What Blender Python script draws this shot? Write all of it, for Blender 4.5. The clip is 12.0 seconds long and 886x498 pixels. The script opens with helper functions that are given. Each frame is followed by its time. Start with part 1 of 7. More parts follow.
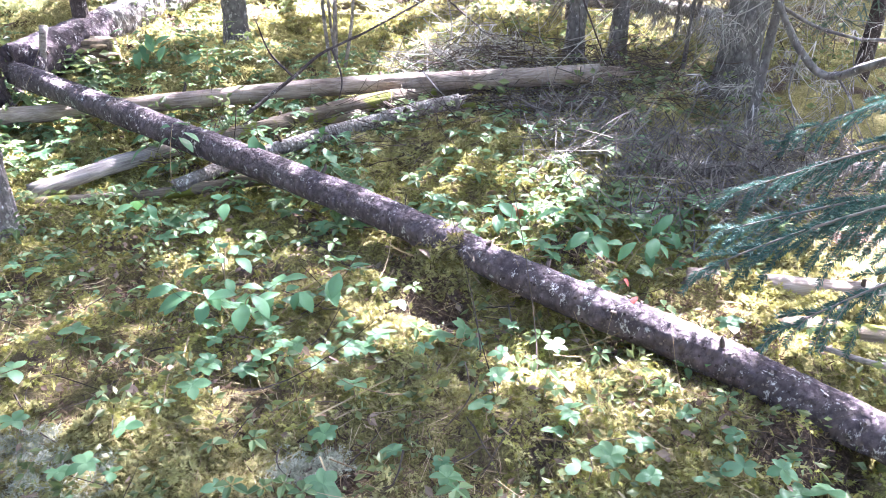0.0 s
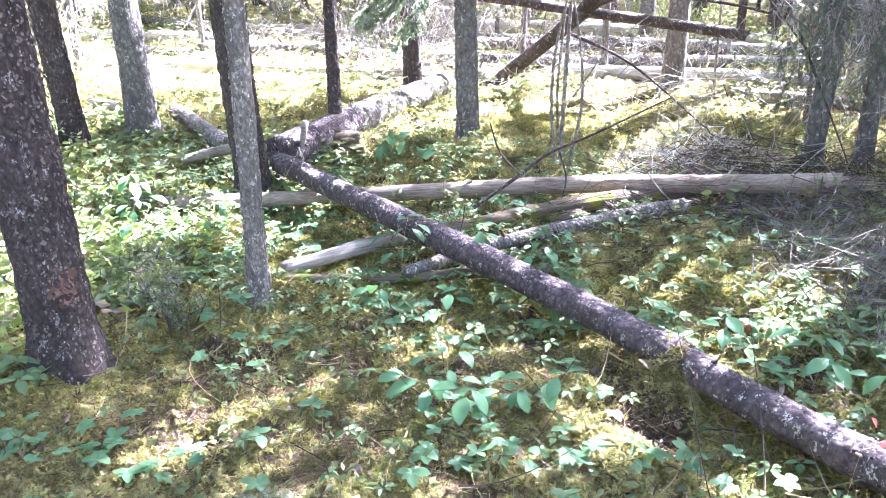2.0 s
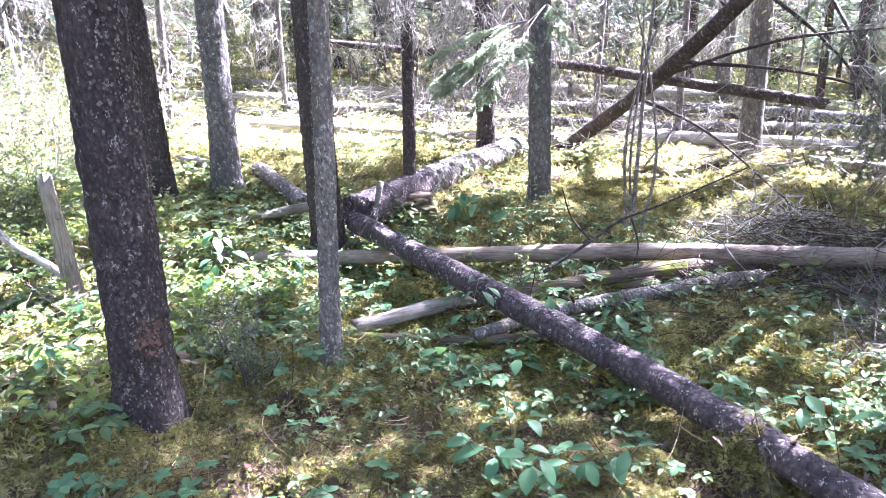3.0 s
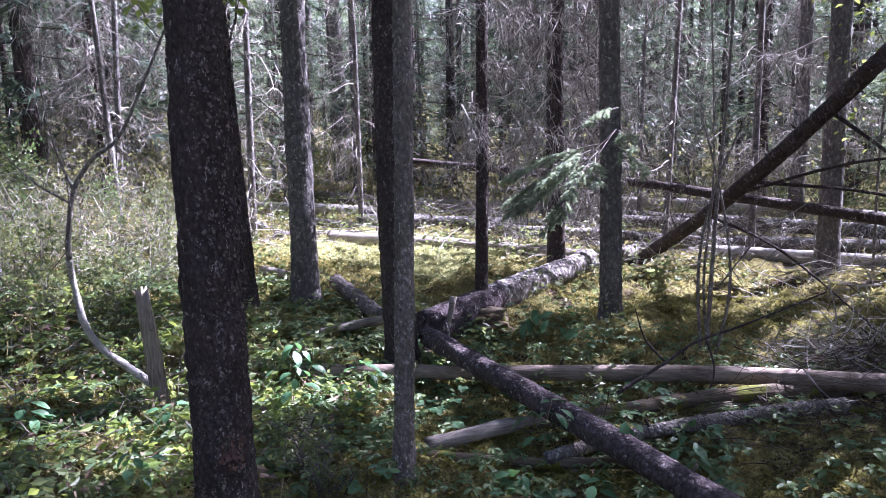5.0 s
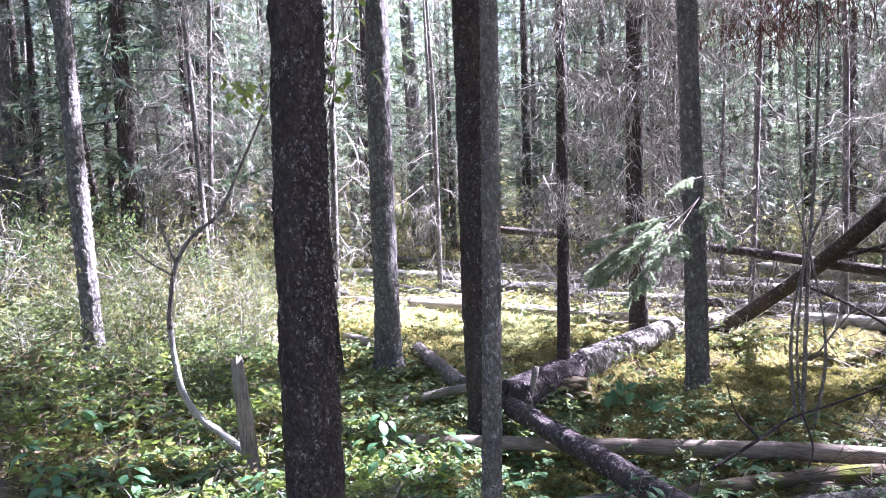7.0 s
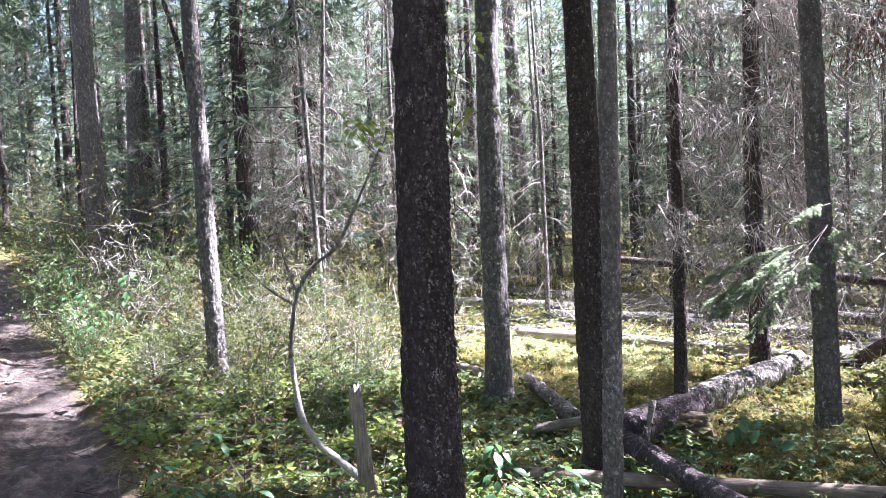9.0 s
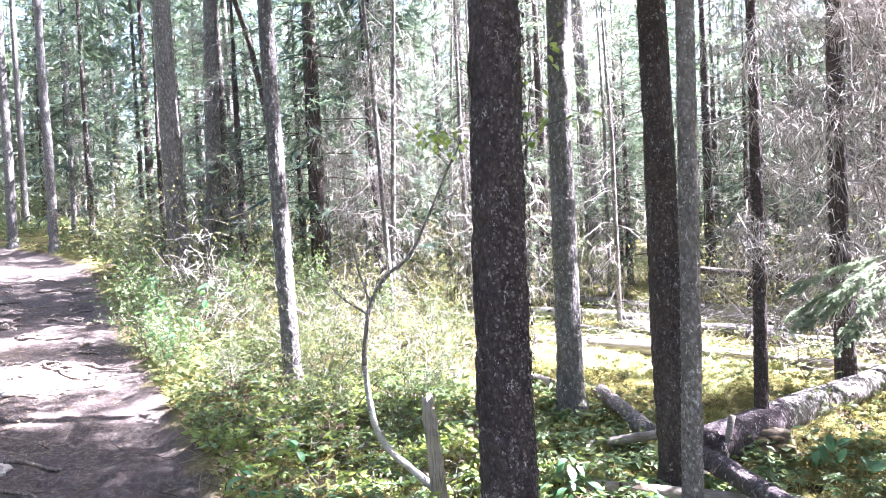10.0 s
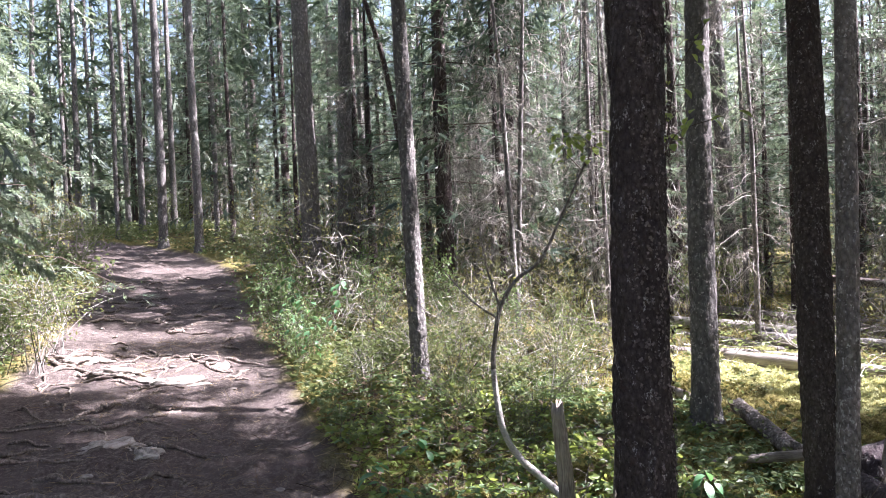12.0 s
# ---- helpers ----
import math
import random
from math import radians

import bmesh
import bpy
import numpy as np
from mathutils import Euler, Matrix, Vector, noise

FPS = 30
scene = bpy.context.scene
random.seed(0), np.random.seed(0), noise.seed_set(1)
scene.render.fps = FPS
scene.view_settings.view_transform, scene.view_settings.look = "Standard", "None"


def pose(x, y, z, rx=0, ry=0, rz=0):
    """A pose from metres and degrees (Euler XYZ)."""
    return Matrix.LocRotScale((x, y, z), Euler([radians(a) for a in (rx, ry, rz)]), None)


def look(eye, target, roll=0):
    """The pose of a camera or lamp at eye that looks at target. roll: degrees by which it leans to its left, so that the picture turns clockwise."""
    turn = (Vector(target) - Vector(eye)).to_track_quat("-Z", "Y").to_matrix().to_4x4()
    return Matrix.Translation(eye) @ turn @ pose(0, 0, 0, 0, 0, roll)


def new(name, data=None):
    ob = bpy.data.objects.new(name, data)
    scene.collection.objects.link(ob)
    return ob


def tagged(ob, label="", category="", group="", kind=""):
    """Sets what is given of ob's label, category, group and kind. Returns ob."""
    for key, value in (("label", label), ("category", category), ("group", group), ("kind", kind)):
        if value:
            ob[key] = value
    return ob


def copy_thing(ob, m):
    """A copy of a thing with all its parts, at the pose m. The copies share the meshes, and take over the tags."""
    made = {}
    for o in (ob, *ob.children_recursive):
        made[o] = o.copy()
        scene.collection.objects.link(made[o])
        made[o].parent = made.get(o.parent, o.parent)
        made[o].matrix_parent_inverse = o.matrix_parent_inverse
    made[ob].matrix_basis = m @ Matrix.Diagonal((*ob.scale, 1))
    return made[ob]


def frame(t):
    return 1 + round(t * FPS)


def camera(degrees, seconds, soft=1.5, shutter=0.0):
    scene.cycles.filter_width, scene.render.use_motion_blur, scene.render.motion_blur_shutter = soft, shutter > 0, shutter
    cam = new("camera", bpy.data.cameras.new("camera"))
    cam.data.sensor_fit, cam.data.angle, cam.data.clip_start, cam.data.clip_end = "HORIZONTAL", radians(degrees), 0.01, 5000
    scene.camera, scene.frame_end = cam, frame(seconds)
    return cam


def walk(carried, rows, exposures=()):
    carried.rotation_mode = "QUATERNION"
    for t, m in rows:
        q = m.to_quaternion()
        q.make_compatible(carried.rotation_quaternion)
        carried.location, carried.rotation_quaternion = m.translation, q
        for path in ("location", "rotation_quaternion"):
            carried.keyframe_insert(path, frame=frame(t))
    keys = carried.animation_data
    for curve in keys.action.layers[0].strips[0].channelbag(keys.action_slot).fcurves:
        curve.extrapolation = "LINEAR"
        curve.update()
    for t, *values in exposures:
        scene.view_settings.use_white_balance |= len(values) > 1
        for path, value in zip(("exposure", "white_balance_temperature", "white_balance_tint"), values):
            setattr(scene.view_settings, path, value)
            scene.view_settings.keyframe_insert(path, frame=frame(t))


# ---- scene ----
cam = camera(60.9, 12.0, soft=0.8)
METRES, EYE, TILT, LEAN, TURN = 0.56, 1.3, -28.5, -1.25, 0.0
ROWS = [
    (0.0, 0.0, 0.0, 0.0, 0.0, 0.0, 0.0),
    (0.5, -0.0187, -0.014, 0.0265, 2.57, 0.83, -0.69),
    (1.0, -0.0517, -0.0347, 0.057, 6.65, 2.22, -1.97),
    (1.5, -0.0882, -0.0694, 0.0817, 11.27, 3.94, -3.68),
    (2.0, -0.118, -0.1084, 0.0993, 14.93, 5.65, -5.42),
    (2.5, -0.1345, -0.1462, 0.1145, 17.64, 7.45, -6.86),
    (3.0, -0.1376, -0.1897, 0.1345, 19.67, 9.42, -7.96),
    (5.0, -0.1477, -0.3959, 0.2114, 24.36, 16.6, -10.08),
    (5.5, -0.1473, -0.4469, 0.2234, 25.42, 17.87, -10.41),
    (6.0, -0.1461, -0.4934, 0.2383, 26.68, 18.93, -10.77),
    (6.5, -0.164, -0.5403, 0.2456, 28.14, 19.76, -11.21),
    (8.5, -0.2557, -0.651, 0.2422, 35.06, 20.77, -13.53),
    (9.0, -0.2819, -0.6822, 0.238, 37.11, 20.65, -14.24),
    (9.5, -0.3, -0.7033, 0.2396, 39.58, 20.38, -15.12),
    (10.0, -0.3141, -0.7329, 0.2363, 42.02, 19.99, -16.04),
    (10.5, -0.3235, -0.7455, 0.2324, 44.44, 19.45, -16.98),
    (11.0, -0.3435, -0.7549, 0.2251, 46.83, 18.84, -17.84),
    (11.5, -0.3555, -0.7736, 0.2132, 48.98, 18.25, -18.82),
    (12.0, -0.3815, -0.7881, 0.2018, 50.94, 17.61, -19.75),
]
EXPOSURES = [(0, 5.22, 5530, 28), (1.0, 5.19, 5500, 28), (2.0, 5.38, 5390, 28), (3.2, 4.5, 5330, 33), (4.8, 2.94, 5270, 36), (5.5, 3.02, 5260, 36), (6.1, 3.61, 5310, 35), (6.7, 3.71, 5360, 32), (8.3, 2.87, 5590, 29), (8.9, 3.19, 5640, 25), (9.3, 4.32, 5510, 25), (9.7, 4.52, 5560, 25), (10.3, 4.14, 5660, 26), (11.0, 3.58, 5810, 25), (12.0, 3.0, 5910, 25)]
walk(cam, [(t, pose(0, 0, EYE, TILT, LEAN, TURN) @ pose(METRES * x, METRES * y, METRES * z, 90 + pitch, roll, yaw)) for t, x, y, z, yaw, pitch, roll in ROWS], EXPOSURES)

# ---- world and sun ----
SUN_YAW, SUN_UP = -33.0, 47.0          # the sun stands ahead and to the right of the first view
SUN_DIR = Vector((math.sin(radians(-SUN_YAW)) * math.cos(radians(SUN_UP)), math.cos(radians(SUN_YAW)) * math.cos(radians(SUN_UP)), math.sin(radians(SUN_UP))))
world = bpy.data.worlds.new("forest_sky")
scene.world = world
world.use_nodes = True
wt = world.node_tree
sky = wt.nodes.new("ShaderNodeTexSky")
sky.sky_type, sky.sun_disc = "NISHITA", False
sky.sun_elevation, sky.sun_rotation = radians(SUN_UP), radians(-SUN_YAW)
sky.dust_density, sky.air_density = 4.0, 1.2      # a milky bright sky between the crowns
wt.links.new(sky.outputs["Color"], wt.nodes["Background"].inputs["Color"])
wt.nodes["Background"].inputs["Strength"].default_value = 0.05
sun_data = bpy.data.lights.new("sun", "SUN")
sun_data.energy, sun_data.angle, sun_data.color = 5.0, radians(0.55), (1.0, 0.95, 0.87)
sun = new("sun", sun_data)
sun.matrix_world = look(SUN_DIR * 40, (0, 0, 0))

# ---- materials ----
class Nodes:
    """Short hand for building one node material."""

    def __init__(self, name):
        self.m = bpy.data.materials.new(name)
        self.m.use_nodes = True
        self.t = self.m.node_tree
        self.b = self.t.nodes["Principled BSDF"]
        self.out = self.t.nodes["Material Output"]

    def add(self, kind):
        return self.t.nodes.new(kind)

    def put(self, value, socket):
        if isinstance(value, (int, float, tuple)):
            socket.default_value = value
        else:
            self.t.links.new(value, socket)

    def coord(self, stretch=(1, 1, 1)):
        c, p = self.add("ShaderNodeTexCoord"), self.add("ShaderNodeMapping")
        self.put(c.outputs["Object"], p.inputs["Vector"])
        p.inputs["Scale"].default_value = stretch
        return p.outputs["Vector"]

    def noise(self, v, scale, detail=4.0, rough=0.6):
        n = self.add("ShaderNodeTexNoise")
        self.put(v, n.inputs["Vector"])
        n.inputs["Scale"].default_value, n.inputs["Detail"].default_value, n.inputs["Roughness"].default_value = scale, detail, rough
        return n.outputs["Fac"]

    def cells(self, v, scale, feature="F1"):
        n = self.add("ShaderNodeTexVoronoi")
        n.feature = feature
        self.put(v, n.inputs["Vector"])
        n.inputs["Scale"].default_value = scale
        return n.outputs["Distance"]

    def ramp(self, fac, *stops):
        r = self.add("ShaderNodeValToRGB")
        while len(r.color_ramp.elements) < len(stops):
            r.color_ramp.elements.new(0.5)
        for e, (p, c) in zip(r.color_ramp.elements, stops):
            e.position, e.color = p, (*c, 1) if len(c) == 3 else c
        self.put(fac, r.inputs["Fac"])
        return r.outputs["Color"]

    def mix(self, fac, a, b, how="MIX"):
        n = self.add("ShaderNodeMix")
        n.data_type, n.blend_type = "RGBA", how
        self.put(fac, n.inputs[0])
        for value, k in ((a, 6), (b, 7)):
            self.put((*value, 1) if isinstance(value, tuple) and len(value) == 3 else value, n.inputs[k])
        return n.outputs[2]

    def calc(self, how, a, b):
        n = self.add("ShaderNodeMath")
        n.operation, n.use_clamp = how, False
        self.put(a, n.inputs[0])
        self.put(b, n.inputs[1])
        return n.outputs[0]

    def island(self):
        return self.add("ShaderNodeNewGeometry").outputs["Random Per Island"]

    def chance(self):
        return self.add("ShaderNodeObjectInfo").outputs["Random"]

    def done(self, colour, rough, height=None, depth=0.01, strength=0.6, spec=0.3):
        self.put((*colour, 1) if isinstance(colour, tuple) else colour, self.b.inputs["Base Color"])
        self.put(rough, self.b.inputs["Roughness"])
        self.b.inputs["Specular IOR Level"].default_value = spec
        if height is not None:
            n = self.add("ShaderNodeBump")
            n.inputs["Strength"].default_value, n.inputs["Distance"].default_value = strength, depth
            self.put(height, n.inputs["Height"])
            self.put(n.outputs["Normal"], self.b.inputs["Normal"])
        return self.m

    def leafy(self, colour, through_colour, share, rough=0.5, spec=0.4):
        self.done(colour, rough, spec=spec)
        tr, mx = self.add("ShaderNodeBsdfTranslucent"), self.add("ShaderNodeMixShader")
        self.put(through_colour, tr.inputs["Color"])
        mx.inputs["Fac"].default_value = share
        self.put(self.b.outputs["BSDF"], mx.inputs[1])
        self.put(tr.outputs["BSDF"], mx.inputs[2])
        self.put(mx.outputs["Shader"], self.out.inputs["Surface"])
        return self.m


def bark_material(name, dark, mid, light, lichen, amount, scale=1.0, red=0.05):
    """Scaly bark: plates with lighter rims, grain, broad stains and small pale flakes of lichen."""
    n = Nodes(name)
    v = n.coord((1, 1, 0.6))
    plates = n.cells(v, 60 * scale)
    fine = n.noise(v, 150 * scale, 6, 0.75)
    broad = n.noise(n.coord((1, 1, 0.3)), 6, 4)
    base = n.ramp(plates, (0.1, light), (0.32, mid), (0.7, dark))
    base = n.mix(n.ramp(fine, (0.36, (0, 0, 0)), (0.66, (1, 1, 1))), base, n.mix(n.noise(v, 34, 3), dark, light))
    base = n.mix(n.ramp(broad, (0.45, (0, 0, 0)), (0.65, (0.55, 0.55, 0.55))), base, dark)
    flakes = n.ramp(n.calc("MULTIPLY", n.noise(v, 130 * scale, 4, 0.8), n.noise(v, 30, 3)), (0.36 - amount, (0, 0, 0)), (0.40 - amount, (0.8, 0.8, 0.8)))
    base = n.mix(flakes, base, lichen)
    rust = n.ramp(n.noise(n.coord((1, 1, 0.8)), 7.5, 4, 0.7), (0.6, (0, 0, 0)), (0.7, (red, red, red)))
    base = n.mix(rust, base, tuple(k * m for k, m in zip(mid, (1.3, 0.85, 0.72))))
    high = n.calc("SUBTRACT", n.calc("MULTIPLY", fine, 0.7), plates)
    return n.done(base, 0.9, high, 0.009, 1.0, 0.25)


def wood_material(name, dark, mid, light, moss=0.0, along=(1.0, 12.0, 12.0)):
    n = Nodes(name)
    v = n.coord((1, 1, 1))
    grain = n.noise(n.coord(along), 9, 6, 0.65)
    blotch = n.noise(v, 5, 4)
    base = n.mix(n.ramp(blotch, (0.35, (0, 0, 0)), (0.65, (1, 1, 1))), n.ramp(grain, (0.3, dark), (0.5, mid), (0.75, light)), n.ramp(grain, (0.3, mid), (0.7, light)))
    if moss:
        base = n.mix(n.ramp(n.noise(v, 8, 4), (0.62 - moss, (0, 0, 0)), (0.68 - moss, (1, 1, 1))), base, (0.13, 0.14, 0.025))
    return n.done(base, 0.85, grain, 0.006, 0.8, 0.2)


M = {}
M["bark_dark"] = bark_material("dark scaly spruce bark", (0.03, 0.022, 0.022), (0.075, 0.057, 0.056), (0.145, 0.116, 0.113), (0.40, 0.37, 0.36), 0.024, 1.0, 0.35)
M["bark_grey"] = bark_material("grey pine bark", (0.095, 0.08, 0.074), (0.22, 0.192, 0.178), (0.36, 0.325, 0.30), (0.58, 0.56, 0.53), 0.045)
M["bark_log"] = bark_material("fallen log bark", (0.042, 0.031, 0.036), (0.098, 0.075, 0.082), (0.175, 0.143, 0.15), (0.5, 0.48, 0.46), 0.035, 0.8)
M["bark_far"] = bark_material("weathered trunk bark", (0.068, 0.062, 0.062), (0.165, 0.152, 0.15), (0.285, 0.268, 0.262), (0.5, 0.48, 0.46), 0.035, 0.6)
M["wood_pale"] = wood_material("bare silver wood", (0.06, 0.048, 0.042), (0.19, 0.165, 0.148), (0.36, 0.325, 0.295))
M["wood_brown"] = wood_material("bare brown wood", (0.065, 0.046, 0.037), (0.185, 0.142, 0.115), (0.34, 0.285, 0.245))
M["wood_white"] = wood_material("bleached wood", (0.07, 0.06, 0.055), (0.27, 0.25, 0.235), (0.52, 0.5, 0.475))
M["wood_moss"] = wood_material("rotten mossy wood", (0.035, 0.026, 0.018), (0.1, 0.075, 0.055), (0.2, 0.165, 0.125), 0.1)
M["wood_snag"] = wood_material("standing weathered wood", (0.06, 0.045, 0.04), (0.22, 0.18, 0.158), (0.44, 0.385, 0.345), 0.0, (11.0, 11.0, 0.9))


def twig_material(name, a, b):
    n = Nodes(name)
    return n.done(n.mix(n.island(), a, b), 0.85, spec=0.15)


M["twig_grey"] = twig_material("dead grey twigs", (0.06, 0.052, 0.047), (0.5, 0.47, 0.44))
M["twig_pale"] = twig_material("bleached pale twigs", (0.2, 0.185, 0.16), (0.62, 0.59, 0.53))
M["twig_dark"] = twig_material("dark twigs", (0.035, 0.026, 0.022), (0.11, 0.085, 0.07))
M["twig_red"] = twig_material("rusty dead needles", (0.05, 0.025, 0.02), (0.15, 0.08, 0.062))
M["bark_torn"] = twig_material("frayed inner bark", (0.05, 0.028, 0.022), (0.2, 0.125, 0.1))
M["twig_brush"] = twig_material("weathered brush twigs", (0.06, 0.05, 0.045), (0.25, 0.225, 0.205))
M["bark_mottled"] = bark_material("mottled bleached bark", (0.06, 0.05, 0.048), (0.16, 0.14, 0.13), (0.3, 0.27, 0.255), (0.6, 0.58, 0.55), 0.085, 0.55)
M["root"] = bark_material("worn root bark", (0.08, 0.062, 0.054), (0.2, 0.16, 0.14), (0.36, 0.305, 0.27), (0.42, 0.37, 0.33), 0.02, 0.9)
M["straw"] = twig_material("dry stems", (0.16, 0.11, 0.06), (0.42, 0.33, 0.2))


def leaf_material(name, a, b, c, share=0.35, rough=0.42, per="island", patch=0.0):
    """Colours a to b by chance, with blotches; c shows through against the light."""
    n = Nodes(name)
    pick = n.island() if per == "island" else n.chance()
    base = n.mix(pick, a, b)
    v = n.coord()
    base = n.mix(n.calc("MULTIPLY", n.noise(v, 60, 3), 0.45), base, tuple(0.55 * k for k in a))
    if patch:
        # pit shade painted as dark patches, and browner cushions, a hand's width across
        base = n.mix(n.ramp(n.noise(v, 17, 3, 0.65), (0.42, (patch, patch, patch)), (0.54, (0, 0, 0))), base, tuple(0.3 * k for k in a))
        base = n.mix(n.ramp(n.noise(v, 5, 3), (0.5, (0, 0, 0)), (0.68, (0.5 * patch, 0.5 * patch, 0.5 * patch))), base, (0.3, 0.225, 0.1))
    return n.leafy(base, n.mix(pick, tuple(0.8 * k for k in c), c), share, rough)


M["leaf_bunch"] = leaf_material("bunchberry leaf", (0.06, 0.14, 0.066), (0.15, 0.27, 0.13), (0.2, 0.38, 0.13), 0.32, 0.5, "object")
M["leaf_broad"] = leaf_material("broad green leaf", (0.065, 0.155, 0.075), (0.13, 0.26, 0.125), (0.18, 0.38, 0.12), 0.32, 0.46, "object")
M["leaf_scrub"] = leaf_material("scrub leaves", (0.04, 0.066, 0.026), (0.19, 0.225, 0.1), (0.3, 0.36, 0.13), 0.4, 0.42)
M["leaf_yellow"] = leaf_material("yellowing leaves", (0.08, 0.09, 0.03), (0.27, 0.25, 0.1), (0.36, 0.36, 0.13), 0.4, 0.45)
M["leaf_dry"] = leaf_material("dry fallen leaves", (0.1, 0.06, 0.04), (0.33, 0.25, 0.185), (0.24, 0.17, 0.11), 0.2, 0.7)
M["leaf_red"] = leaf_material("red leaf", (0.32, 0.05, 0.05), (0.42, 0.1, 0.08), (0.5, 0.1, 0.06), 0.3, 0.5)
# darkened so that boughs in the sun look shaded: shade in the colour
M["needle_near"] = leaf_material("blue-green spruce needles", (0.026, 0.07, 0.056), (0.08, 0.165, 0.135), (0.06, 0.15, 0.1), 0.12, 0.8)
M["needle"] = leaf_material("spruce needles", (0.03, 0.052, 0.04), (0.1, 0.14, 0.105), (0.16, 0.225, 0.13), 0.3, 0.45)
# lit copy of the spruce needles: sunshine is part of this colour
M["needle_lit"] = leaf_material("spruce needles painted sunlit", (0.075, 0.108, 0.082), (0.24, 0.295, 0.225), (0.3, 0.38, 0.23), 0.34, 0.45)
# palest copy of the spruce needles, with bright sun put into the colour
M["needle_lit_pale"] = leaf_material("pale spruce needles painted sunlit", (0.16, 0.205, 0.15), (0.4, 0.46, 0.35), (0.44, 0.53, 0.34), 0.42, 0.5)
M["leaf_lime"] = leaf_material("lime green leaves", (0.15, 0.22, 0.06), (0.27, 0.34, 0.1), (0.45, 0.54, 0.12), 0.42, 0.4)
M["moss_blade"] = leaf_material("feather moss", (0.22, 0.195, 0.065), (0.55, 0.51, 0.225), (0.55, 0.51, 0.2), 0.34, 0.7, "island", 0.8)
# brightened moss colour that holds the glare of full sun
M["moss_lit"] = leaf_material("pale moss painted sunlit", (0.44, 0.45, 0.2), (0.68, 0.68, 0.4), (0.6, 0.6, 0.32), 0.25, 0.8)
M["moss_green"] = leaf_material("green moss", (0.19, 0.18, 0.04), (0.45, 0.43, 0.12), (0.46, 0.44, 0.11), 0.32, 0.7, "island", 0.8)

M["moss_dead"] = leaf_material("brown dead moss", (0.045, 0.028, 0.02), (0.25, 0.17, 0.105), (0.22, 0.14, 0.075), 0.2, 0.85, "island", 0.8)
M["leaf_cover"] = leaf_material("low whorled leaves", (0.065, 0.12, 0.05), (0.19, 0.265, 0.115), (0.25, 0.36, 0.11), 0.32, 0.52)
M["lichen"] = leaf_material("grey-green reindeer lichen", (0.24, 0.24, 0.17), (0.6, 0.6, 0.46), (0.45, 0.45, 0.33), 0.2, 0.8)
M["bark_scale"] = twig_material("loose bark scales", (0.03, 0.022, 0.021), (0.19, 0.155, 0.145))
M["bark_scale_grey"] = twig_material("loose grey bark scales", (0.09, 0.08, 0.077), (0.42, 0.385, 0.36))
n = Nodes("bracket fungus")
M["fungus"] = n.done(n.ramp(n.noise(n.coord((1, 1, 6)), 22, 4), (0.3, (0.09, 0.06, 0.03)), (0.7, (0.27, 0.2, 0.12))), 0.7, n.noise(n.coord(), 60, 4), 0.004, 0.5)


def ground_material():
    n = Nodes("forest floor")
    v = n.coord()
    p = n.add("ShaderNodeSeparateXYZ")
    n.put(v, p.inputs["Vector"])
    x, y = p.outputs["X"], p.outputs["Y"]
    # distance across the path, which runs to the left and bends away at its end
    mid = n.calc("ADD", n.calc("MULTIPLY", x, -0.338), -0.95)
    away = n.calc("MINIMUM", n.calc("MAXIMUM", n.calc("SUBTRACT", n.calc("MULTIPLY", x, -1.0), 13.0), 0.0), 12.0)
    mid = n.calc("SUBTRACT", mid, n.calc("MULTIPLY", n.calc("MULTIPLY", away, away), 0.07))
    half = n.calc("ADD", n.calc("MULTIPLY", x, 0.018), 1.35)
    off = n.calc("SUBTRACT", n.calc("ABSOLUTE", n.calc("SUBTRACT", y, mid), 0.0), half)
    off = n.calc("ADD", off, n.calc("MULTIPLY", n.calc("SUBTRACT", n.noise(v, 2.4, 4), 0.5), 0.4))
    dirt_mask = n.ramp(n.calc("ADD", n.calc("MULTIPLY", off, -1.6), 0.5), (0.3, (0, 0, 0)), (0.6, (1, 1, 1)))
    big, fine = n.noise(v, 2.6, 4), n.noise(v, 55, 6, 0.75)
    moss = n.ramp(n.noise(v, 120, 6, 0.8), (0.32, (0.06, 0.047, 0.02)), (0.5, (0.18, 0.157, 0.056)), (0.68, (0.36, 0.325, 0.125)))
    litter = n.ramp(n.noise(v, 70, 6, 0.8), (0.3, (0.018, 0.012, 0.01)), (0.5, (0.075, 0.05, 0.038)), (0.7, (0.2, 0.145, 0.11)))
    floor = n.mix(n.ramp(big, (0.38, (0, 0, 0)), (0.47, (1, 1, 1))), litter, moss)
    dirt = n.ramp(n.noise(v, 24, 8, 0.8), (0.3, (0.035, 0.024, 0.022)), (0.5, (0.112, 0.09, 0.085)), (0.68, (0.3, 0.255, 0.235)))
    dirt = n.mix(n.ramp(n.noise(v, 90, 4, 0.7), (0.6, (0, 0, 0)), (0.68, (0.7, 0.7, 0.7))), dirt, (0.27, 0.2, 0.15))
    dirt = n.mix(n.ramp(n.noise(v, 1.7, 3), (0.4, (0, 0, 0)), (0.65, (0.7, 0.7, 0.7))), dirt, (0.13, 0.106, 0.1))
    high = n.calc("ADD", n.calc("MULTIPLY", n.noise(v, 140, 5, 0.8), 0.6), n.noise(v, 22, 5))
    return n.done(n.mix(dirt_mask, floor, dirt), 0.95, high, 0.03, 1.0, 0.15)


M["ground"] = ground_material()

# ---- geometry helpers ----
RNG = np.random.default_rng(7)
LAT = np.random.default_rng(3).random((256, 256))


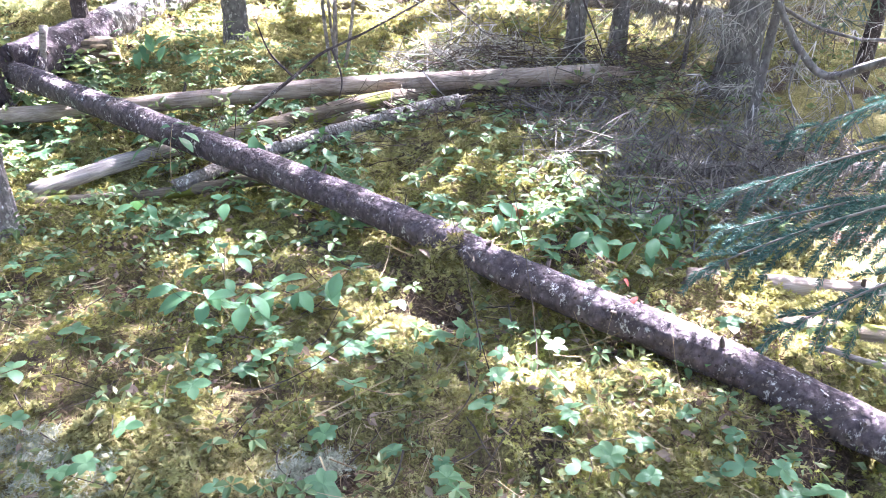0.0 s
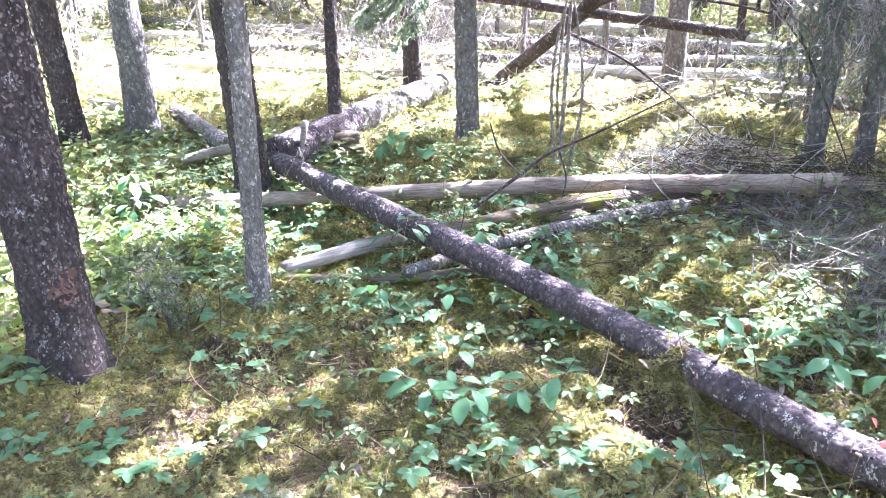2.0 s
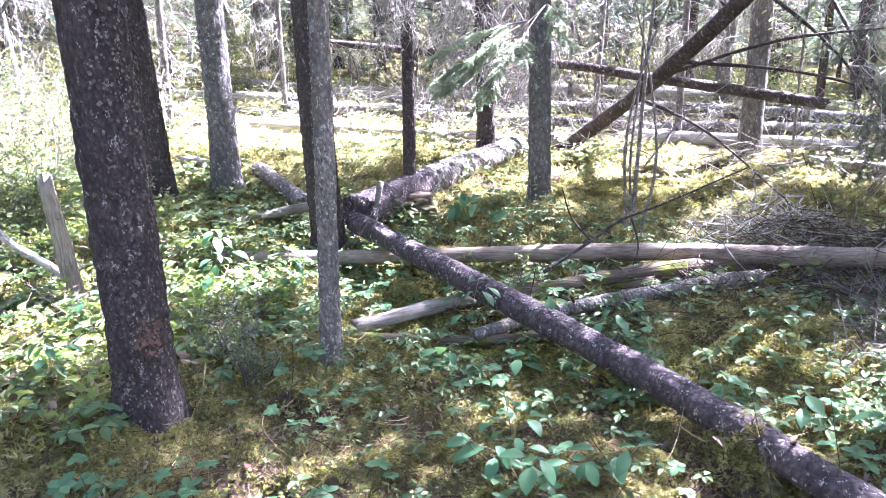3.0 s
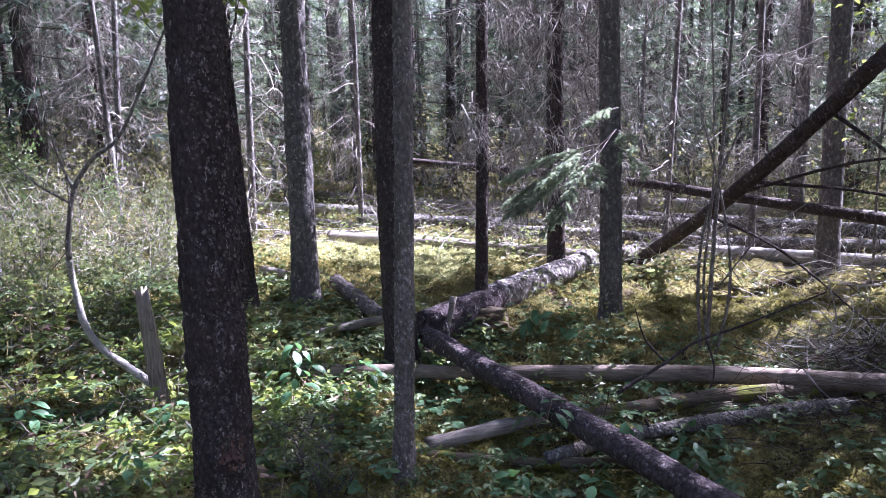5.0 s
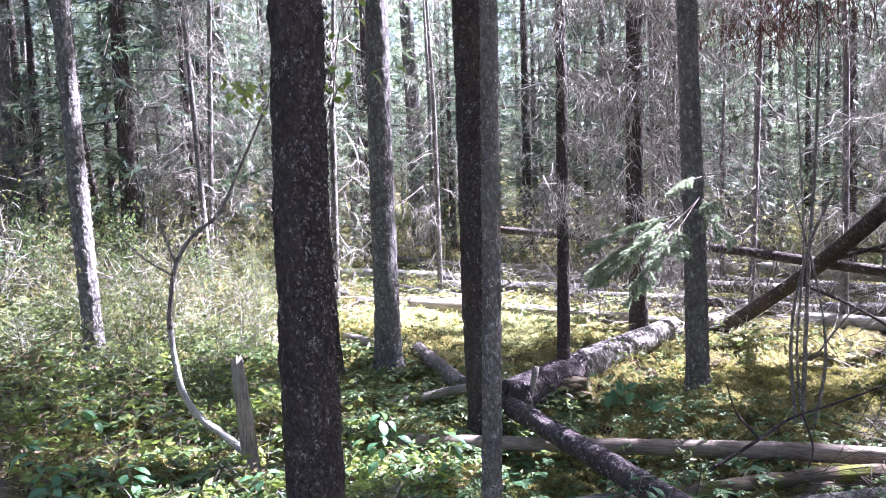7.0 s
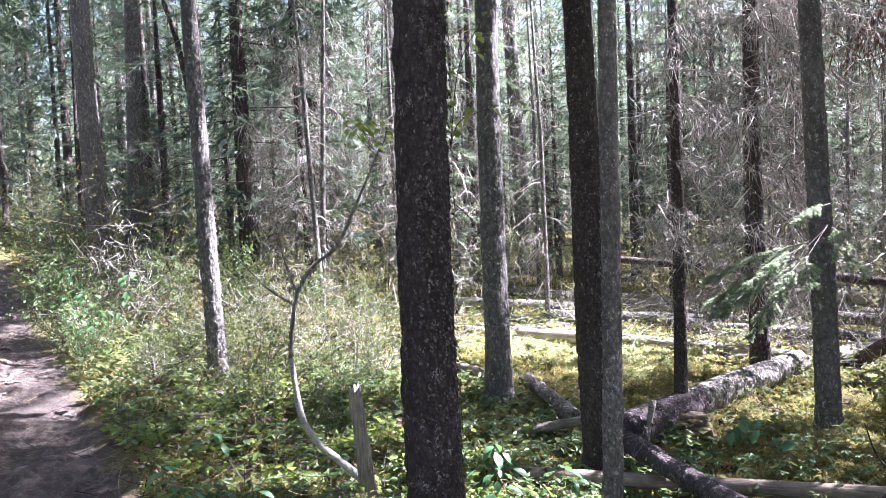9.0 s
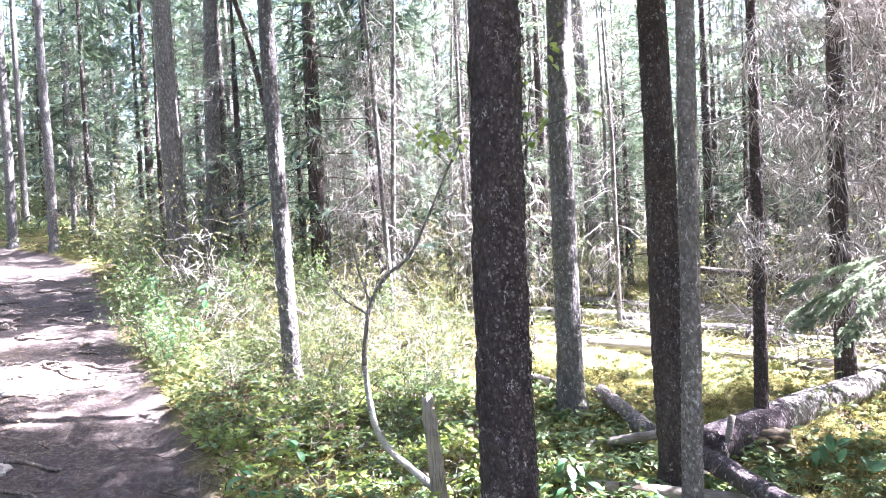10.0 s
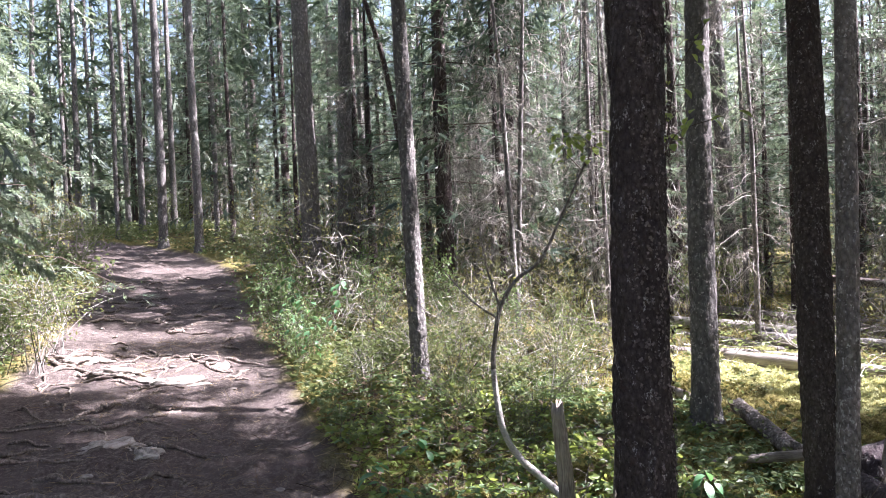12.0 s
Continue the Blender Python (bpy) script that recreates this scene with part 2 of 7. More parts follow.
def value_noise(x, y, seed=0):
    """Smooth noise from -1 to 1 on numpy arrays."""
    x, y = np.asarray(x, float) + 17.3 * seed, np.asarray(y, float) - 9.1 * seed
    i, j = np.floor(x).astype(int), np.floor(y).astype(int)
    u, w = x - i, y - j
    u, w = u * u * (3 - 2 * u), w * w * (3 - 2 * w)
    a, b, c, d = LAT[i % 256, j % 256], LAT[(i + 1) % 256, j % 256], LAT[i % 256, (j + 1) % 256], LAT[(i + 1) % 256, (j + 1) % 256]
    return 2 * ((a * (1 - u) + b * u) * (1 - w) + (c * (1 - u) + d * u) * w) - 1


def smooth(a, b, x):
    k = np.clip((np.asarray(x, float) - a) / (b - a), 0, 1)
    return k * k * (3 - 2 * k)


def path_off(x, y):
    """Metres outside the path's edge (minus: on it)."""
    x = np.asarray(x, float)
    return np.abs(np.asarray(y) - (-0.95 - 0.338 * x - 0.07 * np.clip(-x - 13, 0, 12) ** 2)) - np.maximum(1.35 + 0.018 * x, 0.8)


def lie(x, y):
    """The lie of the land without its small relief."""
    x, y = np.asarray(x, float), np.asarray(y, float)
    z = -0.08 * np.exp(-((x + 1.2) ** 2 + (y - 2.7) ** 2) / 1.96) + 0.10 * smooth(3.5, 6, y)
    k = np.maximum(0, -x - 1.6)
    return z + np.where(k < 18, 0.08 * k + 0.06 * np.maximum(0, k - 11), 1.86 + 0.2 * (1 - np.exp(-(k - 18) / 2)))


HUMPS = ((0.06, 2.29, 0.175, 0.125), (-0.1, 1.72, 0.05, 0.16), (0.02, 2.06, -0.07, 0.09), (-0.89, 1.56, -0.07, 0.07), (0.22, 1.36, -0.05, 0.1), (-0.34, 1.36, -0.04, 0.1), (-0.5, 1.75, -0.04, 0.08), (-1.62, 2.5, 0.05, 0.2), (-1.93, 1.76, 0.06, 0.3), (0.98, 2.1, 0.08, 0.14),
         (-0.7, 1.55, 0.04, 0.2), (0.55, 1.45, 0.05, 0.22), (-3.4, 5.8, 0.06, 0.7), (-2.6, 5.6, 0.08, 0.4), (-1.1, 4.5, 0.05, 0.4), (0.2, 3.3, 0.05, 0.4),
         (-4.4, 2.4, 0.10, 0.5), (-5.2, 2.75, 0.10, 0.5), (-3.6, 2.2, 0.08, 0.45), (-3.75, 2.35, -0.12, 0.2), (-3.2, 2.1, -0.08, 0.2), (-4.6, 2.25, -0.08, 0.18), (-3.2, 2.62, -0.13, 0.32), (-3.7, 2.35, -0.06, 0.25), (-7.5, 1.34, 0.06, 0.2), (-7.02, 1.7, 0.06, 0.2), (-8.35, 1.2, 0.05, 0.25), (-5.55, 0.85, 0.05, 0.2), (-4.7, 1.5, 0.03, 0.2), (-4.9, 3.3, 0.10, 0.3), (-4.2, 3.4, 0.10, 0.3), (-3.5, 3.3, 0.06, 0.3), (-2.7, 2.2, -0.06, 0.2))


# litter-filled hollows between the moss cushions before the dark log (x, y, radius)
HOLLOWS = ((-0.92, 1.57, 0.11), (-0.91, 1.80, 0.10), (-0.17, 1.40, 0.10), (-0.06, 1.44, 0.10), (0.04, 1.36, 0.08), (-1.5, 2.0, 0.14), (-1.36, 1.8, 0.1), (-0.55, 1.62, 0.10), (-1.21, 1.92, 0.09), (-0.72, 1.72, 0.08), (-0.52, 1.46, 0.07), (0.02, 2.03, 0.07), (-1.62, 1.62, 0.1), (-1.1, 2.2, 0.1))


def cushions(x, y):
    """Rounded moss cushions with creased hollows between them, about -0.3 to 0.7."""
    return 0.65 * np.abs(value_noise(x * 6.3, y * 6.3, 11)) + 0.35 * np.abs(value_noise(x * 13.7, y * 13.7, 12)) - 0.3


def in_hollow(x, y):
    """How far into a litter hollow a place lies, 0 to 1."""
    x, y = x + 0.05 * value_noise(x * 9, y * 9, 91), y + 0.05 * value_noise(x * 9, y * 9, 92)
    return np.max([np.exp(-(((x - a) ** 2 + (y - b) ** 2) / (r * r)) ** 1.6) for a, b, r in HOLLOWS], axis=0)


def land(x, y):
    """The height of the ground."""
    x, y = np.asarray(x, float), np.asarray(y, float)
    off = path_off(x, y)
    wild = smooth(-0.15, 0.35, off)
    z = lie(x, y) - 0.05 * (1 - smooth(-0.25, 0.2, off))
    z = z + wild * (0.045 * value_noise(x * 1.7, y * 1.7, 1) + 0.03 * value_noise(x * 5, y * 5, 2) + 0.014 * value_noise(x * 13, y * 13, 3) + 0.006 * value_noise(x * 33, y * 33, 4) + 0.085 * cushions(x, y))
    z = z + (1 - wild) * (0.02 * value_noise(x * 2.2, y * 2.2, 5) + 0.024 * value_noise(x * 5, y * 5, 6) + 0.016 * value_noise(x * 12, y * 12, 7) + 0.008 * value_noise(x * 27, y * 27, 9))
    far = smooth(25, 60, np.hypot(x, y))
    z = z + far * 1.2 * value_noise(x * 0.05, y * 0.05, 8)
    for hx, hy, h, r in HUMPS:
        z = z + h * np.exp(-((x - hx) ** 2 + (y - hy) ** 2) / (r * r))
    return z - 0.045 * in_hollow(x, y)


def at(x, y, lift=0.0):
    return Vector((x, y, float(land(x, y)) + lift))


def raw(name, verts, faces, material, flat=True):
    """A mesh from arrays; faces is one array of triangles or quads, or a list of such arrays."""
    me = bpy.data.meshes.new(name)
    verts = np.asarray(verts, np.float32).reshape(-1, 3)
    sets = [np.asarray(f, np.int32) for f in (faces if isinstance(faces, list) else [faces]) if len(f)]
    loops = np.concatenate([f.ravel() for f in sets])
    sizes = np.concatenate([np.full(len(f), f.shape[1], np.int32) for f in sets])
    me.vertices.add(len(verts))
    me.vertices.foreach_set("co", verts.ravel())
    me.loops.add(len(loops))
    me.loops.foreach_set("vertex_index", loops)
    me.polygons.add(len(sizes))
    me.polygons.foreach_set("loop_start", np.concatenate([[0], np.cumsum(sizes)[:-1]]).astype(np.int32))
    me.update(calc_edges=True)
    me.polygons.foreach_set("use_smooth", np.full(len(sizes), not flat))
    for m in (material if isinstance(material, (list, tuple)) else [material]):
        me.materials.append(m)
    me.update()
    return me


class Heap:
    """Gathers pieces of geometry for one mesh."""

    def __init__(self):
        self.v, self.f3, self.f4, self.n = [], [], [], 0

    def put(self, v, f):
        v, f = np.asarray(v, float).reshape(-1, 3), np.asarray(f, int)
        (self.f3 if f.shape[1] == 3 else self.f4).append(f + self.n)
        self.v.append(v)
        self.n += len(v)

    def mesh(self, name, material, flat=True):
        return raw(name, np.concatenate(self.v), [np.concatenate(k) for k in (self.f3, self.f4) if k], material, flat)


def thing(name, place, label, category, group="", kind=""):
    ob = new(name)
    ob.empty_display_size = 0.1
    ob.location = place
    return tagged(ob, label, category, group, kind)


def part(name, mesh, parent, label="", place=None):
    ob = new(name, mesh)
    ob.parent = parent
    if place is not None:
        ob.matrix_basis = place
    return tagged(ob, label) if label else ob


def solo(name, mesh, label, category, group="", kind="", place=(0, 0, 0)):
    ob = new(name, mesh)
    ob.location = place
    return tagged(ob, label, category, group, kind)


def ring_frames(pts):
    pts = np.asarray(pts, float)
    d = np.gradient(pts, axis=0)
    d /= np.linalg.norm(d, axis=1)[:, None]
    up = np.where(np.abs(d[:, 2:3]) > 0.9, np.array([[1.0, 0, 0]]), np.array([[0, 0, 1.0]]))
    a = np.cross(up, d)
    a /= np.linalg.norm(a, axis=1)[:, None]
    return d, a, np.cross(d, a)


def tube(pts, radii, seg=12, rough=0.0, scale=8.0, seed=0, caps=True):
    """A tapered, uneven round bar along pts."""
    pts, radii = np.asarray(pts, float), np.asarray(radii, float)
    d, a, b = ring_frames(pts)
    n = len(pts)
    ang = np.linspace(0, 2 * np.pi, seg, endpoint=False)
    s = np.concatenate([[0], np.cumsum(np.linalg.norm(np.diff(pts, axis=0), axis=1))])
    r = radii[:, None] * np.ones(seg)
    if rough:
        ax = 0.5 + np.cos(ang)[None] * 0.5
        ay = 0.5 + np.sin(ang)[None] * 0.5
        per = np.abs(ang - np.pi)[None] / np.pi
        for k, (amp, sc) in enumerate(((1.0, 1.0), (0.6, 2.7), (0.45, 6.5))):
            r = r * (1 + rough * amp * value_noise(s[:, None] * scale * sc + 0 * ax, (ax * 3 + per * 2) * sc * 2.5 + ay * 4 * sc, seed + k))
    v = pts[:, None] + r[..., None] * (np.cos(ang)[None, :, None] * a[:, None] + np.sin(ang)[None, :, None] * b[:, None])
    i, j = np.meshgrid(np.arange(n - 1), np.arange(seg), indexing="ij")
    k = (j + 1) % seg
    quads = np.stack([i * seg + j, i * seg + k, (i + 1) * seg + k, (i + 1) * seg + j], -1).reshape(-1, 4)
    v = v.reshape(-1, 3)
    if not caps:
        return v, quads, np.zeros((0, 3), int)
    v = np.concatenate([v, pts[:1] - d[:1] * radii[0] * 0.15, pts[-1:] + d[-1:] * radii[-1] * 0.15])
    j = np.arange(seg)
    tris = np.concatenate([np.stack([j * 0 + n * seg, (j + 1) % seg, j], -1), np.stack([j * 0 + n * seg + 1, (n - 1) * seg + j, (n - 1) * seg + (j + 1) % seg], -1)])
    return v, quads, tris


def put_tube(heap, *args, **more):
    v, q, t = tube(*args, **more)
    n = heap.n
    heap.v.append(v)
    heap.f4.append(q + n)
    if len(t):
        heap.f3.append(t + n)
    heap.n += len(v)


def bend(points, steps):
    """A smooth line through a few points."""
    p = np.asarray(points, float)
    if len(p) == 2:
        return p[0] + (p[1] - p[0]) * np.linspace(0, 1, steps)[:, None]
    q = np.concatenate([2 * p[:1] - p[1:2], p, 2 * p[-1:] - p[-2:-1]])
    out = []
    for t in np.linspace(0, len(p) - 1 - 1e-6, steps):
        i, u = int(t), t - int(t)
        a, b, c, d = q[i:i + 4]
        out.append(0.5 * (2 * b + (c - a) * u + (2 * a - 5 * b + 4 * c - d) * u * u + (3 * b - a - 3 * c + d) * u ** 3))
    return np.array(out)


def ribbons(starts, ways, lengths, widths, droop, steps=4, wobble=0.25, rng=RNG, sides=3):
    """Many thin bent twigs at once, each a tapered bar of three sides (two for hair-thin ones). Returns verts and quads."""
    n = len(starts)
    t = np.linspace(0, 1, steps + 1)
    ways = ways / np.linalg.norm(ways, axis=1)[:, None]
    side = np.cross(ways, rng.normal(size=(n, 3)))
    side /= np.linalg.norm(side, axis=1)[:, None] + 1e-9
    line = starts[:, None] + ways[:, None] * (t[None, :, None] * lengths[:, None, None])
    line = line + side[:, None] * (wobble * lengths[:, None, None] * (t ** 2)[None, :, None] * rng.normal(size=(n, 1, 1)))
    line[..., 2] -= (droop * lengths)[:, None] * t[None] ** 2
    other = np.cross(ways, side)
    w = widths[:, None] * (1 - 0.75 * t)[None]
    v = np.stack([line + w[..., None] * (math.cos(a) * side + math.sin(a) * other)[:, None] for a in np.arange(sides) * 6.2832 / sides], 2)
    i = np.arange(n)[:, None, None] * (steps + 1) * sides
    j = np.arange(steps)[None, :, None] * sides
    k = np.arange(sides if sides > 2 else 1)[None, None]
    l = (k + 1) % sides
    f = np.stack([i + j + k, i + j + l, i + j + sides + l, i + j + sides + k], -1).reshape(-1, 4)
    return v.reshape(-1, 3), f


def blades(places, ways, length, width, rng=RNG, fold=0.25):
    """Many small leaves at once: each a folded diamond of two triangles along its way."""
    n = len(places)
    ways = ways / (np.linalg.norm(ways, axis=1)[:, None] + 1e-9)
    side = np.cross(ways, rng.normal(size=(n, 3)))
    side /= np.linalg.norm(side, axis=1)[:, None] + 1e-9
    lift = np.cross(side, ways)
    length, width = np.broadcast_to(length, n)[:, None], np.broadcast_to(width, n)[:, None]
    mid = places + ways * length * 0.45
    v = np.stack([places, mid + side * width * 0.5 + lift * width * fold, places + ways * length, mid - side * width * 0.5 + lift * width * fold], 1)
    i = np.arange(n)[:, None] * 4
    f = np.concatenate([i + np.array([[0, 1, 2]]), i + np.array([[0, 2, 3]])])
    return v.reshape(-1, 3), f


def sprays(places, ways, length, width, rng=RNG):
    """Many needle sprays at once: each a narrow spine with two pairs of narrow side points, five triangles."""
    n = len(places)
    ways = ways / (np.linalg.norm(ways, axis=1)[:, None] + 1e-9)
    side = np.cross(ways, rng.normal(size=(n, 3)) * np.array([0.5, 0.5, 1.0]))
    side /= np.linalg.norm(side, axis=1)[:, None] + 1e-9
    L, w = np.broadcast_to(length, n)[:, None], np.broadcast_to(width, n)[:, None]
    v, f, k = [], [], 0
    for s, (start, ahead, out, size) in enumerate(((0.0, 1.0, 0.0, 1.0), (0.15, 0.42, 0.42, 0.8), (0.15, 0.42, -0.42, 0.8), (0.45, 0.4, 0.32, 0.7), (0.45, 0.4, -0.32, 0.7))):
        p = places + ways * L * start
        tip = p + ways * L * ahead + side * L * out
        across = side if out == 0 else ways
        v += [p - across * w * size * 0.5, p + across * w * size * 0.5, tip - np.array([0, 0, 0.1]) * L * (abs(out) > 0)]
    v = np.stack(v, 1).reshape(-1, 3)
    i = np.arange(n)[:, None] * 15
    f = np.concatenate([i + np.array([[3 * s, 3 * s + 1, 3 * s + 2]]) for s in range(5)])
    return v, f


def spikes(places, ways, length, width, rng=RNG):
    """Many tiny blades at once, one triangle each."""
    n = len(places)
    ways = ways / (np.linalg.norm(ways, axis=1)[:, None] + 1e-9)
    side = np.cross(ways, rng.normal(size=(n, 3)))
    side /= np.linalg.norm(side, axis=1)[:, None] + 1e-9
    L, w = np.broadcast_to(length, n)[:, None], np.broadcast_to(width, n)[:, None]
    v = np.stack([places - side * w * 0.5, places + side * w * 0.5, places + ways * L], 1).reshape(-1, 3)
    return v, np.arange(3 * n).reshape(-1, 3)

# ---- ground ----
def spread(lo, hi, step, reach, grow=1.16):
    fine = list(np.arange(lo, hi, step))
    out, s = [], step
    while fine[0] > -reach:
        s *= grow
        fine.insert(0, fine[0] - s)
    s = step
    while fine[-1] < reach:
        s *= grow
        fine.append(fine[-1] + s)
    return np.array(fine)


gx, gy = spread(-5.0, 1.7, 0.03, 320, 1.09), spread(0.7, 4.4, 0.03, 320, 1.09)
GX, GY = np.meshgrid(gx, gy, indexing="ij")
i, j = np.meshgrid(np.arange(len(gx) - 1), np.arange(len(gy) - 1), indexing="ij")
w = len(gy)
quads = np.stack([i * w + j, (i + 1) * w + j, (i + 1) * w + j + 1, i * w + j + 1], -1).reshape(-1, 4)
solo("ground", raw("ground", np.stack([GX, GY, land(GX, GY)], -1).reshape(-1, 3), quads, M["ground"], False),
     "mossy forest floor with brown litter and a worn dirt path", "ground", kind="structure")

# ---- canopy: gaps that let the sun down to these places (x, y, radius) ----
FLECKS = ((-3.5, 5.8, 0.75), (-2.9, 6.1, 0.5), (-4.1, 6.1, 0.45), (-3.5, 6.4, 0.5), (0.44, 1.73, 0.03), (0.2, 1.4, -0.05), (0.98, 2.06, 0.06), (0.62, 1.46, -0.14), (-0.3, 2.35, -0.1), (0.1, 2.55, -0.05), (0.5, 2.45, -0.02), (0.0, 1.9, -0.06), (-0.12, 1.72, -0.04), (-7.4, 1.5, 0.08), (-5.7, 0.75, 0.05), (-2.13, 3.6, -0.05),
          (-14.3, 4.0, 0.6), (-3.2, 2.9, 0.1), (-1.9, 6.3, 0.2), (-2.2, 5.4, 0.1), (-0.2, 4.05, 0.15), (1.5, 2.5, 0.1), (-5.0, 4.2, 0.6), (-4.2, 3.4, 0.15),
          (-2.5, 8.0, 0.35), (-0.5, 9.0, 0.3), (-5.0, 7.8, 0.6), (-1.0, 7.0, 0.3), (-6.5, 5.0, 0.7), (-8.5, 6.0, 0.9), (-20.0, 7.5, 1.4), (-11.0, 2.6, 0.2),
          (-3.66, 3.88, 0.1), (-4.0, 3.33, 0.08), (-4.4, 2.7, 0.05), (-5.73, 2.3, 0.2), (-6.15, 1.6, 0.02), (-6.5, 1.0, 0.0), (-2.7, 2.6, 0.0), (-2.4, 2.9, 0.0), (-3.12, 2.15, 0.02))
LOOSE = np.random.default_rng(61)
FLECKS += tuple((LOOSE.uniform(-9, -2.4), LOOSE.uniform(3.4, 8.0), LOOSE.uniform(0.05, 0.3)) for _ in range(40))
FLECKS += tuple((LOOSE.uniform(-2.4, 1.8), LOOSE.uniform(5.0, 8.5), LOOSE.uniform(0.08, 0.3)) for _ in range(12))

FLECKS += tuple((LOOSE.uniform(-15, 0), LOOSE.uniform(5.5, 13), LOOSE.uniform(0.1, 0.55)) for _ in range(72))
FLECKS += ((-7.75, 1.3, 0.02), (-7.1, 1.65, 0.02), (-8.1, 1.1, -0.1), (-14.7, 3.7, 0.5), (-14.4, 4.3, 0.5), (-14.2, 4.9, 0.4), (-4.8, 1.5, -0.1), (-5.3, 1.85, -0.05))
FLECKS += ((-9.0, 6.0, 0.7), (-8.0, 5.0, 0.5), (-10.0, 7.0, 0.8), (-7.5, 6.2, 0.7), (-8.8, 4.6, 0.4), (-10.5, 5.6, 0.7), (-9.6, 5.0, 0.5))
FLECKS += tuple((LOOSE.uniform(-1.5, 0.9), LOOSE.uniform(1.6, 3.2), LOOSE.uniform(-0.15, -0.06)) for _ in range(18))
FLECKS += tuple((LOOSE.uniform(-5.0, -2.3), LOOSE.uniform(1.4, 3.6), LOOSE.uniform(-0.1, 0.06)) for _ in range(34))
FLECKS += ((0.1, 2.9, 0.0), (-0.3, 2.75, -0.06), (0.4, 3.1, -0.02), (0.0, 3.3, -0.02), (-0.55, 2.45, -0.1))
FLECKS += ((-2.1, 3.5, 0.02), (-1.9, 3.75, -0.05), (-20.0, 6.6, 0.5), (-22.0, 8.0, 0.6), (-16.2, 4.7, 0.1), (-26.0, 9.0, 1.2))
FLECKS += tuple((LOOSE.uniform(-3.5, 3.5), LOOSE.uniform(6.5, 12), LOOSE.uniform(0.2, 0.6)) for _ in range(26))
FLECKS += ((-2.2, 3.35, 0.22), (-1.95, 3.3, 0.1), (-8.04, -1.6, 0.5), (-8.4, -2.1, 0.4))
# sun that grazes the dark trunk, the slim pine and the two spruces behind them
FLECKS += tuple((x - 0.51 * h, y - 0.78 * h, -0.05) for x, y in ((-2.30, 3.74), (-3.41, 4.27), (-2.2, 4.73), (-5.22, 3.09)) for h in (0.5, 0.9, 1.3, 1.7, 2.1))


# wider places where the crowns are thin and let part of the sun through (x, y, radius, share)
THIN = ((-0.15, 1.9, 0.75, 0.4), (-1.0, 1.85, 0.7, 0.28), (0.25, 2.9, 0.75, 0.58), (-3.6, 2.6, 1.1, 0.4), (-5.2, 3.4, 1.1, 0.45), (-1.0, 3.4, 0.6, 0.3), (-0.5, 2.75, 0.6, 0.35), (0.9, 2.7, 0.5, 0.35), (-2.5, 3.1, 0.7, 0.35))


def sun_lane(x, y, reach=7, narrow=1.0):
    """Whether low growth here would stand in the sun of the bright moss or of the silvered trunks."""
    return any(0.25 < (s := (x - a) * 0.544 + (y - b) * 0.839) < reach and abs((x - a) * 0.839 - (y - b) * 0.544) < w * narrow for a, b, w in ((-3.4, 5.8, 0.9), (-3.41, 4.27, 0.5), (-5.22, 3.09, 0.5), (-1.7, 4.5, 0.5), (-7.2, 1.7, 0.5)))


def in_gap(c):
    """Which of the points c (world) would shade one of the sunny places."""
    d = np.array(SUN_DIR)
    hide = np.zeros(len(c), bool)
    for fx, fy, r in FLECKS:
        z = float(lie(fx, fy)) + 0.1
        k = (c[:, 2] - z) / d[2]
        hide |= (np.hypot(c[:, 0] - d[0] * k - fx, c[:, 1] - d[1] * k - fy) < r + 0.2) & (k > 1.8)
    chance = np.modf(np.abs(np.sin(c @ np.array([12.99, 78.23, 37.72])) * 4375.85))[0]
    for fx, fy, r, share in THIN:
        k = (c[:, 2] - float(lie(fx, fy)) - 0.1) / d[2]
        hide |= (np.hypot(c[:, 0] - d[0] * k - fx, c[:, 1] - d[1] * k - fy) < r) & (k > 1.8) & (chance < share)
    return hide


def trunk_mesh(h, r, lean, seed, material, fine=True, flare=0.45, seg=44, step=0.03):
    z = np.concatenate([np.arange(-0.12, 3.3, step), np.arange(3.3, h, 0.5), [h]]) if fine else np.concatenate([np.linspace(-0.12, 3, 10), np.linspace(4, h, 6)])
    k = np.maximum(z, 0) / h
    bow = value_noise(z * 0.45, z * 0 + seed, seed) * 0.018 * np.minimum(1, np.maximum(z, 0))
    pts = np.stack([lean[0] * z + bow, lean[1] * z + bow * 0.6, z], -1)
    rad = r * (1 - 0.85 * k) * (1 + flare * np.exp(-np.maximum(z, -0.05) / 0.1))
    v, q, t = tube(pts, rad, seg if fine else 9, 0.075 if fine else 0.08, 22 if fine else 1.5, seed, False)
    return raw("trunk", v, q, material, False)


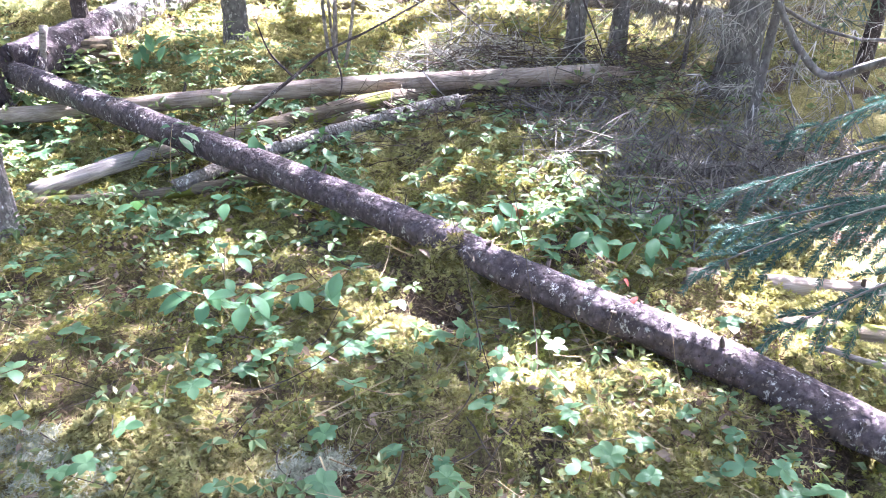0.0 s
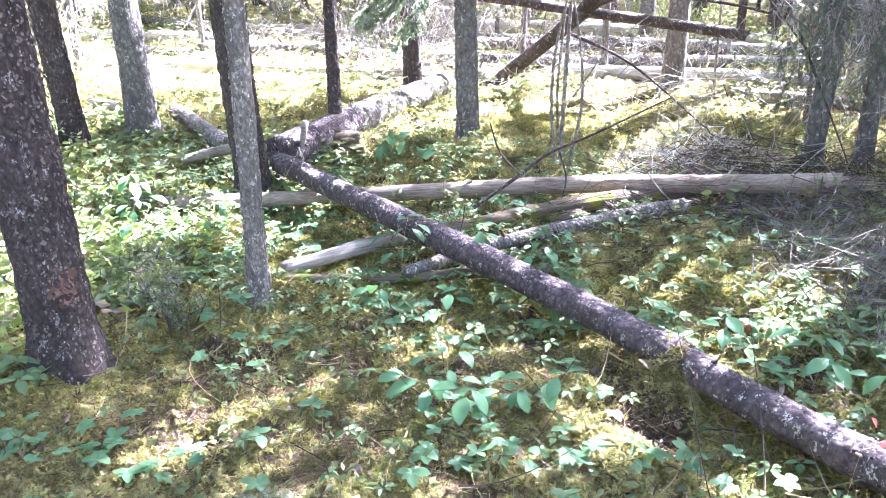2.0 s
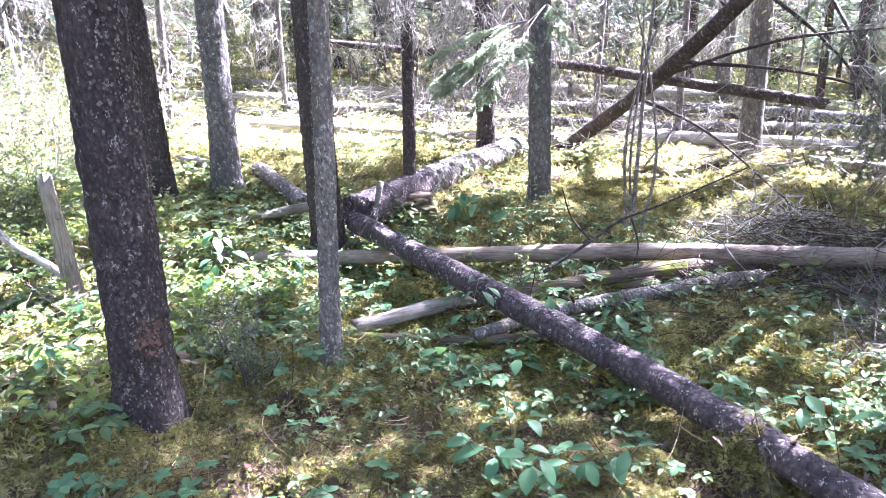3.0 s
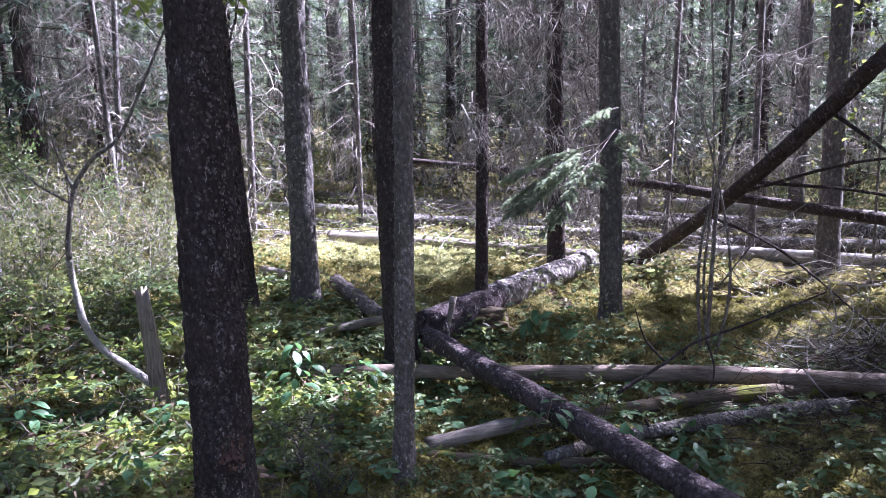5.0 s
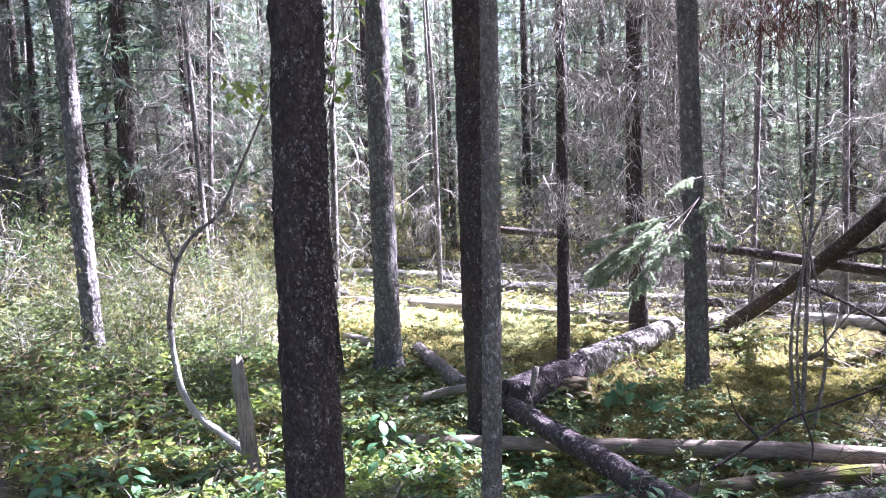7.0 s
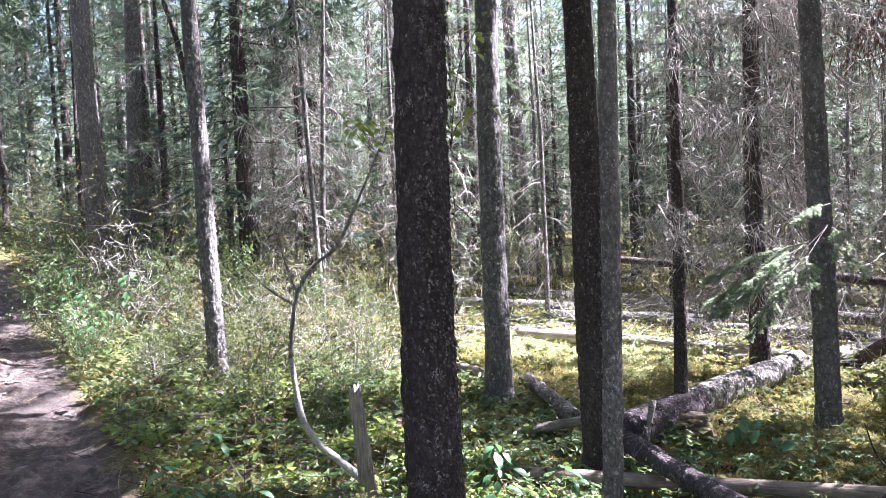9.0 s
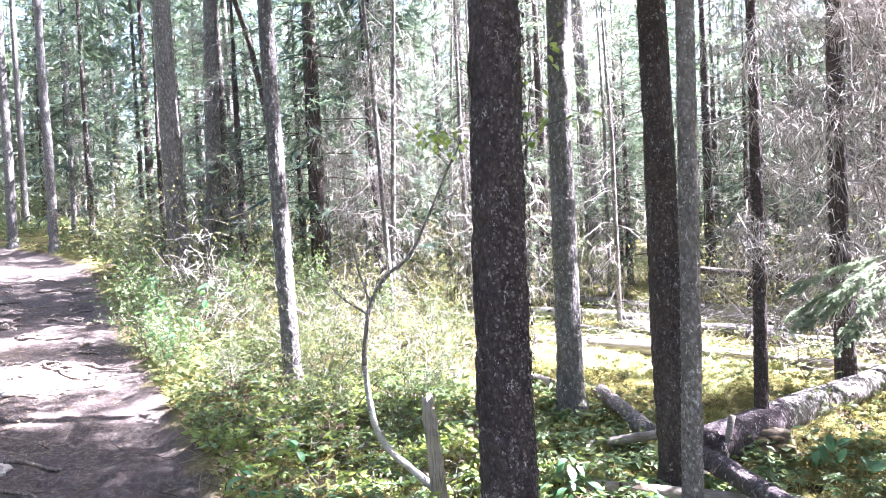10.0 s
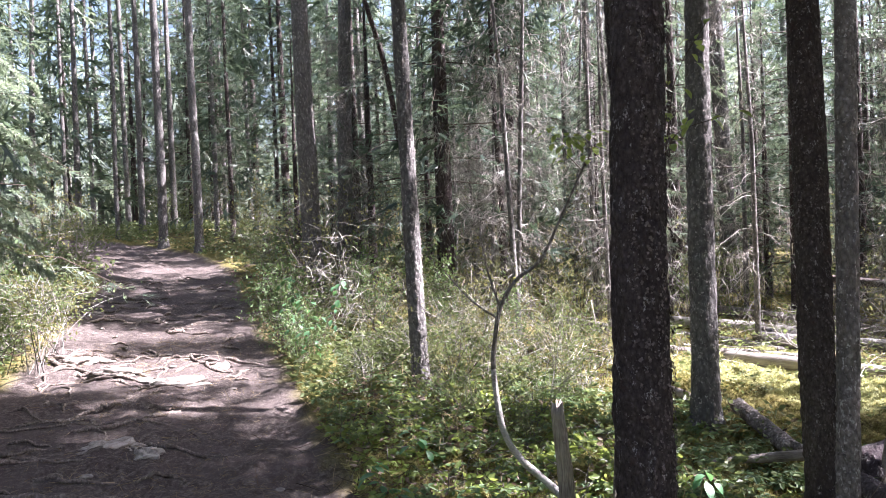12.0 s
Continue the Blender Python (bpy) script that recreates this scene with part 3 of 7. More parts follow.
def bark_scales(n, h0, h1, radius_at, centre_at, seed, size=0.0075):
    """Loose bark scales standing proud of a trunk."""
    rng = np.random.default_rng(seed)
    z, a = h0 + (h1 - h0) * rng.random(n), rng.random(n) * 6.2832
    out = np.stack([np.cos(a), np.sin(a), 0 * a], -1)
    side = np.stack([-np.sin(a), np.cos(a), 0 * a], -1)
    up = np.stack([0 * a, 0 * a, np.ones(n)], -1)
    c = centre_at(z) + out * (radius_at(z) * (0.985 + 0.02 * rng.random(n)))[:, None]
    s, tilt = (size * rng.uniform(0.4, 1.3, n))[:, None], rng.uniform(0.1, 0.55, n)[:, None]
    turn = rng.normal(size=n)[:, None] * 0.5
    e1, e2 = side + up * turn, up - side * turn
    v = np.stack([c - e1 * s * 0.5 + e2 * s * 0.5, c + e1 * s * 0.55 + e2 * s * 0.35, c + e1 * s * 0.35 - e2 * s * 0.6 + out * s * tilt, c - e1 * s * 0.45 - e2 * s * 0.5 + out * s * tilt * 1.2], 1)
    return v.reshape(-1, 3), np.arange(4 * n).reshape(-1, 4)


def crown_geo(h, r, seed, base=None, low=0.36, n=1000, size=0.34):
    """Whorls of sagging boughs set with small sprays."""
    rng = np.random.default_rng(seed)
    u = rng.random(n) ** 0.8
    z = h * (low + (1.0 - low) * u)
    reach = r * (1.05 - u) ** 0.75 * (0.55 + 0.45 * np.abs(np.sin(z * 4.2 + seed)))
    bough = np.floor(z * 2.4) * 2.4 + np.floor(rng.random(n) * 6) * 1.047
    d = reach * rng.random(n) ** 0.6
    x, y = np.cos(bough) * d, np.sin(bough) * d
    c = np.stack([x, y, z - 0.22 * d], -1) + rng.normal(size=(n, 3)) * np.array([0.13, 0.13, 0.1])
    way = np.stack([np.cos(bough), np.sin(bough), -0.35 + 0 * z], -1) + rng.normal(size=(n, 3)) * 0.6
    if base is not None:
        keep = ~in_gap(c + np.array(base))
        c, way = c[keep], way[keep]
    s = size * (0.6 + 0.8 * rng.random(len(c)))
    return sprays(c, way, s, s * 0.16, rng)


def dead_branch_geo(n, length, seed, droop=0.5, finer=9, sides=3, tufts=40):
    """n crooked bare branches along x from the origin, each with finer twigs and small pale tufts of lichen."""
    rng = np.random.default_rng(seed)
    out = []
    for k in range(n):
        L = length * rng.uniform(0.4, 1.2)
        t = np.linspace(0, 1, 8)
        way = np.cumsum(rng.normal(size=8) * 0.17)
        line = np.cumsum(np.stack([np.cos(way), np.sin(way), rng.normal() * 0.2 - droop * 1.5 * np.sin(t * 4.2 + rng.normal() * 0.4) + rng.normal(size=8) * 0.15], -1) * L / 8, 0)
        line = np.concatenate([np.zeros((1, 3)), line])
        heap = Heap()
        put_tube(heap, line, np.linspace(rng.uniform(0.004, 0.008), 0.0012, 9), sides if sides > 2 else 3, caps=False)
        i = rng.integers(1, 8, finer)
        u = rng.random(finer)[:, None]
        p = line[i] * (1 - u) + line[i + 1] * u
        w2 = np.stack([0.55 + 0 * i, rng.choice([-1, 1], finer) * rng.uniform(0.3, 1.1, finer), rng.normal(size=finer) * 0.4 - 0.3], -1)
        L2 = L * rng.uniform(0.15, 0.45, finer) * (1.2 - 0.7 * i / 8)
        v, f = ribbons(p, w2, L2, rng.uniform(0.0016, 0.0032, finer), rng.uniform(-0.1, 0.7, finer), 2, 0.75, rng, 2)
        heap.put(v, f)
        q = v.reshape(finer, -1, 3)[rng.integers(finer, size=tufts), rng.integers(2, 6, tufts)]
        heap.put(*ribbons(q, rng.normal(size=(tufts, 3)) - np.array([0, 0, 0.35]), rng.uniform(0.04, 0.13, tufts), rng.uniform(0.0018, 0.0042, tufts), rng.uniform(0.2, 0.9, tufts), 1, 0.4, rng, 2))
        out.append(heap)
    return out


DEAD = [h.mesh("dead_branch", M["twig_grey"]) for h in dead_branch_geo(16, 0.6, 71, 0.4, 18, 3, 110)]


def dead_twigs(h0, h1, n, length, seed, r=0.05, droop=0.5):
    """All the bare side branches of a farther tree, joined."""
    rng = np.random.default_rng(seed)
    heap = Heap()
    for g in dead_branch_geo(n, length, seed, droop, 8, 3, 30):
        a, z = rng.random() * 6.283, rng.uniform(h0, h1)
        c, s = math.cos(a), math.sin(a)
        v = np.concatenate(g.v)
        heap.put(np.stack([v[:, 0] * c - v[:, 1] * s + c * r * 0.7, v[:, 0] * s + v[:, 1] * c + s * r * 0.7, v[:, 2] + z], -1), np.concatenate(g.f4))
    return heap


def tree(name, label, x, y, dia, h, lean, bark, seed, crown=1.6, low=0.36, twigs=0, twig_len=0.6, twig_span=(0.8, 3.5), fine=True, needle="needle", scales=0):
    base = at(x, y, -0.02)
    ob = thing(name, base, label, "tree", "trees of the forest")
    part("trunk", trunk_mesh(h, dia / 2, lean, seed, M[bark], fine, 0.45, *((44, 0.03) if scales else (24, 0.07))), ob)
    v, f = crown_geo(h, crown * 1.4, seed, base, low, 1800) if crown else ((), ())
    if len(f):
        part("crown", raw("crown", v, f, M[needle]), ob)
    if scales:
        v, f = bark_scales(scales, 0.02, 3.1, lambda z: dia / 2 * (1 - 0.85 * z / h) * (1 + 0.45 * np.exp(-z / 0.1)), lambda z: np.stack([lean[0] * z, lean[1] * z, z], -1), seed)
        tagged(part("loose_bark", raw("loose_bark", v, f, M["bark_scale_grey" if bark in ("bark_grey", "bark_far") else "bark_scale"]), ob, "loose pale bark scales"), kind="stuff")
    rng = np.random.default_rng(seed + 5)
    for k in range(twigs):
        z, a = rng.uniform(*twig_span), rng.uniform(0, 360)
        m = pose(lean[0] * z, lean[1] * z, z, rng.normal() * 12, rng.normal() * 14, a) @ Matrix.Translation((dia * 0.36 * (1 - z / h), 0, 0)) @ Matrix.Scale(twig_len / 0.6 * rng.uniform(0.7, 1.2), 4)
        part("dead_branch", DEAD[int(rng.integers(len(DEAD)))], ob, place=m)
    return ob


# near trees: name, label, x, y, thickness, height, lean, bark, twigs, twig length, twig span
tree("spruce_tree", "thick dark scaly spruce trunk rising from moss", -1.99, 1.84, 0.215, 15, (0.014, 0.008), "bark_dark", 11, scales=9000)
tree("pine_tree", "slim grey pine trunk with knots in moss", -1.63, 2.55, 0.088, 11, (0.02, 0.012), "bark_grey", 12, 1.0, scales=1500)
tree("spruce_tree", "dark spruce trunk behind a slim pine", -2.30, 3.74, 0.19, 14, (-0.015, -0.010), "bark_dark", 13, scales=4000)
tree("spruce_tree", "grey trunk with one side silvered by the sun", -3.41, 4.27, 0.19, 14, (0.005, 0.005), "bark_far", 14, 1.5, scales=3000)
tree("spruce_tree", "dark straight spruce trunk in ferny moss", -3.64, 3.90, 0.16, 13, (-0.035, -0.018), "bark_dark", 15, scales=1800)
tree("spruce_tree", "grey-brown spruce trunk on a mossy rise", -1.34, 5.07, 0.155, 14, (-0.02, -0.005), "bark_far", 16, 1.5, 0.36, 10, 0.5, (2.0, 4.0), scales=1200)
tree("spruce_tree", "thin dark spruce hung with dead twigs", -2.2, 4.73, 0.092, 9, (0.01, 0.005), "bark_dark", 17, 1.0, 0.5, 64, 0.5, (1.2, 4.0), scales=800)
tree("spruce_tree", "dark spruce thick with drooping dead branches", -2.03, 5.97, 0.155, 13, (-0.004, 0.0), "bark_dark", 18, 1.5, 0.4, 110, 0.75, (0.6, 4.5))
tree("spruce_tree", "spruce trunk standing in a brush pile", 0.86, 4.85, 0.115, 12, (0.01, 0.0), "bark_far", 19, 1.5, 0.36, 60, 0.6, (0.3, 3.5))
tree("spruce_tree", "spruce trunk beside its twin in brush", 1.15, 4.9, 0.105, 12, (0.01, 0.005), "bark_far", 20, 1.5, 0.36, 36, 0.6, (0.3, 3.5))
tree("spruce_tree", "shaded spruce trunk behind hanging twigs", 1.75, 4.4, 0.22, 14, (0.0, 0.0), "bark_far", 21, 1.7, 0.36, 26, 0.7, (0.4, 3.0))
tree("spruce_sapling", "thin dead spruce pole by the brush", 1.6, 3.7, 0.05, 4, (0.01, 0.0), "bark_far", 22, 0, 0.6, 40, 0.45, (0.2, 2.5))
tree("spruce_tree", "grey spruce trunk among fallen logs", 0.05, 7.2, 0.19, 14, (0.0, 0.0), "bark_far", 23, 1.6, 0.36, 26, 0.7, (0.8, 4.5))
tree("spruce_tree", "slender spruce trunk among fallen logs", -0.28, 10.1, 0.18, 14, (0.0, 0.0), "bark_far", 24, 1.6, 0.36, 50, 0.7, (0.8, 4.5))
tree("pine_tree", "speckled pine trunk lit white on one side", -5.22, 3.09, 0.14, 13, (-0.014, -0.01), "bark_far", 25, 1.3, scales=2000)
tree("pine_tree", "tall grey pine trunk beside the path", -9.97, 4.57, 0.29, 17, (-0.012, -0.012), "bark_far", 26, 1.8, 0.4, 0)
tree("pine_tree", "leaning grey pine trunk beside its neighbour", -10.6, 5.4, 0.25, 16, (0.02, 0.03), "bark_far", 27, 1.8, 0.4, 30, 0.7, (1.0, 4.0))
tree("spruce_tree", "young dark spruce with sparse boughs", -8.2, 6.6, 0.11, 8, (-0.008, -0.008), "bark_dark", 28, 1.5, 0.1, 60, 0.8, (0.4, 4.0))
tree("spruce_tree", "grey spruce trunk in deep shade", -9.4, 9.8, 0.20, 14, (-0.005, -0.005), "bark_far", 29, 1.6)
tree("spruce_tree", "grey trunk behind the silvered spruce", -7.0, 10.2, 0.27, 15, (-0.02, -0.02), "bark_far", 30, 1.7)
for k, (x, y, dia, lx) in enumerate(((-16.4, 5.1, 0.19, 0.0), (-17.6, 4.7, 0.2, -0.004), (-20.6, 5.05, 0.17, 0.004), (-22.2, 5.1, 0.15, 0.0), (-21.3, 6.1, 0.16, 0.003), (-19.8, 4.25, 0.1, 0.02), (-24.0, 4.6, 0.14, 0.0), (-23.0, 3.7, 0.12, -0.004), (-18.6, 6.3, 0.13, 0.0))):
    tree("pine_tree", "tall bare pine at the crest of the path", x, y, dia, 18, (lx, 0.004 * (k % 3 - 1)), "bark_far", 31 + 200 * k, 1.4, 0.6, 0)

# two spruces out of view, added so that their crowns block the sun
tree("spruce_tree", "unseen tall spruce added to shade the foreground", 4.2, 9.2, 0.2, 15, (0.0, 0.0), "bark_far", 33, 1.5)
tree("spruce_tree", "unseen tall spruce added to shade the ground beyond the logs", 5.3, 12.2, 0.2, 16, (0.0, 0.0), "bark_far", 34, 1.7)

thick = bpy.data.objects["spruce_tree"]
v, f = bark_scales(2600, 0.27, 0.47, lambda z: 0.1075 * (1 - 0.85 * z / 15) * (1.02 + 0.45 * np.exp(-z / 0.1)), lambda z: np.stack([0.014 * z, 0.008 * z, z], -1), 77, 0.012)
quad = v.reshape(-1, 4, 3)
ang = np.degrees(np.arctan2(quad[:, 0, 1], quad[:, 0, 0]))
quad = quad[np.hypot((ang + 28) / 22, (quad[:, 0, 2] - 0.37) / 0.07) < 0.75 + 0.35 * np.sin(ang)]
tagged(part("torn_bark", raw("torn_bark", quad.reshape(-1, 3), np.arange(4 * len(quad)).reshape(-1, 4), M["bark_torn"]), thick, "patch of frayed reddish bark"), kind="stuff")

# ---- wider forest: a few kinds of tree, copied ----
def kinds():
    out = []
    # the third and fifth kind wear needles coloured as if in sun
    for k, (h, dia, r, low, tw, bark, needle) in enumerate(((15, 0.2, 1.7, 0.1, 20, "bark_far", "needle"), (13, 0.16, 1.5, 0.08, 40, "bark_far", "needle"), (17, 0.24, 1.6, 0.42, 0, "bark_far", "needle_lit"),
                                                            (12, 0.12, 1.3, 0.04, 55, "bark_dark", "needle"), (16, 0.18, 1.8, 0.2, 12, "bark_far", "needle_lit"))):
        tr = trunk_mesh(h, dia / 2, (0.012 * (k - 2), 0.008 * (k % 3 - 1)), 40 + k, M[bark], False)
        v, f = crown_geo(h, r, 60 + k, None, low, 520, 0.42)
        cr = raw("crown", v, f, M[needle])
        v, f = crown_geo(h, r, 160 + k, None, low, 190, 0.7)
        rough_cr = raw("crown", v, f, M[needle])
        tg = dead_twigs(0.6, 5.0, tw, 0.75, 80 + k, dia / 2).mesh("dead_twig_work", M["twig_grey"]) if tw else None
        out.append((tr, cr, rough_cr, tg, h, r, low, needle))
    return out


KINDS = kinds()
NEAR = [(ob.location.x, ob.location.y) for ob in scene.objects if ob.type == "EMPTY"]


def forest():
    rng = np.random.default_rng(21)
    spots = []
    for cx in np.arange(-34, 30, 2.5):
        for cy in np.arange(-22, 36, 2.5):
            x, y = cx + rng.uniform(-1.1, 1.1), cy + rng.uniform(-1.1, 1.1)
            d, yaw = math.hypot(x, y), math.degrees(math.atan2(-x, y))
            if path_off(x, y) < 0.5 and x > -23 or d > 34 or (yaw < -50 or yaw > 100) and d > 20:
                continue
            ahead = -38 < yaw < 92
            if ahead and d < 8.5 or d < 2.6 or any(math.hypot(x - a, y - b) < 1.0 for a, b in NEAR):
                continue
            if 60 < yaw < 75 and d < 15 or (x + 3) ** 2 + (y - 7.5) ** 2 < 6:
                continue
            spots.append((x, y, d))
    for x, y, d in spots:
        k = int(rng.integers(len(KINDS)))
        if sun_lane(x, y, 16, 0.8) or -12 < math.degrees(math.atan2(-x, y)) < 60 and rng.random() < 0.55:
            continue
        if 50 < math.degrees(math.atan2(-x, y)) < 95 and k in (2, 4) and path_off(x, y) > 2.0:
            k = (0, 1, 3)[int(abs(x * 7 + y * 3)) % 3]      # along the path the crowns reach low
        tr, cr, rough_cr, tg, h, r, low, needle = KINDS[k]
        base = at(x, y, -0.02)
        ob = thing("spruce_tree" if k in (0, 1, 3) else "pine_tree", base, ("grey-barked spruce with dead lower twigs", "slender spruce hung with bare twigs", "tall pine with a long bare stem", "young dark spruce with low boughs", "grey pine with a high crown")[k],
                   "tree", "trees of the forest")
        turn = rng.uniform(0, 360)
        ob.rotation_euler = (radians(rng.normal() * 1.2), radians(rng.normal() * 1.2), radians(turn))
        s = rng.uniform(0.85, 1.15)
        ob.scale = (s, s, s)
        part("trunk", tr, ob)
        if math.hypot(x + 2, y - 3) < 25 and y > -x * 0.4 - 4:
            ob.rotation_euler, ob.scale = (0, 0, 0), (1, 1, 1)
            v, f = crown_geo(h, r, int(rng.integers(9999)), base, low, 900, 0.36)
            part("crown", raw("crown", v, f, M[needle]), ob)
        else:
            yaw = math.degrees(math.atan2(-x, y))
            part("crown", cr if -40 < yaw < 95 and d < 26 else rough_cr, ob)
        if tg and d < 19:
            tagged(part("dead_twig_work", tg, ob, "bare grey drooping twigs"), kind="stuff")


forest()


def far_woods():
    """Woods that close the view all round, too far to tell the trees apart."""
    rng = np.random.default_rng(5)
    wood, leaf = Heap(), Heap()
    for k in range(640):
        a, d = rng.uniform(0, 6.283), rng.uniform(33, 85)
        x, y = d * math.cos(a), d * math.sin(a)
        if path_off(x, y) < 1:
            continue
        z, h = float(land(x, y)), rng.uniform(12, 19)
        put_tube(wood, [(x, y, z - 0.2), (x + rng.normal() * 0.1, y, z + h * 0.5), (x + rng.normal() * 0.2, y, z + h)], [0.15, 0.1, 0.02], 6, caps=False)
        ahead = -42 < math.degrees(math.atan2(-x, y)) < 95
        n = 95 if ahead else 34
        u = rng.random(n)
        c = np.stack([x + rng.normal(size=n) * 0.9 * (1.1 - u), y + rng.normal(size=n) * 0.9 * (1.1 - u), z + h * (0.03 + 0.97 * u)], -1)
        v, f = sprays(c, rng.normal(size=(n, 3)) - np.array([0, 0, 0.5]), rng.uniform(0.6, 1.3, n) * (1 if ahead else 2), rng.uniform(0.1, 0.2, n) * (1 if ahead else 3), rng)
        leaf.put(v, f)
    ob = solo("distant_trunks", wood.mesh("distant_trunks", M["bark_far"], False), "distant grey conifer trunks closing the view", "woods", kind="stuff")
    # the bright haze of the distance is put into the crowns' paler colour
    solo("distant_foliage", leaf.mesh("distant_foliage", M["needle_lit_pale"]), "distant green conifer crowns closing the view, paled as by haze", "woods", kind="stuff")


far_woods()

# ---- fallen logs ----
def log(name, label, pts, r0, r1, wood, seed, rough=0.07, seg=28, stubs=0, end=None, step=0.03):
    """A log along pts (world), built along its own x axis, with splintered ends and branch stubs."""
    p = np.asarray(pts, float)
    d = Vector(p[-1] - p[0])
    m = Matrix.Translation(p[0]) @ d.to_track_quat("X", "Z").to_matrix().to_4x4()
    inv = np.array(m.inverted())
    q = p @ inv[:3, :3].T + inv[:3, 3]
    n = max(8, int(d.length / step))
    line = bend(q, n)
    rad = np.linspace(r0, r1, n) * (1 + 0.03 * value_noise(np.linspace(0, d.length * 3, n), 0, seed))
    v, f, t = tube(line, rad, seg, rough, 16, seed)
    # ragged ends
    rng = np.random.default_rng(seed)
    for a in (0, n - 1):
        v[a * seg:(a + 1) * seg, 0] += rng.normal(size=seg) * rad[a] * 0.3
    ob = new(name, raw(name, v, [f, t], M[wood], False))
    ob.matrix_world = m
    tagged(ob, label, "log", "fallen logs")
    for k in range(stubs):
        s = rng.integers(2, n - 2)
        a = rng.uniform(-0.4, 3.5)
        way = np.array([0.3 * rng.normal(), math.cos(a), math.sin(a)])
        L = rng.uniform(0.02, 0.05) + rad[s]
        h = Heap()
        put_tube(h, [line[s] + way * rad[s] * 0.6, line[s] + way * L * 0.9, line[s] + way * L + rng.normal(size=3) * 0.006], [0.009, 0.007, 0.004], 7)
        part("branch_stub", h.mesh("branch_stub", M["twig_dark"], False), ob)
    if end is not None:
        for k in range(14):
            a, rr = rng.uniform(0, 6.283), r1 * rng.random() ** 0.5 * 0.85
            c = line[-1] + np.array([-0.03, math.cos(a) * rr, math.sin(a) * rr])
            h = Heap()
            put_tube(h, [c, c + np.array([rng.uniform(0.05, end), rng.normal() * 0.006, rng.normal() * 0.006])], [r1 * 0.28, r1 * 0.04], 5)
            part("splinter", h.mesh("splinter", M[wood]), ob)
    return ob


log("fallen_log", "dark scaly fallen log with pale lichen sinking into moss", [(-2.16, 3.82, 0.20), (-0.38, 2.66, 0.085), (0.34, 2.07, 0.055), (0.76, 1.71, 0.06), (1.09, 1.37, 0.06), (1.75, 0.72, 0.06)], 0.061, 0.056, "bark_log", 101, 0.06, 40, 7, None, 0.02)
log("fallen_log", "long bare brown log with a splintered end", [(-2.78, 3.18, 0.10), (-1.83, 3.67, 0.06), (-0.54, 3.99, 0.12), (0.30, 4.06, 0.16), (0.86, 4.09, 0.19)], 0.040, 0.054, "wood_brown", 102, 0.05, 26, 5, 0.34)
log("fallen_log", "broken silver-grey log in the crossing pile", [(-1.66, 2.84, -0.01), (-1.39, 3.17, 0.0), (-1.2, 3.33, 0.01)], 0.036, 0.034, "wood_pale", 103, 0.13, 24, 2, 0.12)
log("fallen_log", "dark rotten log wedged under the pile", [(-1.25, 3.3, 0.0), (-0.9, 3.52, 0.03), (-0.45, 3.82, 0.07), (0.2, 4.15, 0.1)], 0.034, 0.042, "wood_moss", 115, 0.14, 24, 5, 0.1)
log("fallen_log", "short crumbling chunk of rotten wood", [(-0.75, 3.72, 0.0), (-0.4, 3.78, 0.02)], 0.05, 0.04, "wood_moss", 116, 0.2, 20, 3, 0.08)
log("fallen_log", "brown rotten branch below the long log", [(0.1, 4.0, 0.02), (0.5, 3.98, 0.03), (1.0, 4.1, 0.06)], 0.03, 0.04, "wood_moss", 117, 0.15, 18, 6, 0.1)
log("fallen_log", "mottled bare log at the back of the pile", [(-1.11, 2.95, -0.02), (-0.78, 3.33, 0.0), (-0.13, 3.72, 0.08), (0.1, 3.83, 0.1)], 0.031, 0.038, "bark_grey", 104, 0.12, 24, 6, 0.12)
log("fallen_log", "thin dark branch log under the pile", [(-1.75, 2.78, -0.04), (-1.2, 2.95, -0.06), (-0.7, 3.1, -0.03)], 0.022, 0.028, "wood_moss", 105, 0.09, 14)
log("fallen_log", "thick bleached log propped on a hump", [(-2.31, 4.15, 0.14), (-2.1, 5.2, 0.20), (-1.86, 6.45, 0.24)], 0.138, 0.095, "bark_mottled", 106, 0.06, 36, 3, None)
# darker butt end: rotten wood and the shade there, both put into the colour
butt = scene.objects[-1] if scene.objects[-1].name.startswith("fallen_log") else scene.objects[-1].parent
butt.data.materials.append(M["bark_log"])
for face in butt.data.polygons:
    if face.center.x < 0.75 + 0.3 * noise.noise(face.center * 9):
        face.material_index = 1
log("leaning_log", "dark dead spruce leaning over the fallen logs", [(-1.62, 7.2, 0.08), (-0.64, 6.14, 0.9), (0.26, 5.35, 1.84), (0.9, 4.75, 2.6)], 0.062, 0.052, "bark_dark", 107, 0.06, 26, 8)
log("leaning_log", "thin dark pole lying across the trees", [(-3.6, 6.15, 1.13), (-1.65, 6.68, 0.93), (-0.89, 6.82, 0.82), (0.6, 7.0, 0.6)], 0.034, 0.048, "bark_dark", 108, 0.06, 16, 4)
log("fallen_log", "thin grey stick resting on moss", [(-3.05, 3.68, 0.14), (-2.6, 4.1, 0.2)], 0.02, 0.035, "wood_pale", 109, 0.08, 14)
log("fallen_log", "lichened grey log between two trunks", [(-3.45, 4.72, 0.27), (-2.72, 4.2, 0.17)], 0.055, 0.062, "bark_grey", 110, 0.08, 24, 2)
log("fallen_log", "half-hidden bare log under spruce boughs", [(0.85, 2.17, 0.03), (1.44, 2.06, 0.04), (2.2, 1.95, 0.05)], 0.035, 0.045, "wood_brown", 111, 0.08, 22, 2)
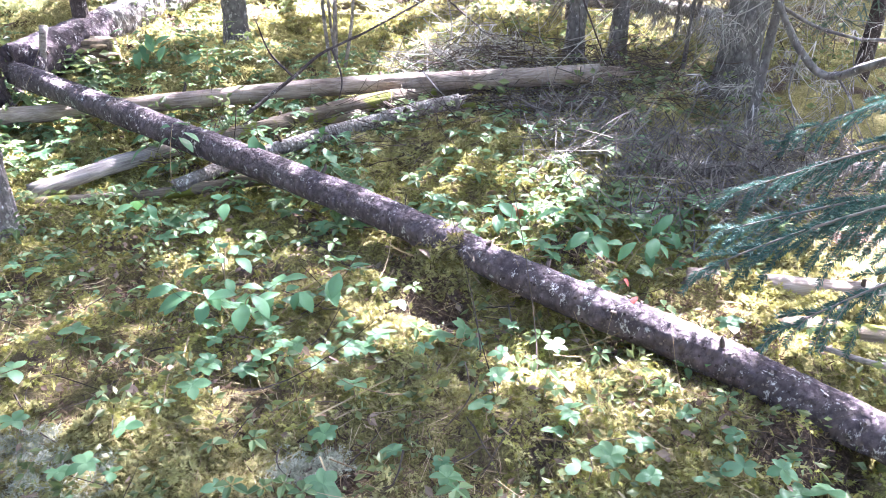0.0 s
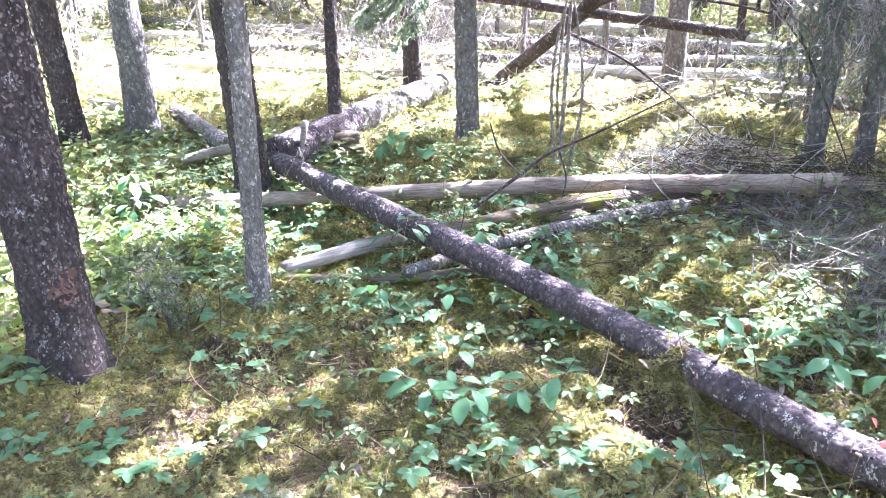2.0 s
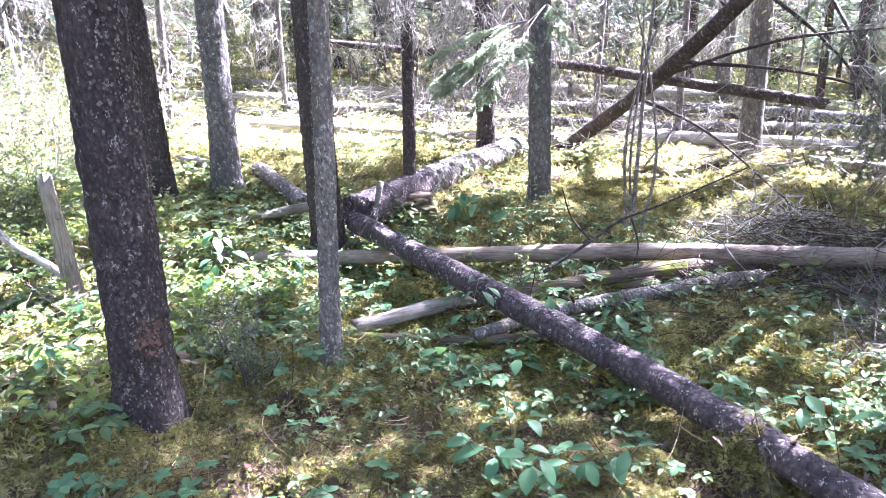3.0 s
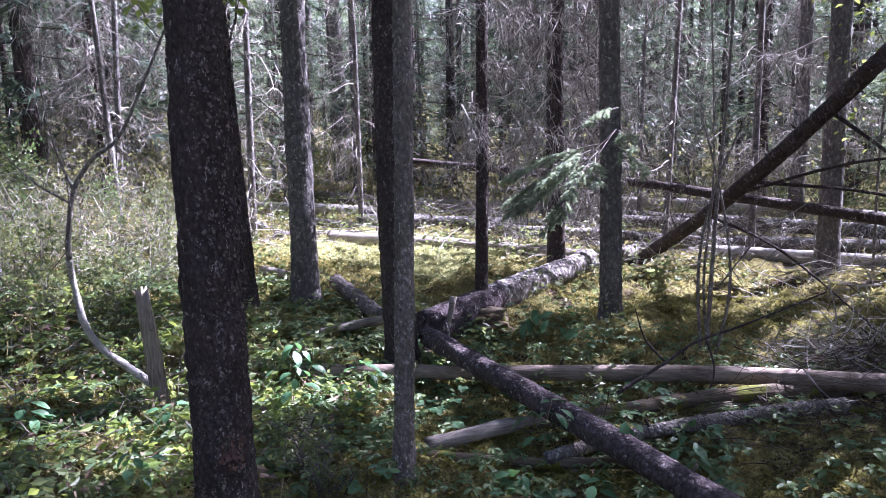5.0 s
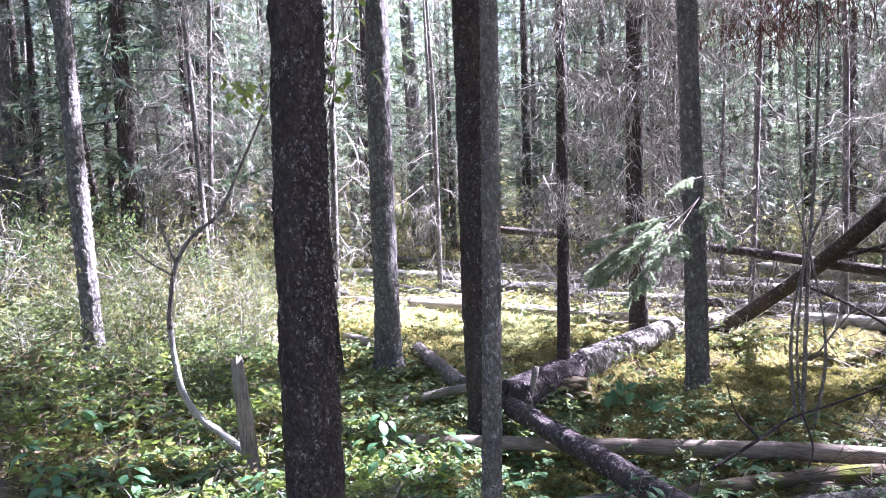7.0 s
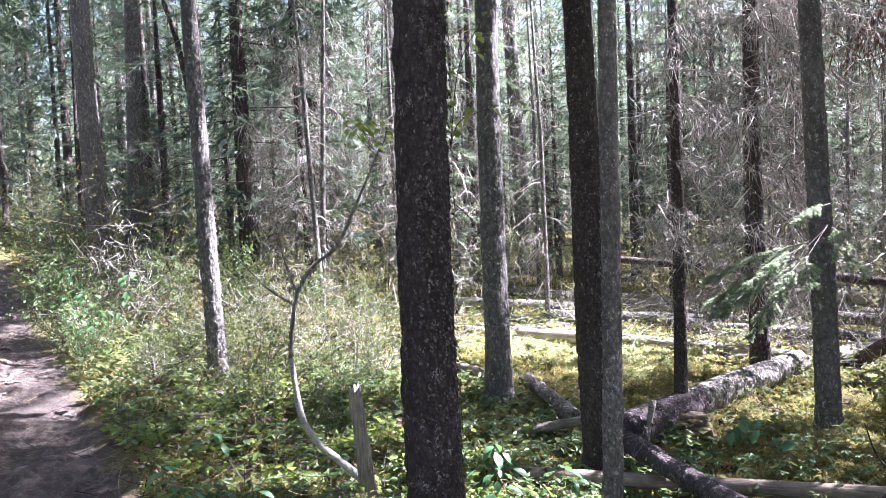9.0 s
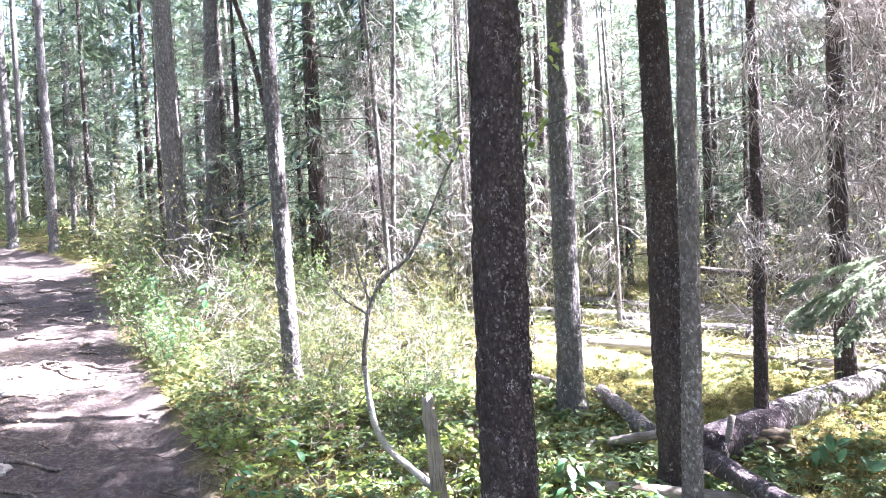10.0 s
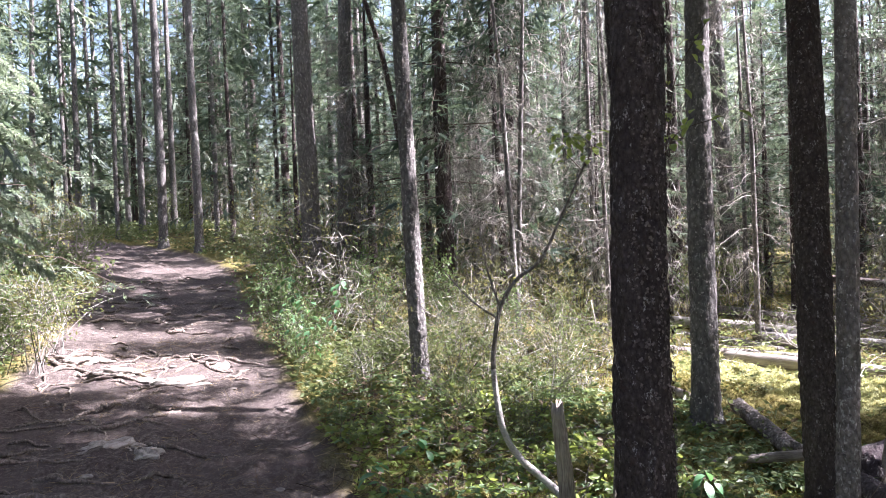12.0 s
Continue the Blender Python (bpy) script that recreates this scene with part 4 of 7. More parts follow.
log("fallen_log", "mossy rotten log below the spruce", [(1.05, 1.93, 0.0), (1.32, 1.84, 0.02), (2.0, 1.65, 0.02)], 0.042, 0.05, "wood_moss", 112, 0.1, 22)
log("fallen_log", "grey branch-covered log in the brush pile", [(0.5, 3.2, -0.02), (1.38, 3.1, 0.05), (2.2, 3.0, 0.09)], 0.026, 0.045, "bark_far", 113, 0.08, 20, 8)
log("fallen_log", "rotten stump end poking from moss", [(0.4, 3.72, 0.0), (0.7, 3.5, 0.03)], 0.05, 0.04, "wood_moss", 114, 0.12, 20)
for k, (a, b, r) in enumerate((((-6.2, 7.0, 0.5), (-4.6, 7.9, 0.43), 0.07), ((-4.9, 5.8, 0.42), (-3.9, 6.7, 0.36), 0.05), ((-4.3, 5.9, 0.36), (-2.0, 7.0, 0.27), 0.07), ((-4.6, 6.9, 0.42), (-2.3, 8.7, 0.27), 0.08),
                               ((-2.9, 8.5, 0.28), (-1.0, 9.4, 0.2), 0.08), ((-1.2, 12.0, 0.4), (1.2, 9.9, 0.35), 0.10), ((-1.75, 7.1, 0.2), (-1.2, 9.3, 0.2), 0.09), ((-5.5, 8.6, 0.5), (-1.5, 10.4, 0.3), 0.09),
                               ((-0.8, 8.2, 0.2), (2.2, 8.8, 0.24), 0.08), ((-6.8, 6.2, 0.6), (-5.2, 6.0, 0.5), 0.06), ((-3.0, 10.6, 0.35), (1.0, 11.2, 0.3), 0.1), ((0.5, 6.6, 0.2), (2.4, 6.0, 0.3), 0.06),
                               ((-4.2, 4.75, 0.28), (-3.6, 4.5, 0.27), 0.045), ((-4.8, 7.3, 0), (-1.9, 7.9, 0), 0.07), ((-3.4, 7.5, 0), (-0.7, 8.2, 0), 0.06), ((-1.0, 7.6, 0), (1.6, 7.3, 0), 0.07), ((-6.2, 8.2, 0), (-3.4, 8.7, 0), 0.07), ((-2.9, 6.75, 0), (-1.95, 6.55, 0), 0.04), ((-5.4, 6.6, 0), (-4.3, 6.9, 0), 0.05), ((-2.2, 9.6, 0), (1.6, 9.1, 0), 0.09))):
    a, b = np.array(a), np.array(b)
    a[2], b[2] = float(land(a[0], a[1])) + r * 0.7, float(land(b[0], b[1])) + r * 0.7
    log("fallen_log", "sun-bleached log lying among the far trunks", [a, (a + b) / 2 + np.array([0.05, 0, 0.02]), b], r, r * 0.8, ("wood_white", "bark_grey", "wood_pale", "bark_far", "bark_mottled")[k % 5], 130 + k, 0.06, 18, 2, None, 0.1)

# loose scales along the dark fallen log
main_log = bpy.data.objects["fallen_log"]
rng = np.random.default_rng(9)
lv = np.empty(len(main_log.data.vertices) * 3, np.float32)
main_log.data.vertices.foreach_get("co", lv)
lv = lv.reshape(-1, 3)[:-2]
pick = rng.integers(len(lv), size=3600)
nrm = np.empty(len(main_log.data.vertices) * 3, np.float32)
main_log.data.vertex_normals.foreach_get("vector", nrm)
nrm = nrm.reshape(-1, 3)[pick]
c = lv[pick] + rng.normal(size=(3600, 3)) * 0.004
e1 = np.cross(nrm, [1.0, 0, 0])
e1 /= np.linalg.norm(e1, axis=1)[:, None] + 1e-6
e2 = np.cross(e1, nrm)
s = (0.0065 * rng.uniform(0.4, 1.4, 3600))[:, None]
v = np.stack([c - e1 * s * 0.5 + e2 * s * 0.5, c + e1 * s * 0.5 + e2 * s * 0.4, c + e1 * s * 0.4 - e2 * s * 0.5 + nrm * s * 0.35, c - e1 * s * 0.45 - e2 * s * 0.5 + nrm * s * 0.3], 1).reshape(-1, 3)
tagged(part("loose_bark", raw("loose_bark", v, np.arange(len(v)).reshape(-1, 4), M["bark_scale"]), main_log, "loose pale bark scales"), kind="stuff")

# torn roots at the butt of the bleached log
for k, (dx, dy, dz, r) in enumerate(((-0.35, -0.12, -0.1, 0.05), (-0.25, 0.2, -0.02, 0.04), (0.12, -0.2, -0.12, 0.045), (0.2, 0.02, -0.1, 0.035), (-0.1, -0.22, -0.13, 0.04), (-0.45, 0.1, -0.12, 0.035))):
    h = Heap()
    put_tube(h, bend([(0, 0.1, 0), (dx * 0.4, dy * 0.4, dz * 0.3), (dx, dy, dz)], 14), np.linspace(r * 1.3, r * 0.35, 14), 12, 0.15, 14, k)
    solo("torn_root", h.mesh("torn_root", M["bark_dark"], False), "dark torn root at the butt of the bleached log", "root", "torn roots", place=(-2.33, 4.10, 0.14))

# rotten stump with bracket fungi at the foot of the thin spruce
stump = thing("rotten_stump", at(-2.02, 4.52, -0.03), "low rotten stump with tan bracket fungi", "stump")
zz = np.linspace(0, 0.17, 10)
v, f, t = tube(np.stack([0.02 * zz, 0 * zz, zz], -1), 0.13 - 0.25 * zz, 30, 0.25, 9, 44)
part("trunk", raw("trunk", v, [f, t], M["wood_moss"], False), stump)
for k in range(6):
    a, z, r = -2.7 + 0.5 * k, 0.05 + 0.026 * (k * 3 % 5), 0.04 + 0.014 * (k % 3)
    ang = np.linspace(-1.6, 1.6, 14)
    rim = np.stack([np.cos(ang) * r, np.sin(ang) * r * 1.2, 0 * ang], -1) * (1 + 0.1 * np.sin(ang * 5 + k))[:, None]
    v = np.concatenate([[(0, 0, 0.012)], rim * 0.6 + np.array([0, 0, 0.008]), rim - np.array([0, 0, 0.1]) * rim[:, :1], rim * 0.5 - np.array([0, 0, 0.014])])
    q = np.concatenate([np.stack([np.arange(1, 14) + 14 * m, np.arange(2, 15) + 14 * m, np.arange(16, 29) + 14 * m, np.arange(15, 28) + 14 * m], -1) for m in range(2)])
    tri = np.stack([np.zeros(13, int), np.arange(2, 15), np.arange(1, 14)], -1)
    part("bracket_fungus", raw("bracket_fungus", v, [q, tri], M["fungus"], False), stump, "tan shelf fungus", pose(math.cos(a) * 0.085, math.sin(a) * 0.085, z, 0, 6, math.degrees(a)))


def thicket():
    """Dense low growth far off that hides the foot of the distant woods."""
    rng = np.random.default_rng(15)
    n = 26000
    a, d = rng.uniform(0.85, 3.5, n), rng.uniform(22, 52, n)
    x, y = d * np.cos(a), d * np.sin(a)
    k = (path_off(x, y) > 0.8) | (x < -25)
    x, y = x[k], y[k]
    c = np.stack([x, y, land(x, y) + 7.5 * rng.random(len(x)) ** 1.2], -1)
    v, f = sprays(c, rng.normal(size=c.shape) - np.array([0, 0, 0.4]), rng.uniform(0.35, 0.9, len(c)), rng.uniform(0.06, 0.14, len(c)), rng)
    # lighter needle copy: hazy brightness painted into the thicket
    solo("distant_thicket", raw("distant_thicket", v, f, M["needle_lit"]), "distant thicket of young conifers between the trunks, paled as by haze", "woods", kind="stuff")


thicket()

# small dead spruces, grey and hung with bare twigs
SNAGS = []
for k, hgt in enumerate((3.6, 4.6, 5.6)):
    tr = tube([(0, 0, -0.1), (0.03, 0, hgt * 0.5), (0, 0.05, hgt)], [0.035, 0.025, 0.006], 8, 0.08, 6, k, False)
    SNAGS.append((raw("trunk", tr[0], tr[1], M["bark_far"], False), dead_twigs(0.25, hgt, 54, 0.7, 900 + k, 0.02, 0.45).mesh("dead_twig_work", M["twig_grey"])))
DARK_TWIGS = [dead_twigs(0.3, 4.2, 90, 0.95, 930 + k, 0.02, 0.7).mesh("dead_twig_work", M["twig_brush"]) for k in range(2)]


def dead_spruces():
    rng = np.random.default_rng(19)
    done = [(-5.0, 5.6), (-1.75, 6.9), (-1.45, 7.8), (-2.5, 8.7), (-0.6, 7.6)]
    while len(done) < 32:
        yaw, d = radians(rng.uniform(-22, 56)), rng.uniform(7.2, 13)
        x, y = -math.sin(yaw) * d, math.cos(yaw) * d
        if min(math.hypot(x - a, y - b) for a, b in done) > 0.7 and not sun_lane(x, y) and path_off(x, y) > 1.2:
            done.append((x, y))
    for k, (x, y) in enumerate(done):
        ob = thing("dead_spruce", at(x, y, -0.02), "small dead grey spruce hung with bare twigs", "tree", "dead spruces")
        ob.rotation_euler, s = (rng.normal() * 0.03, rng.normal() * 0.03, rng.uniform(0, 6.28)), rng.uniform(0.8, 1.2)
        ob.scale = (s, s, s)
        part("trunk", SNAGS[k % 3][0], ob)
        tagged(part("dead_twig_work", SNAGS[k % 3][1], ob, "bare grey drooping twigs"), kind="stuff")
    # short dark ones whose twigs hang over the end of the long log
    for k, (x, y, s) in enumerate(((1.25, 5.2, 0.5), (1.7, 5.5, 0.55), (0.95, 5.75, 0.5), (2.15, 5.1, 0.5), (1.55, 4.75, 0.42), (1.4, 6.2, 0.6), (2.0, 6.0, 0.6))):
        ob = thing("dead_spruce", at(x, y, -0.02), "short dead spruce with dark drooping twigs", "tree", "dead spruces")
        ob.rotation_euler, ob.scale = (0, 0, k * 1.9), (s, s, s)
        part("trunk", SNAGS[k % 3][0], ob)
        tagged(part("dead_twig_work", DARK_TWIGS[k % 2], ob, "dark bare drooping twigs"), kind="stuff")


dead_spruces()

# ---- brush, snags and saplings ----
def grounded(pts, lift=0.0):
    return [at(x, y, lift + (z[0] if z else 0)) for x, y, *z in pts]


snag = thing("broken_snag", at(-3.13, 2.59, -0.05), "grey weathered broken snag standing in undergrowth", "snag")
zz = np.linspace(0, 0.72, 26)
v, f, t = tube(np.stack([-0.045 + 0.06 * (1 - zz / 0.72), 0.01 * np.sin(zz * 6), zz], -1), 0.05 - 0.016 * zz / 0.72, 26, 0.12, 14, 5)
top = 25 * 26
v[top:top + 26, 2] += np.random.default_rng(4).uniform(-0.03, 0.05, 26)
part("trunk", raw("trunk", v, [f, t], M["wood_snag"], False), snag)
for k in range(3):
    h = Heap()
    a = 1.3 + k * 2
    put_tube(h, [(0.02 * math.cos(a), 0.02 * math.sin(a), 0.25 + 0.15 * k), (0.08 * math.cos(a), 0.08 * math.sin(a), 0.27 + 0.15 * k)], [0.008, 0.003], 6)
    part("branch_stub", h.mesh("branch_stub", M["wood_pale"], False), snag)

prop = thing("propped_stick", (-2.2, 4.14, 0.06), "short pale stick propped against the bleached log", "stick")
h = Heap()
put_tube(h, bend([(0.0, -0.02, -0.06), (0.01, 0.03, 0.12), (0.03, 0.07, 0.3)], 10), np.linspace(0.017, 0.021, 10), 10, 0.08, 20, 3)
part("bar", h.mesh("bar", M["wood_pale"], False), prop)


def stems(name, label, category, lines, material, place=(0, 0, 0)):
    """A thing of bent bare stems: each line is its points and its two radii."""
    ob = thing(name, place, label, category)
    for k, (pts, r0, r1, *own) in enumerate(lines):
        h = Heap()
        n = max(6, 6 * len(pts))
        p = bend(pts, n) - np.array(place)
        put_tube(h, p, np.linspace(r0, r1, n), 9, 0.08, 12, k + 3)
        part("stem" if k == 0 else "branch", h.mesh("stem", M[own[0] if own else material], False), ob)
    return ob


curved = stems("bent_sapling", "bent pale sapling curving up beside the snag", "sapling",
               [(((-3.15, 2.6, 0.14), (-3.30, 2.64, 0.17), (-3.42, 2.66, 0.2), (-3.53, 2.62, 0.28), (-3.62, 2.58, 0.42), (-3.68, 2.58, 0.62), (-3.69, 2.57, 0.8)), 0.025, 0.017, "wood_white"),
                (((-3.69, 2.57, 0.8), (-3.68, 2.57, 0.92), (-3.65, 2.61, 1.17), (-3.59, 2.69, 1.33), (-3.46, 2.77, 1.45), (-3.33, 2.84, 1.72), (-3.2, 2.9, 2.0)), 0.017, 0.006),
                (((-3.65, 2.61, 1.17), (-3.75, 2.6, 1.4), (-3.85, 2.62, 1.75)), 0.009, 0.003), (((-3.66, 2.6, 1.1), (-3.8, 2.5, 1.22), (-4.0, 2.45, 1.4)), 0.008, 0.003),
                (((-3.68, 2.57, 0.92), (-3.55, 2.5, 1.1), (-3.5, 2.45, 1.35)), 0.006, 0.002)], "bark_grey", (-3.15, 2.6, 0.2))
stems("willow_shrub", "slender many-stemmed willow shrub in moss", "shrub",
      [(((-0.62, 4.52, -0.02), (-0.60, 4.55, 0.9), (-0.56, 4.6, 1.9), (-0.55, 4.62, 3.2)), 0.014, 0.007), (((-0.64, 4.5, -0.02), (-0.68, 4.5, 0.6), (-0.6, 4.5, 1.1), (-0.45, 4.5, 1.5)), 0.012, 0.005),
       (((-0.58, 4.5, -0.02), (-0.5, 4.5, 0.5), (-0.56, 4.5, 1.0), (-0.75, 4.5, 1.7)), 0.012, 0.004), (((-0.6, 4.54, -0.02), (-0.66, 4.6, 0.5), (-0.63, 4.62, 1.2), (-0.7, 4.7, 2.4)), 0.010, 0.004),
       (((-0.56, 4.53, 0.5), (-0.35, 4.6, 0.8), (-0.1, 4.7, 1.0)), 0.006, 0.003)], "bark_grey", (-0.62, 4.52, 0.0))
stems("dead_branch", "dark forked dead branch over the log pile", "branch",
      [(((-0.95, 3.62, 0.08), (-0.74, 3.8, 0.22), (-0.6, 3.9, 0.32), (-0.38, 3.95, 0.42), (0.0, 4.0, 0.62)), 0.011, 0.004), (((-0.74, 3.8, 0.22), (-0.85, 3.8, 0.34), (-0.9, 3.78, 0.5)), 0.007, 0.003),
       (((-0.55, 3.9, 0.34), (-0.5, 3.85, 0.2), (-0.52, 3.8, 0.08)), 0.006, 0.003)], "bark_dark", (-0.95, 3.62, 0.08))
stems("dead_branch", "crooked grey branch hanging by the spruce", "branch",
      [(((1.24, 2.98, 0.95), (1.28, 2.93, 0.78), (1.38, 2.88, 0.62), (1.48, 2.84, 0.54), (1.56, 2.7, 0.62), (1.75, 2.5, 0.78)), 0.012, 0.018), (((1.28, 2.93, 0.78), (1.45, 2.95, 0.7), (1.62, 2.92, 0.66)), 0.009, 0.006),
       (((1.62, 2.92, 0.66), (1.8, 2.7, 0.72)), 0.006, 0.009), (((1.38, 2.88, 0.62), (1.33, 2.8, 0.5), (1.36, 2.74, 0.4)), 0.005, 0.002), (((1.5, 2.82, 0.56), (1.55, 2.72, 0.45), (1.5, 2.66, 0.36)), 0.005, 0.002), (((1.26, 2.95, 0.86), (1.12, 2.9, 0.84), (1.0, 2.86, 0.76)), 0.006, 0.002)], "bark_far", (1.75, 2.5, 0.78))
stems("dead_branch", "thin pale branch lying on litter by the log", "branch",
      [(((1.08, 1.72, 0.08), (1.2, 1.66, 0.07), (1.4, 1.55, 0.08), (1.6, 1.5, 0.1)), 0.008, 0.009), (((1.22, 1.65, 0.07), (1.35, 1.7, 0.1)), 0.006, 0.004)], "wood_pale", (1.2, 1.66, 0.05))
stems("dead_branch", "white forked dead twig standing in moss", "branch",
      [(((0.05, 5.0, 0.05), (0.08, 5.0, 0.25), (0.02, 5.0, 0.5)), 0.008, 0.003), (((0.08, 5.0, 0.25), (0.22, 5.0, 0.32)), 0.005, 0.002), (((0.07, 5.0, 0.2), (-0.06, 5.0, 0.34)), 0.005, 0.002)], "wood_white", (0.05, 5.0, 0.05))
for k, (x0, y0, x1, y1, z0, z1) in enumerate(((0.3, 5.4, 0.9, 4.2, 1.6, 0.3), (-0.6, 6.1, 0.9, 4.6, 0.9, 1.3), (-0.5, 6.0, 1.2, 5.0, 1.0, 0.75), (-0.9, 6.4, 0.3, 5.0, 0.7, 0.2), (0.0, 5.6, 0.9, 5.3, 1.5, 0.6))):
    stems("dead_branch", "long bare side branch of the leaning spruce", "branch", [(((x0, y0, z0), ((x0 + x1) / 2, (y0 + y1) / 2 + 0.1, (z0 + z1) / 2 + 0.08), (x1, y1, z1)), 0.016, 0.004)], "bark_dark", (x0, y0, z0))


def brush(name, label, spots, n, length, width, material, seed, flat=0.35):
    """A pile of thin dead twigs: spots are x, y, radius, height."""
    rng = np.random.default_rng(seed)
    p, w = [], []
    for x, y, r, hgt in spots:
        m = int(n * r * r / sum(s[2] ** 2 for s in spots)) + 1
        a, d = rng.random(m) * 6.283, r * rng.random(m) ** 0.6
        px, py = x + np.cos(a) * d, y + np.sin(a) * d
        p.append(np.stack([px, py, land(px, py) + hgt * rng.random(m) * (1 - 0.6 * d / r)], -1))
        w.append(rng.normal(size=(m, 3)) * np.array([1, 1, flat]))
    p, w = np.concatenate(p), np.concatenate(w)
    L = length * rng.uniform(0.3, 1.2, len(p))
    v, f = ribbons(p - w / np.linalg.norm(w, axis=1)[:, None] * L[:, None] * 0.5, w, L, width * rng.uniform(0.5, 1.3, len(p)), 0.15 + 0 * L, 5 if length > 0.1 else 1, 0.8, rng, 3 if length > 0.1 else 2)
    v[:, 2] = np.maximum(v[:, 2], land(v[:, 0], v[:, 1]) + 0.004)
    return solo(name, raw(name, v, f, M[material]), label, "brush", kind="stuff")


brush("brush_pile", "tangled grey pile of dead spruce twigs", ((0.85, 3.15, 0.45, 0.22), (1.3, 3.1, 0.5, 0.24), (1.0, 2.85, 0.35, 0.14), (1.35, 2.8, 0.3, 0.14), (0.75, 3.9, 0.4, 0.25), (1.7, 3.0, 0.4, 0.2)), 2100, 0.32, 0.003, "twig_brush", 31, 0.8)
brush("brush_twigs", "dark dead twigs caught under the log pile", ((-0.2, 3.75, 0.5, 0.14), (0.6, 4.3, 0.6, 0.3), (-1.0, 3.3, 0.35, 0.08), (0.3, 4.5, 0.6, 0.2), (1.2, 4.2, 0.5, 0.35)), 1700, 0.35, 0.0028, "twig_dark", 32)
brush("pale_brush", "pale sunlit dead twigs beyond the long log", ((0.2, 4.6, 0.5, 0.2), (0.8, 4.5, 0.4, 0.3), (-2.0, 7.2, 1.2, 0.25), (0.2, 6.3, 1.0, 0.3), (-3.6, 7.6, 1.6, 0.3), (-0.5, 8.6, 1.4, 0.3), (-4.6, 5.6, 0.5, 0.3)), 1500, 0.55, 0.0045, "twig_grey", 33)
brush("fallen_needles", "brown fallen needles and twigs on the floor", ((-0.4, 1.5, 0.9, 0.015), (0.3, 1.4, 0.8, 0.015), (-1.3, 1.9, 0.8, 0.015), (-0.3, 2.2, 0.8, 0.015), (-3.8, 1.3, 1.0, 0.01), (0.6, 2.6, 0.6, 0.015)), 8200, 0.06, 0.0012, "straw", 34, 0.12)
brush("ground_twigs", "thin brown twigs lying on moss and litter", ((-0.4, 1.6, 1.1, 0.04), (-1.4, 2.1, 0.9, 0.04), (0.4, 1.8, 0.9, 0.04), (-2.6, 3.0, 1.2, 0.05), (-4.0, 3.0, 1.4, 0.05), (0.3, 3.0, 0.8, 0.04)), 620, 0.3, 0.0024, "straw", 35, 0.15)
brush("dark_ground_twigs", "dark broken twigs strewn over the litter", ((-0.6, 1.5, 1.0, 0.05), (0.2, 1.35, 0.8, 0.04), (-1.5, 1.9, 0.9, 0.05), (0.0, 2.3, 0.8, 0.05), (-3.0, 2.3, 1.2, 0.06), (-4.6, 2.6, 1.2, 0.08)), 520, 0.24, 0.0028, "twig_dark", 37, 0.2)
brush("path_litter", "needles and small twigs trodden into the path", ((-4.3, 0.5, 0.9, 0.01), (-5.6, 0.9, 1.0, 0.01), (-6.9, 1.4, 1.0, 0.01), (-8.4, 1.9, 1.0, 0.01), (-4.6, -0.2, 0.8, 0.01)), 2600, 0.09, 0.0022, "straw", 36, 0.1)

brush("bank_stems", "dry brown stems and twigs tangled on the bank", ((-3.0, 2.1, 0.7, 0.16), (-3.8, 2.4, 0.7, 0.18), (-4.6, 2.7, 0.7, 0.2), (-3.4, 2.9, 0.7, 0.2), (-2.5, 2.4, 0.5, 0.14), (-5.3, 3.0, 0.7, 0.2)), 1000, 0.26, 0.0028, "twig_brush", 29, 0.7)
brush("bank_dry_grass", "pale dry grass blades on the bank", ((-3.2, 2.2, 0.8, 0.14), (-4.2, 2.6, 0.8, 0.16), (-2.6, 2.8, 0.6, 0.12), (-5.2, 2.9, 0.8, 0.16)), 700, 0.2, 0.0028, "straw", 28, 0.9)
brush("pale_tangle", "pale curled dead twigs standing by the grey pines", ((-8.2, 3.8, 0.5, 1.5), (-8.5, 4.1, 0.4, 1.8), (-7.8, 4.0, 0.3, 0.9)), 420, 0.24, 0.0045, "twig_pale", 41, 1.2)
brush("sunlit_tangle", "bright tangle of bleached twigs behind the bent sapling", ((-5.8, 3.9, 0.55, 0.8), (-4.95, 4.15, 0.5, 0.7), (-6.0, 4.5, 0.6, 1.0), (-4.4, 4.3, 0.4, 0.5), (-6.9, 4.6, 0.6, 0.9)), 700, 0.24, 0.0036, "twig_pale", 42, 1.0)
brush("bleached_brush", "heap of bleached twigs behind the long log", ((0.0, 4.65, 0.35, 0.16), (0.4, 4.7, 0.4, 0.22), (0.2, 5.0, 0.4, 0.2)), 420, 0.28, 0.0038, "twig_pale", 43, 0.5)
rng = np.random.default_rng(36)
hang = np.stack([rng.normal(size=900) * 0.45 - 1.15, rng.normal(size=900) * 0.3 + 6.75, rng.uniform(2.75, 3.5, 900)], -1)
v, f = ribbons(hang, rng.normal(size=(900, 3)) - np.array([0, 0, 1.2]), rng.uniform(0.15, 0.5, 900), np.full(900, 0.005), np.full(900, 0.3), 3, 0.3, rng, 2)
solo("rusty_dead_boughs", raw("rusty_dead_boughs", v, f, M["twig_red"]), "hanging mass of rust-brown dead spruce boughs", "branches", kind="stuff")

# ---- moss and low cover ----
def scatter(n, x0, x1, y0, y1, keep, rng):
    x, y = rng.uniform(x0, x1, n), rng.uniform(y0, y1, n)
    k = keep(x, y) & (path_off(x, y) > 0.1)
    return x[k], y[k]


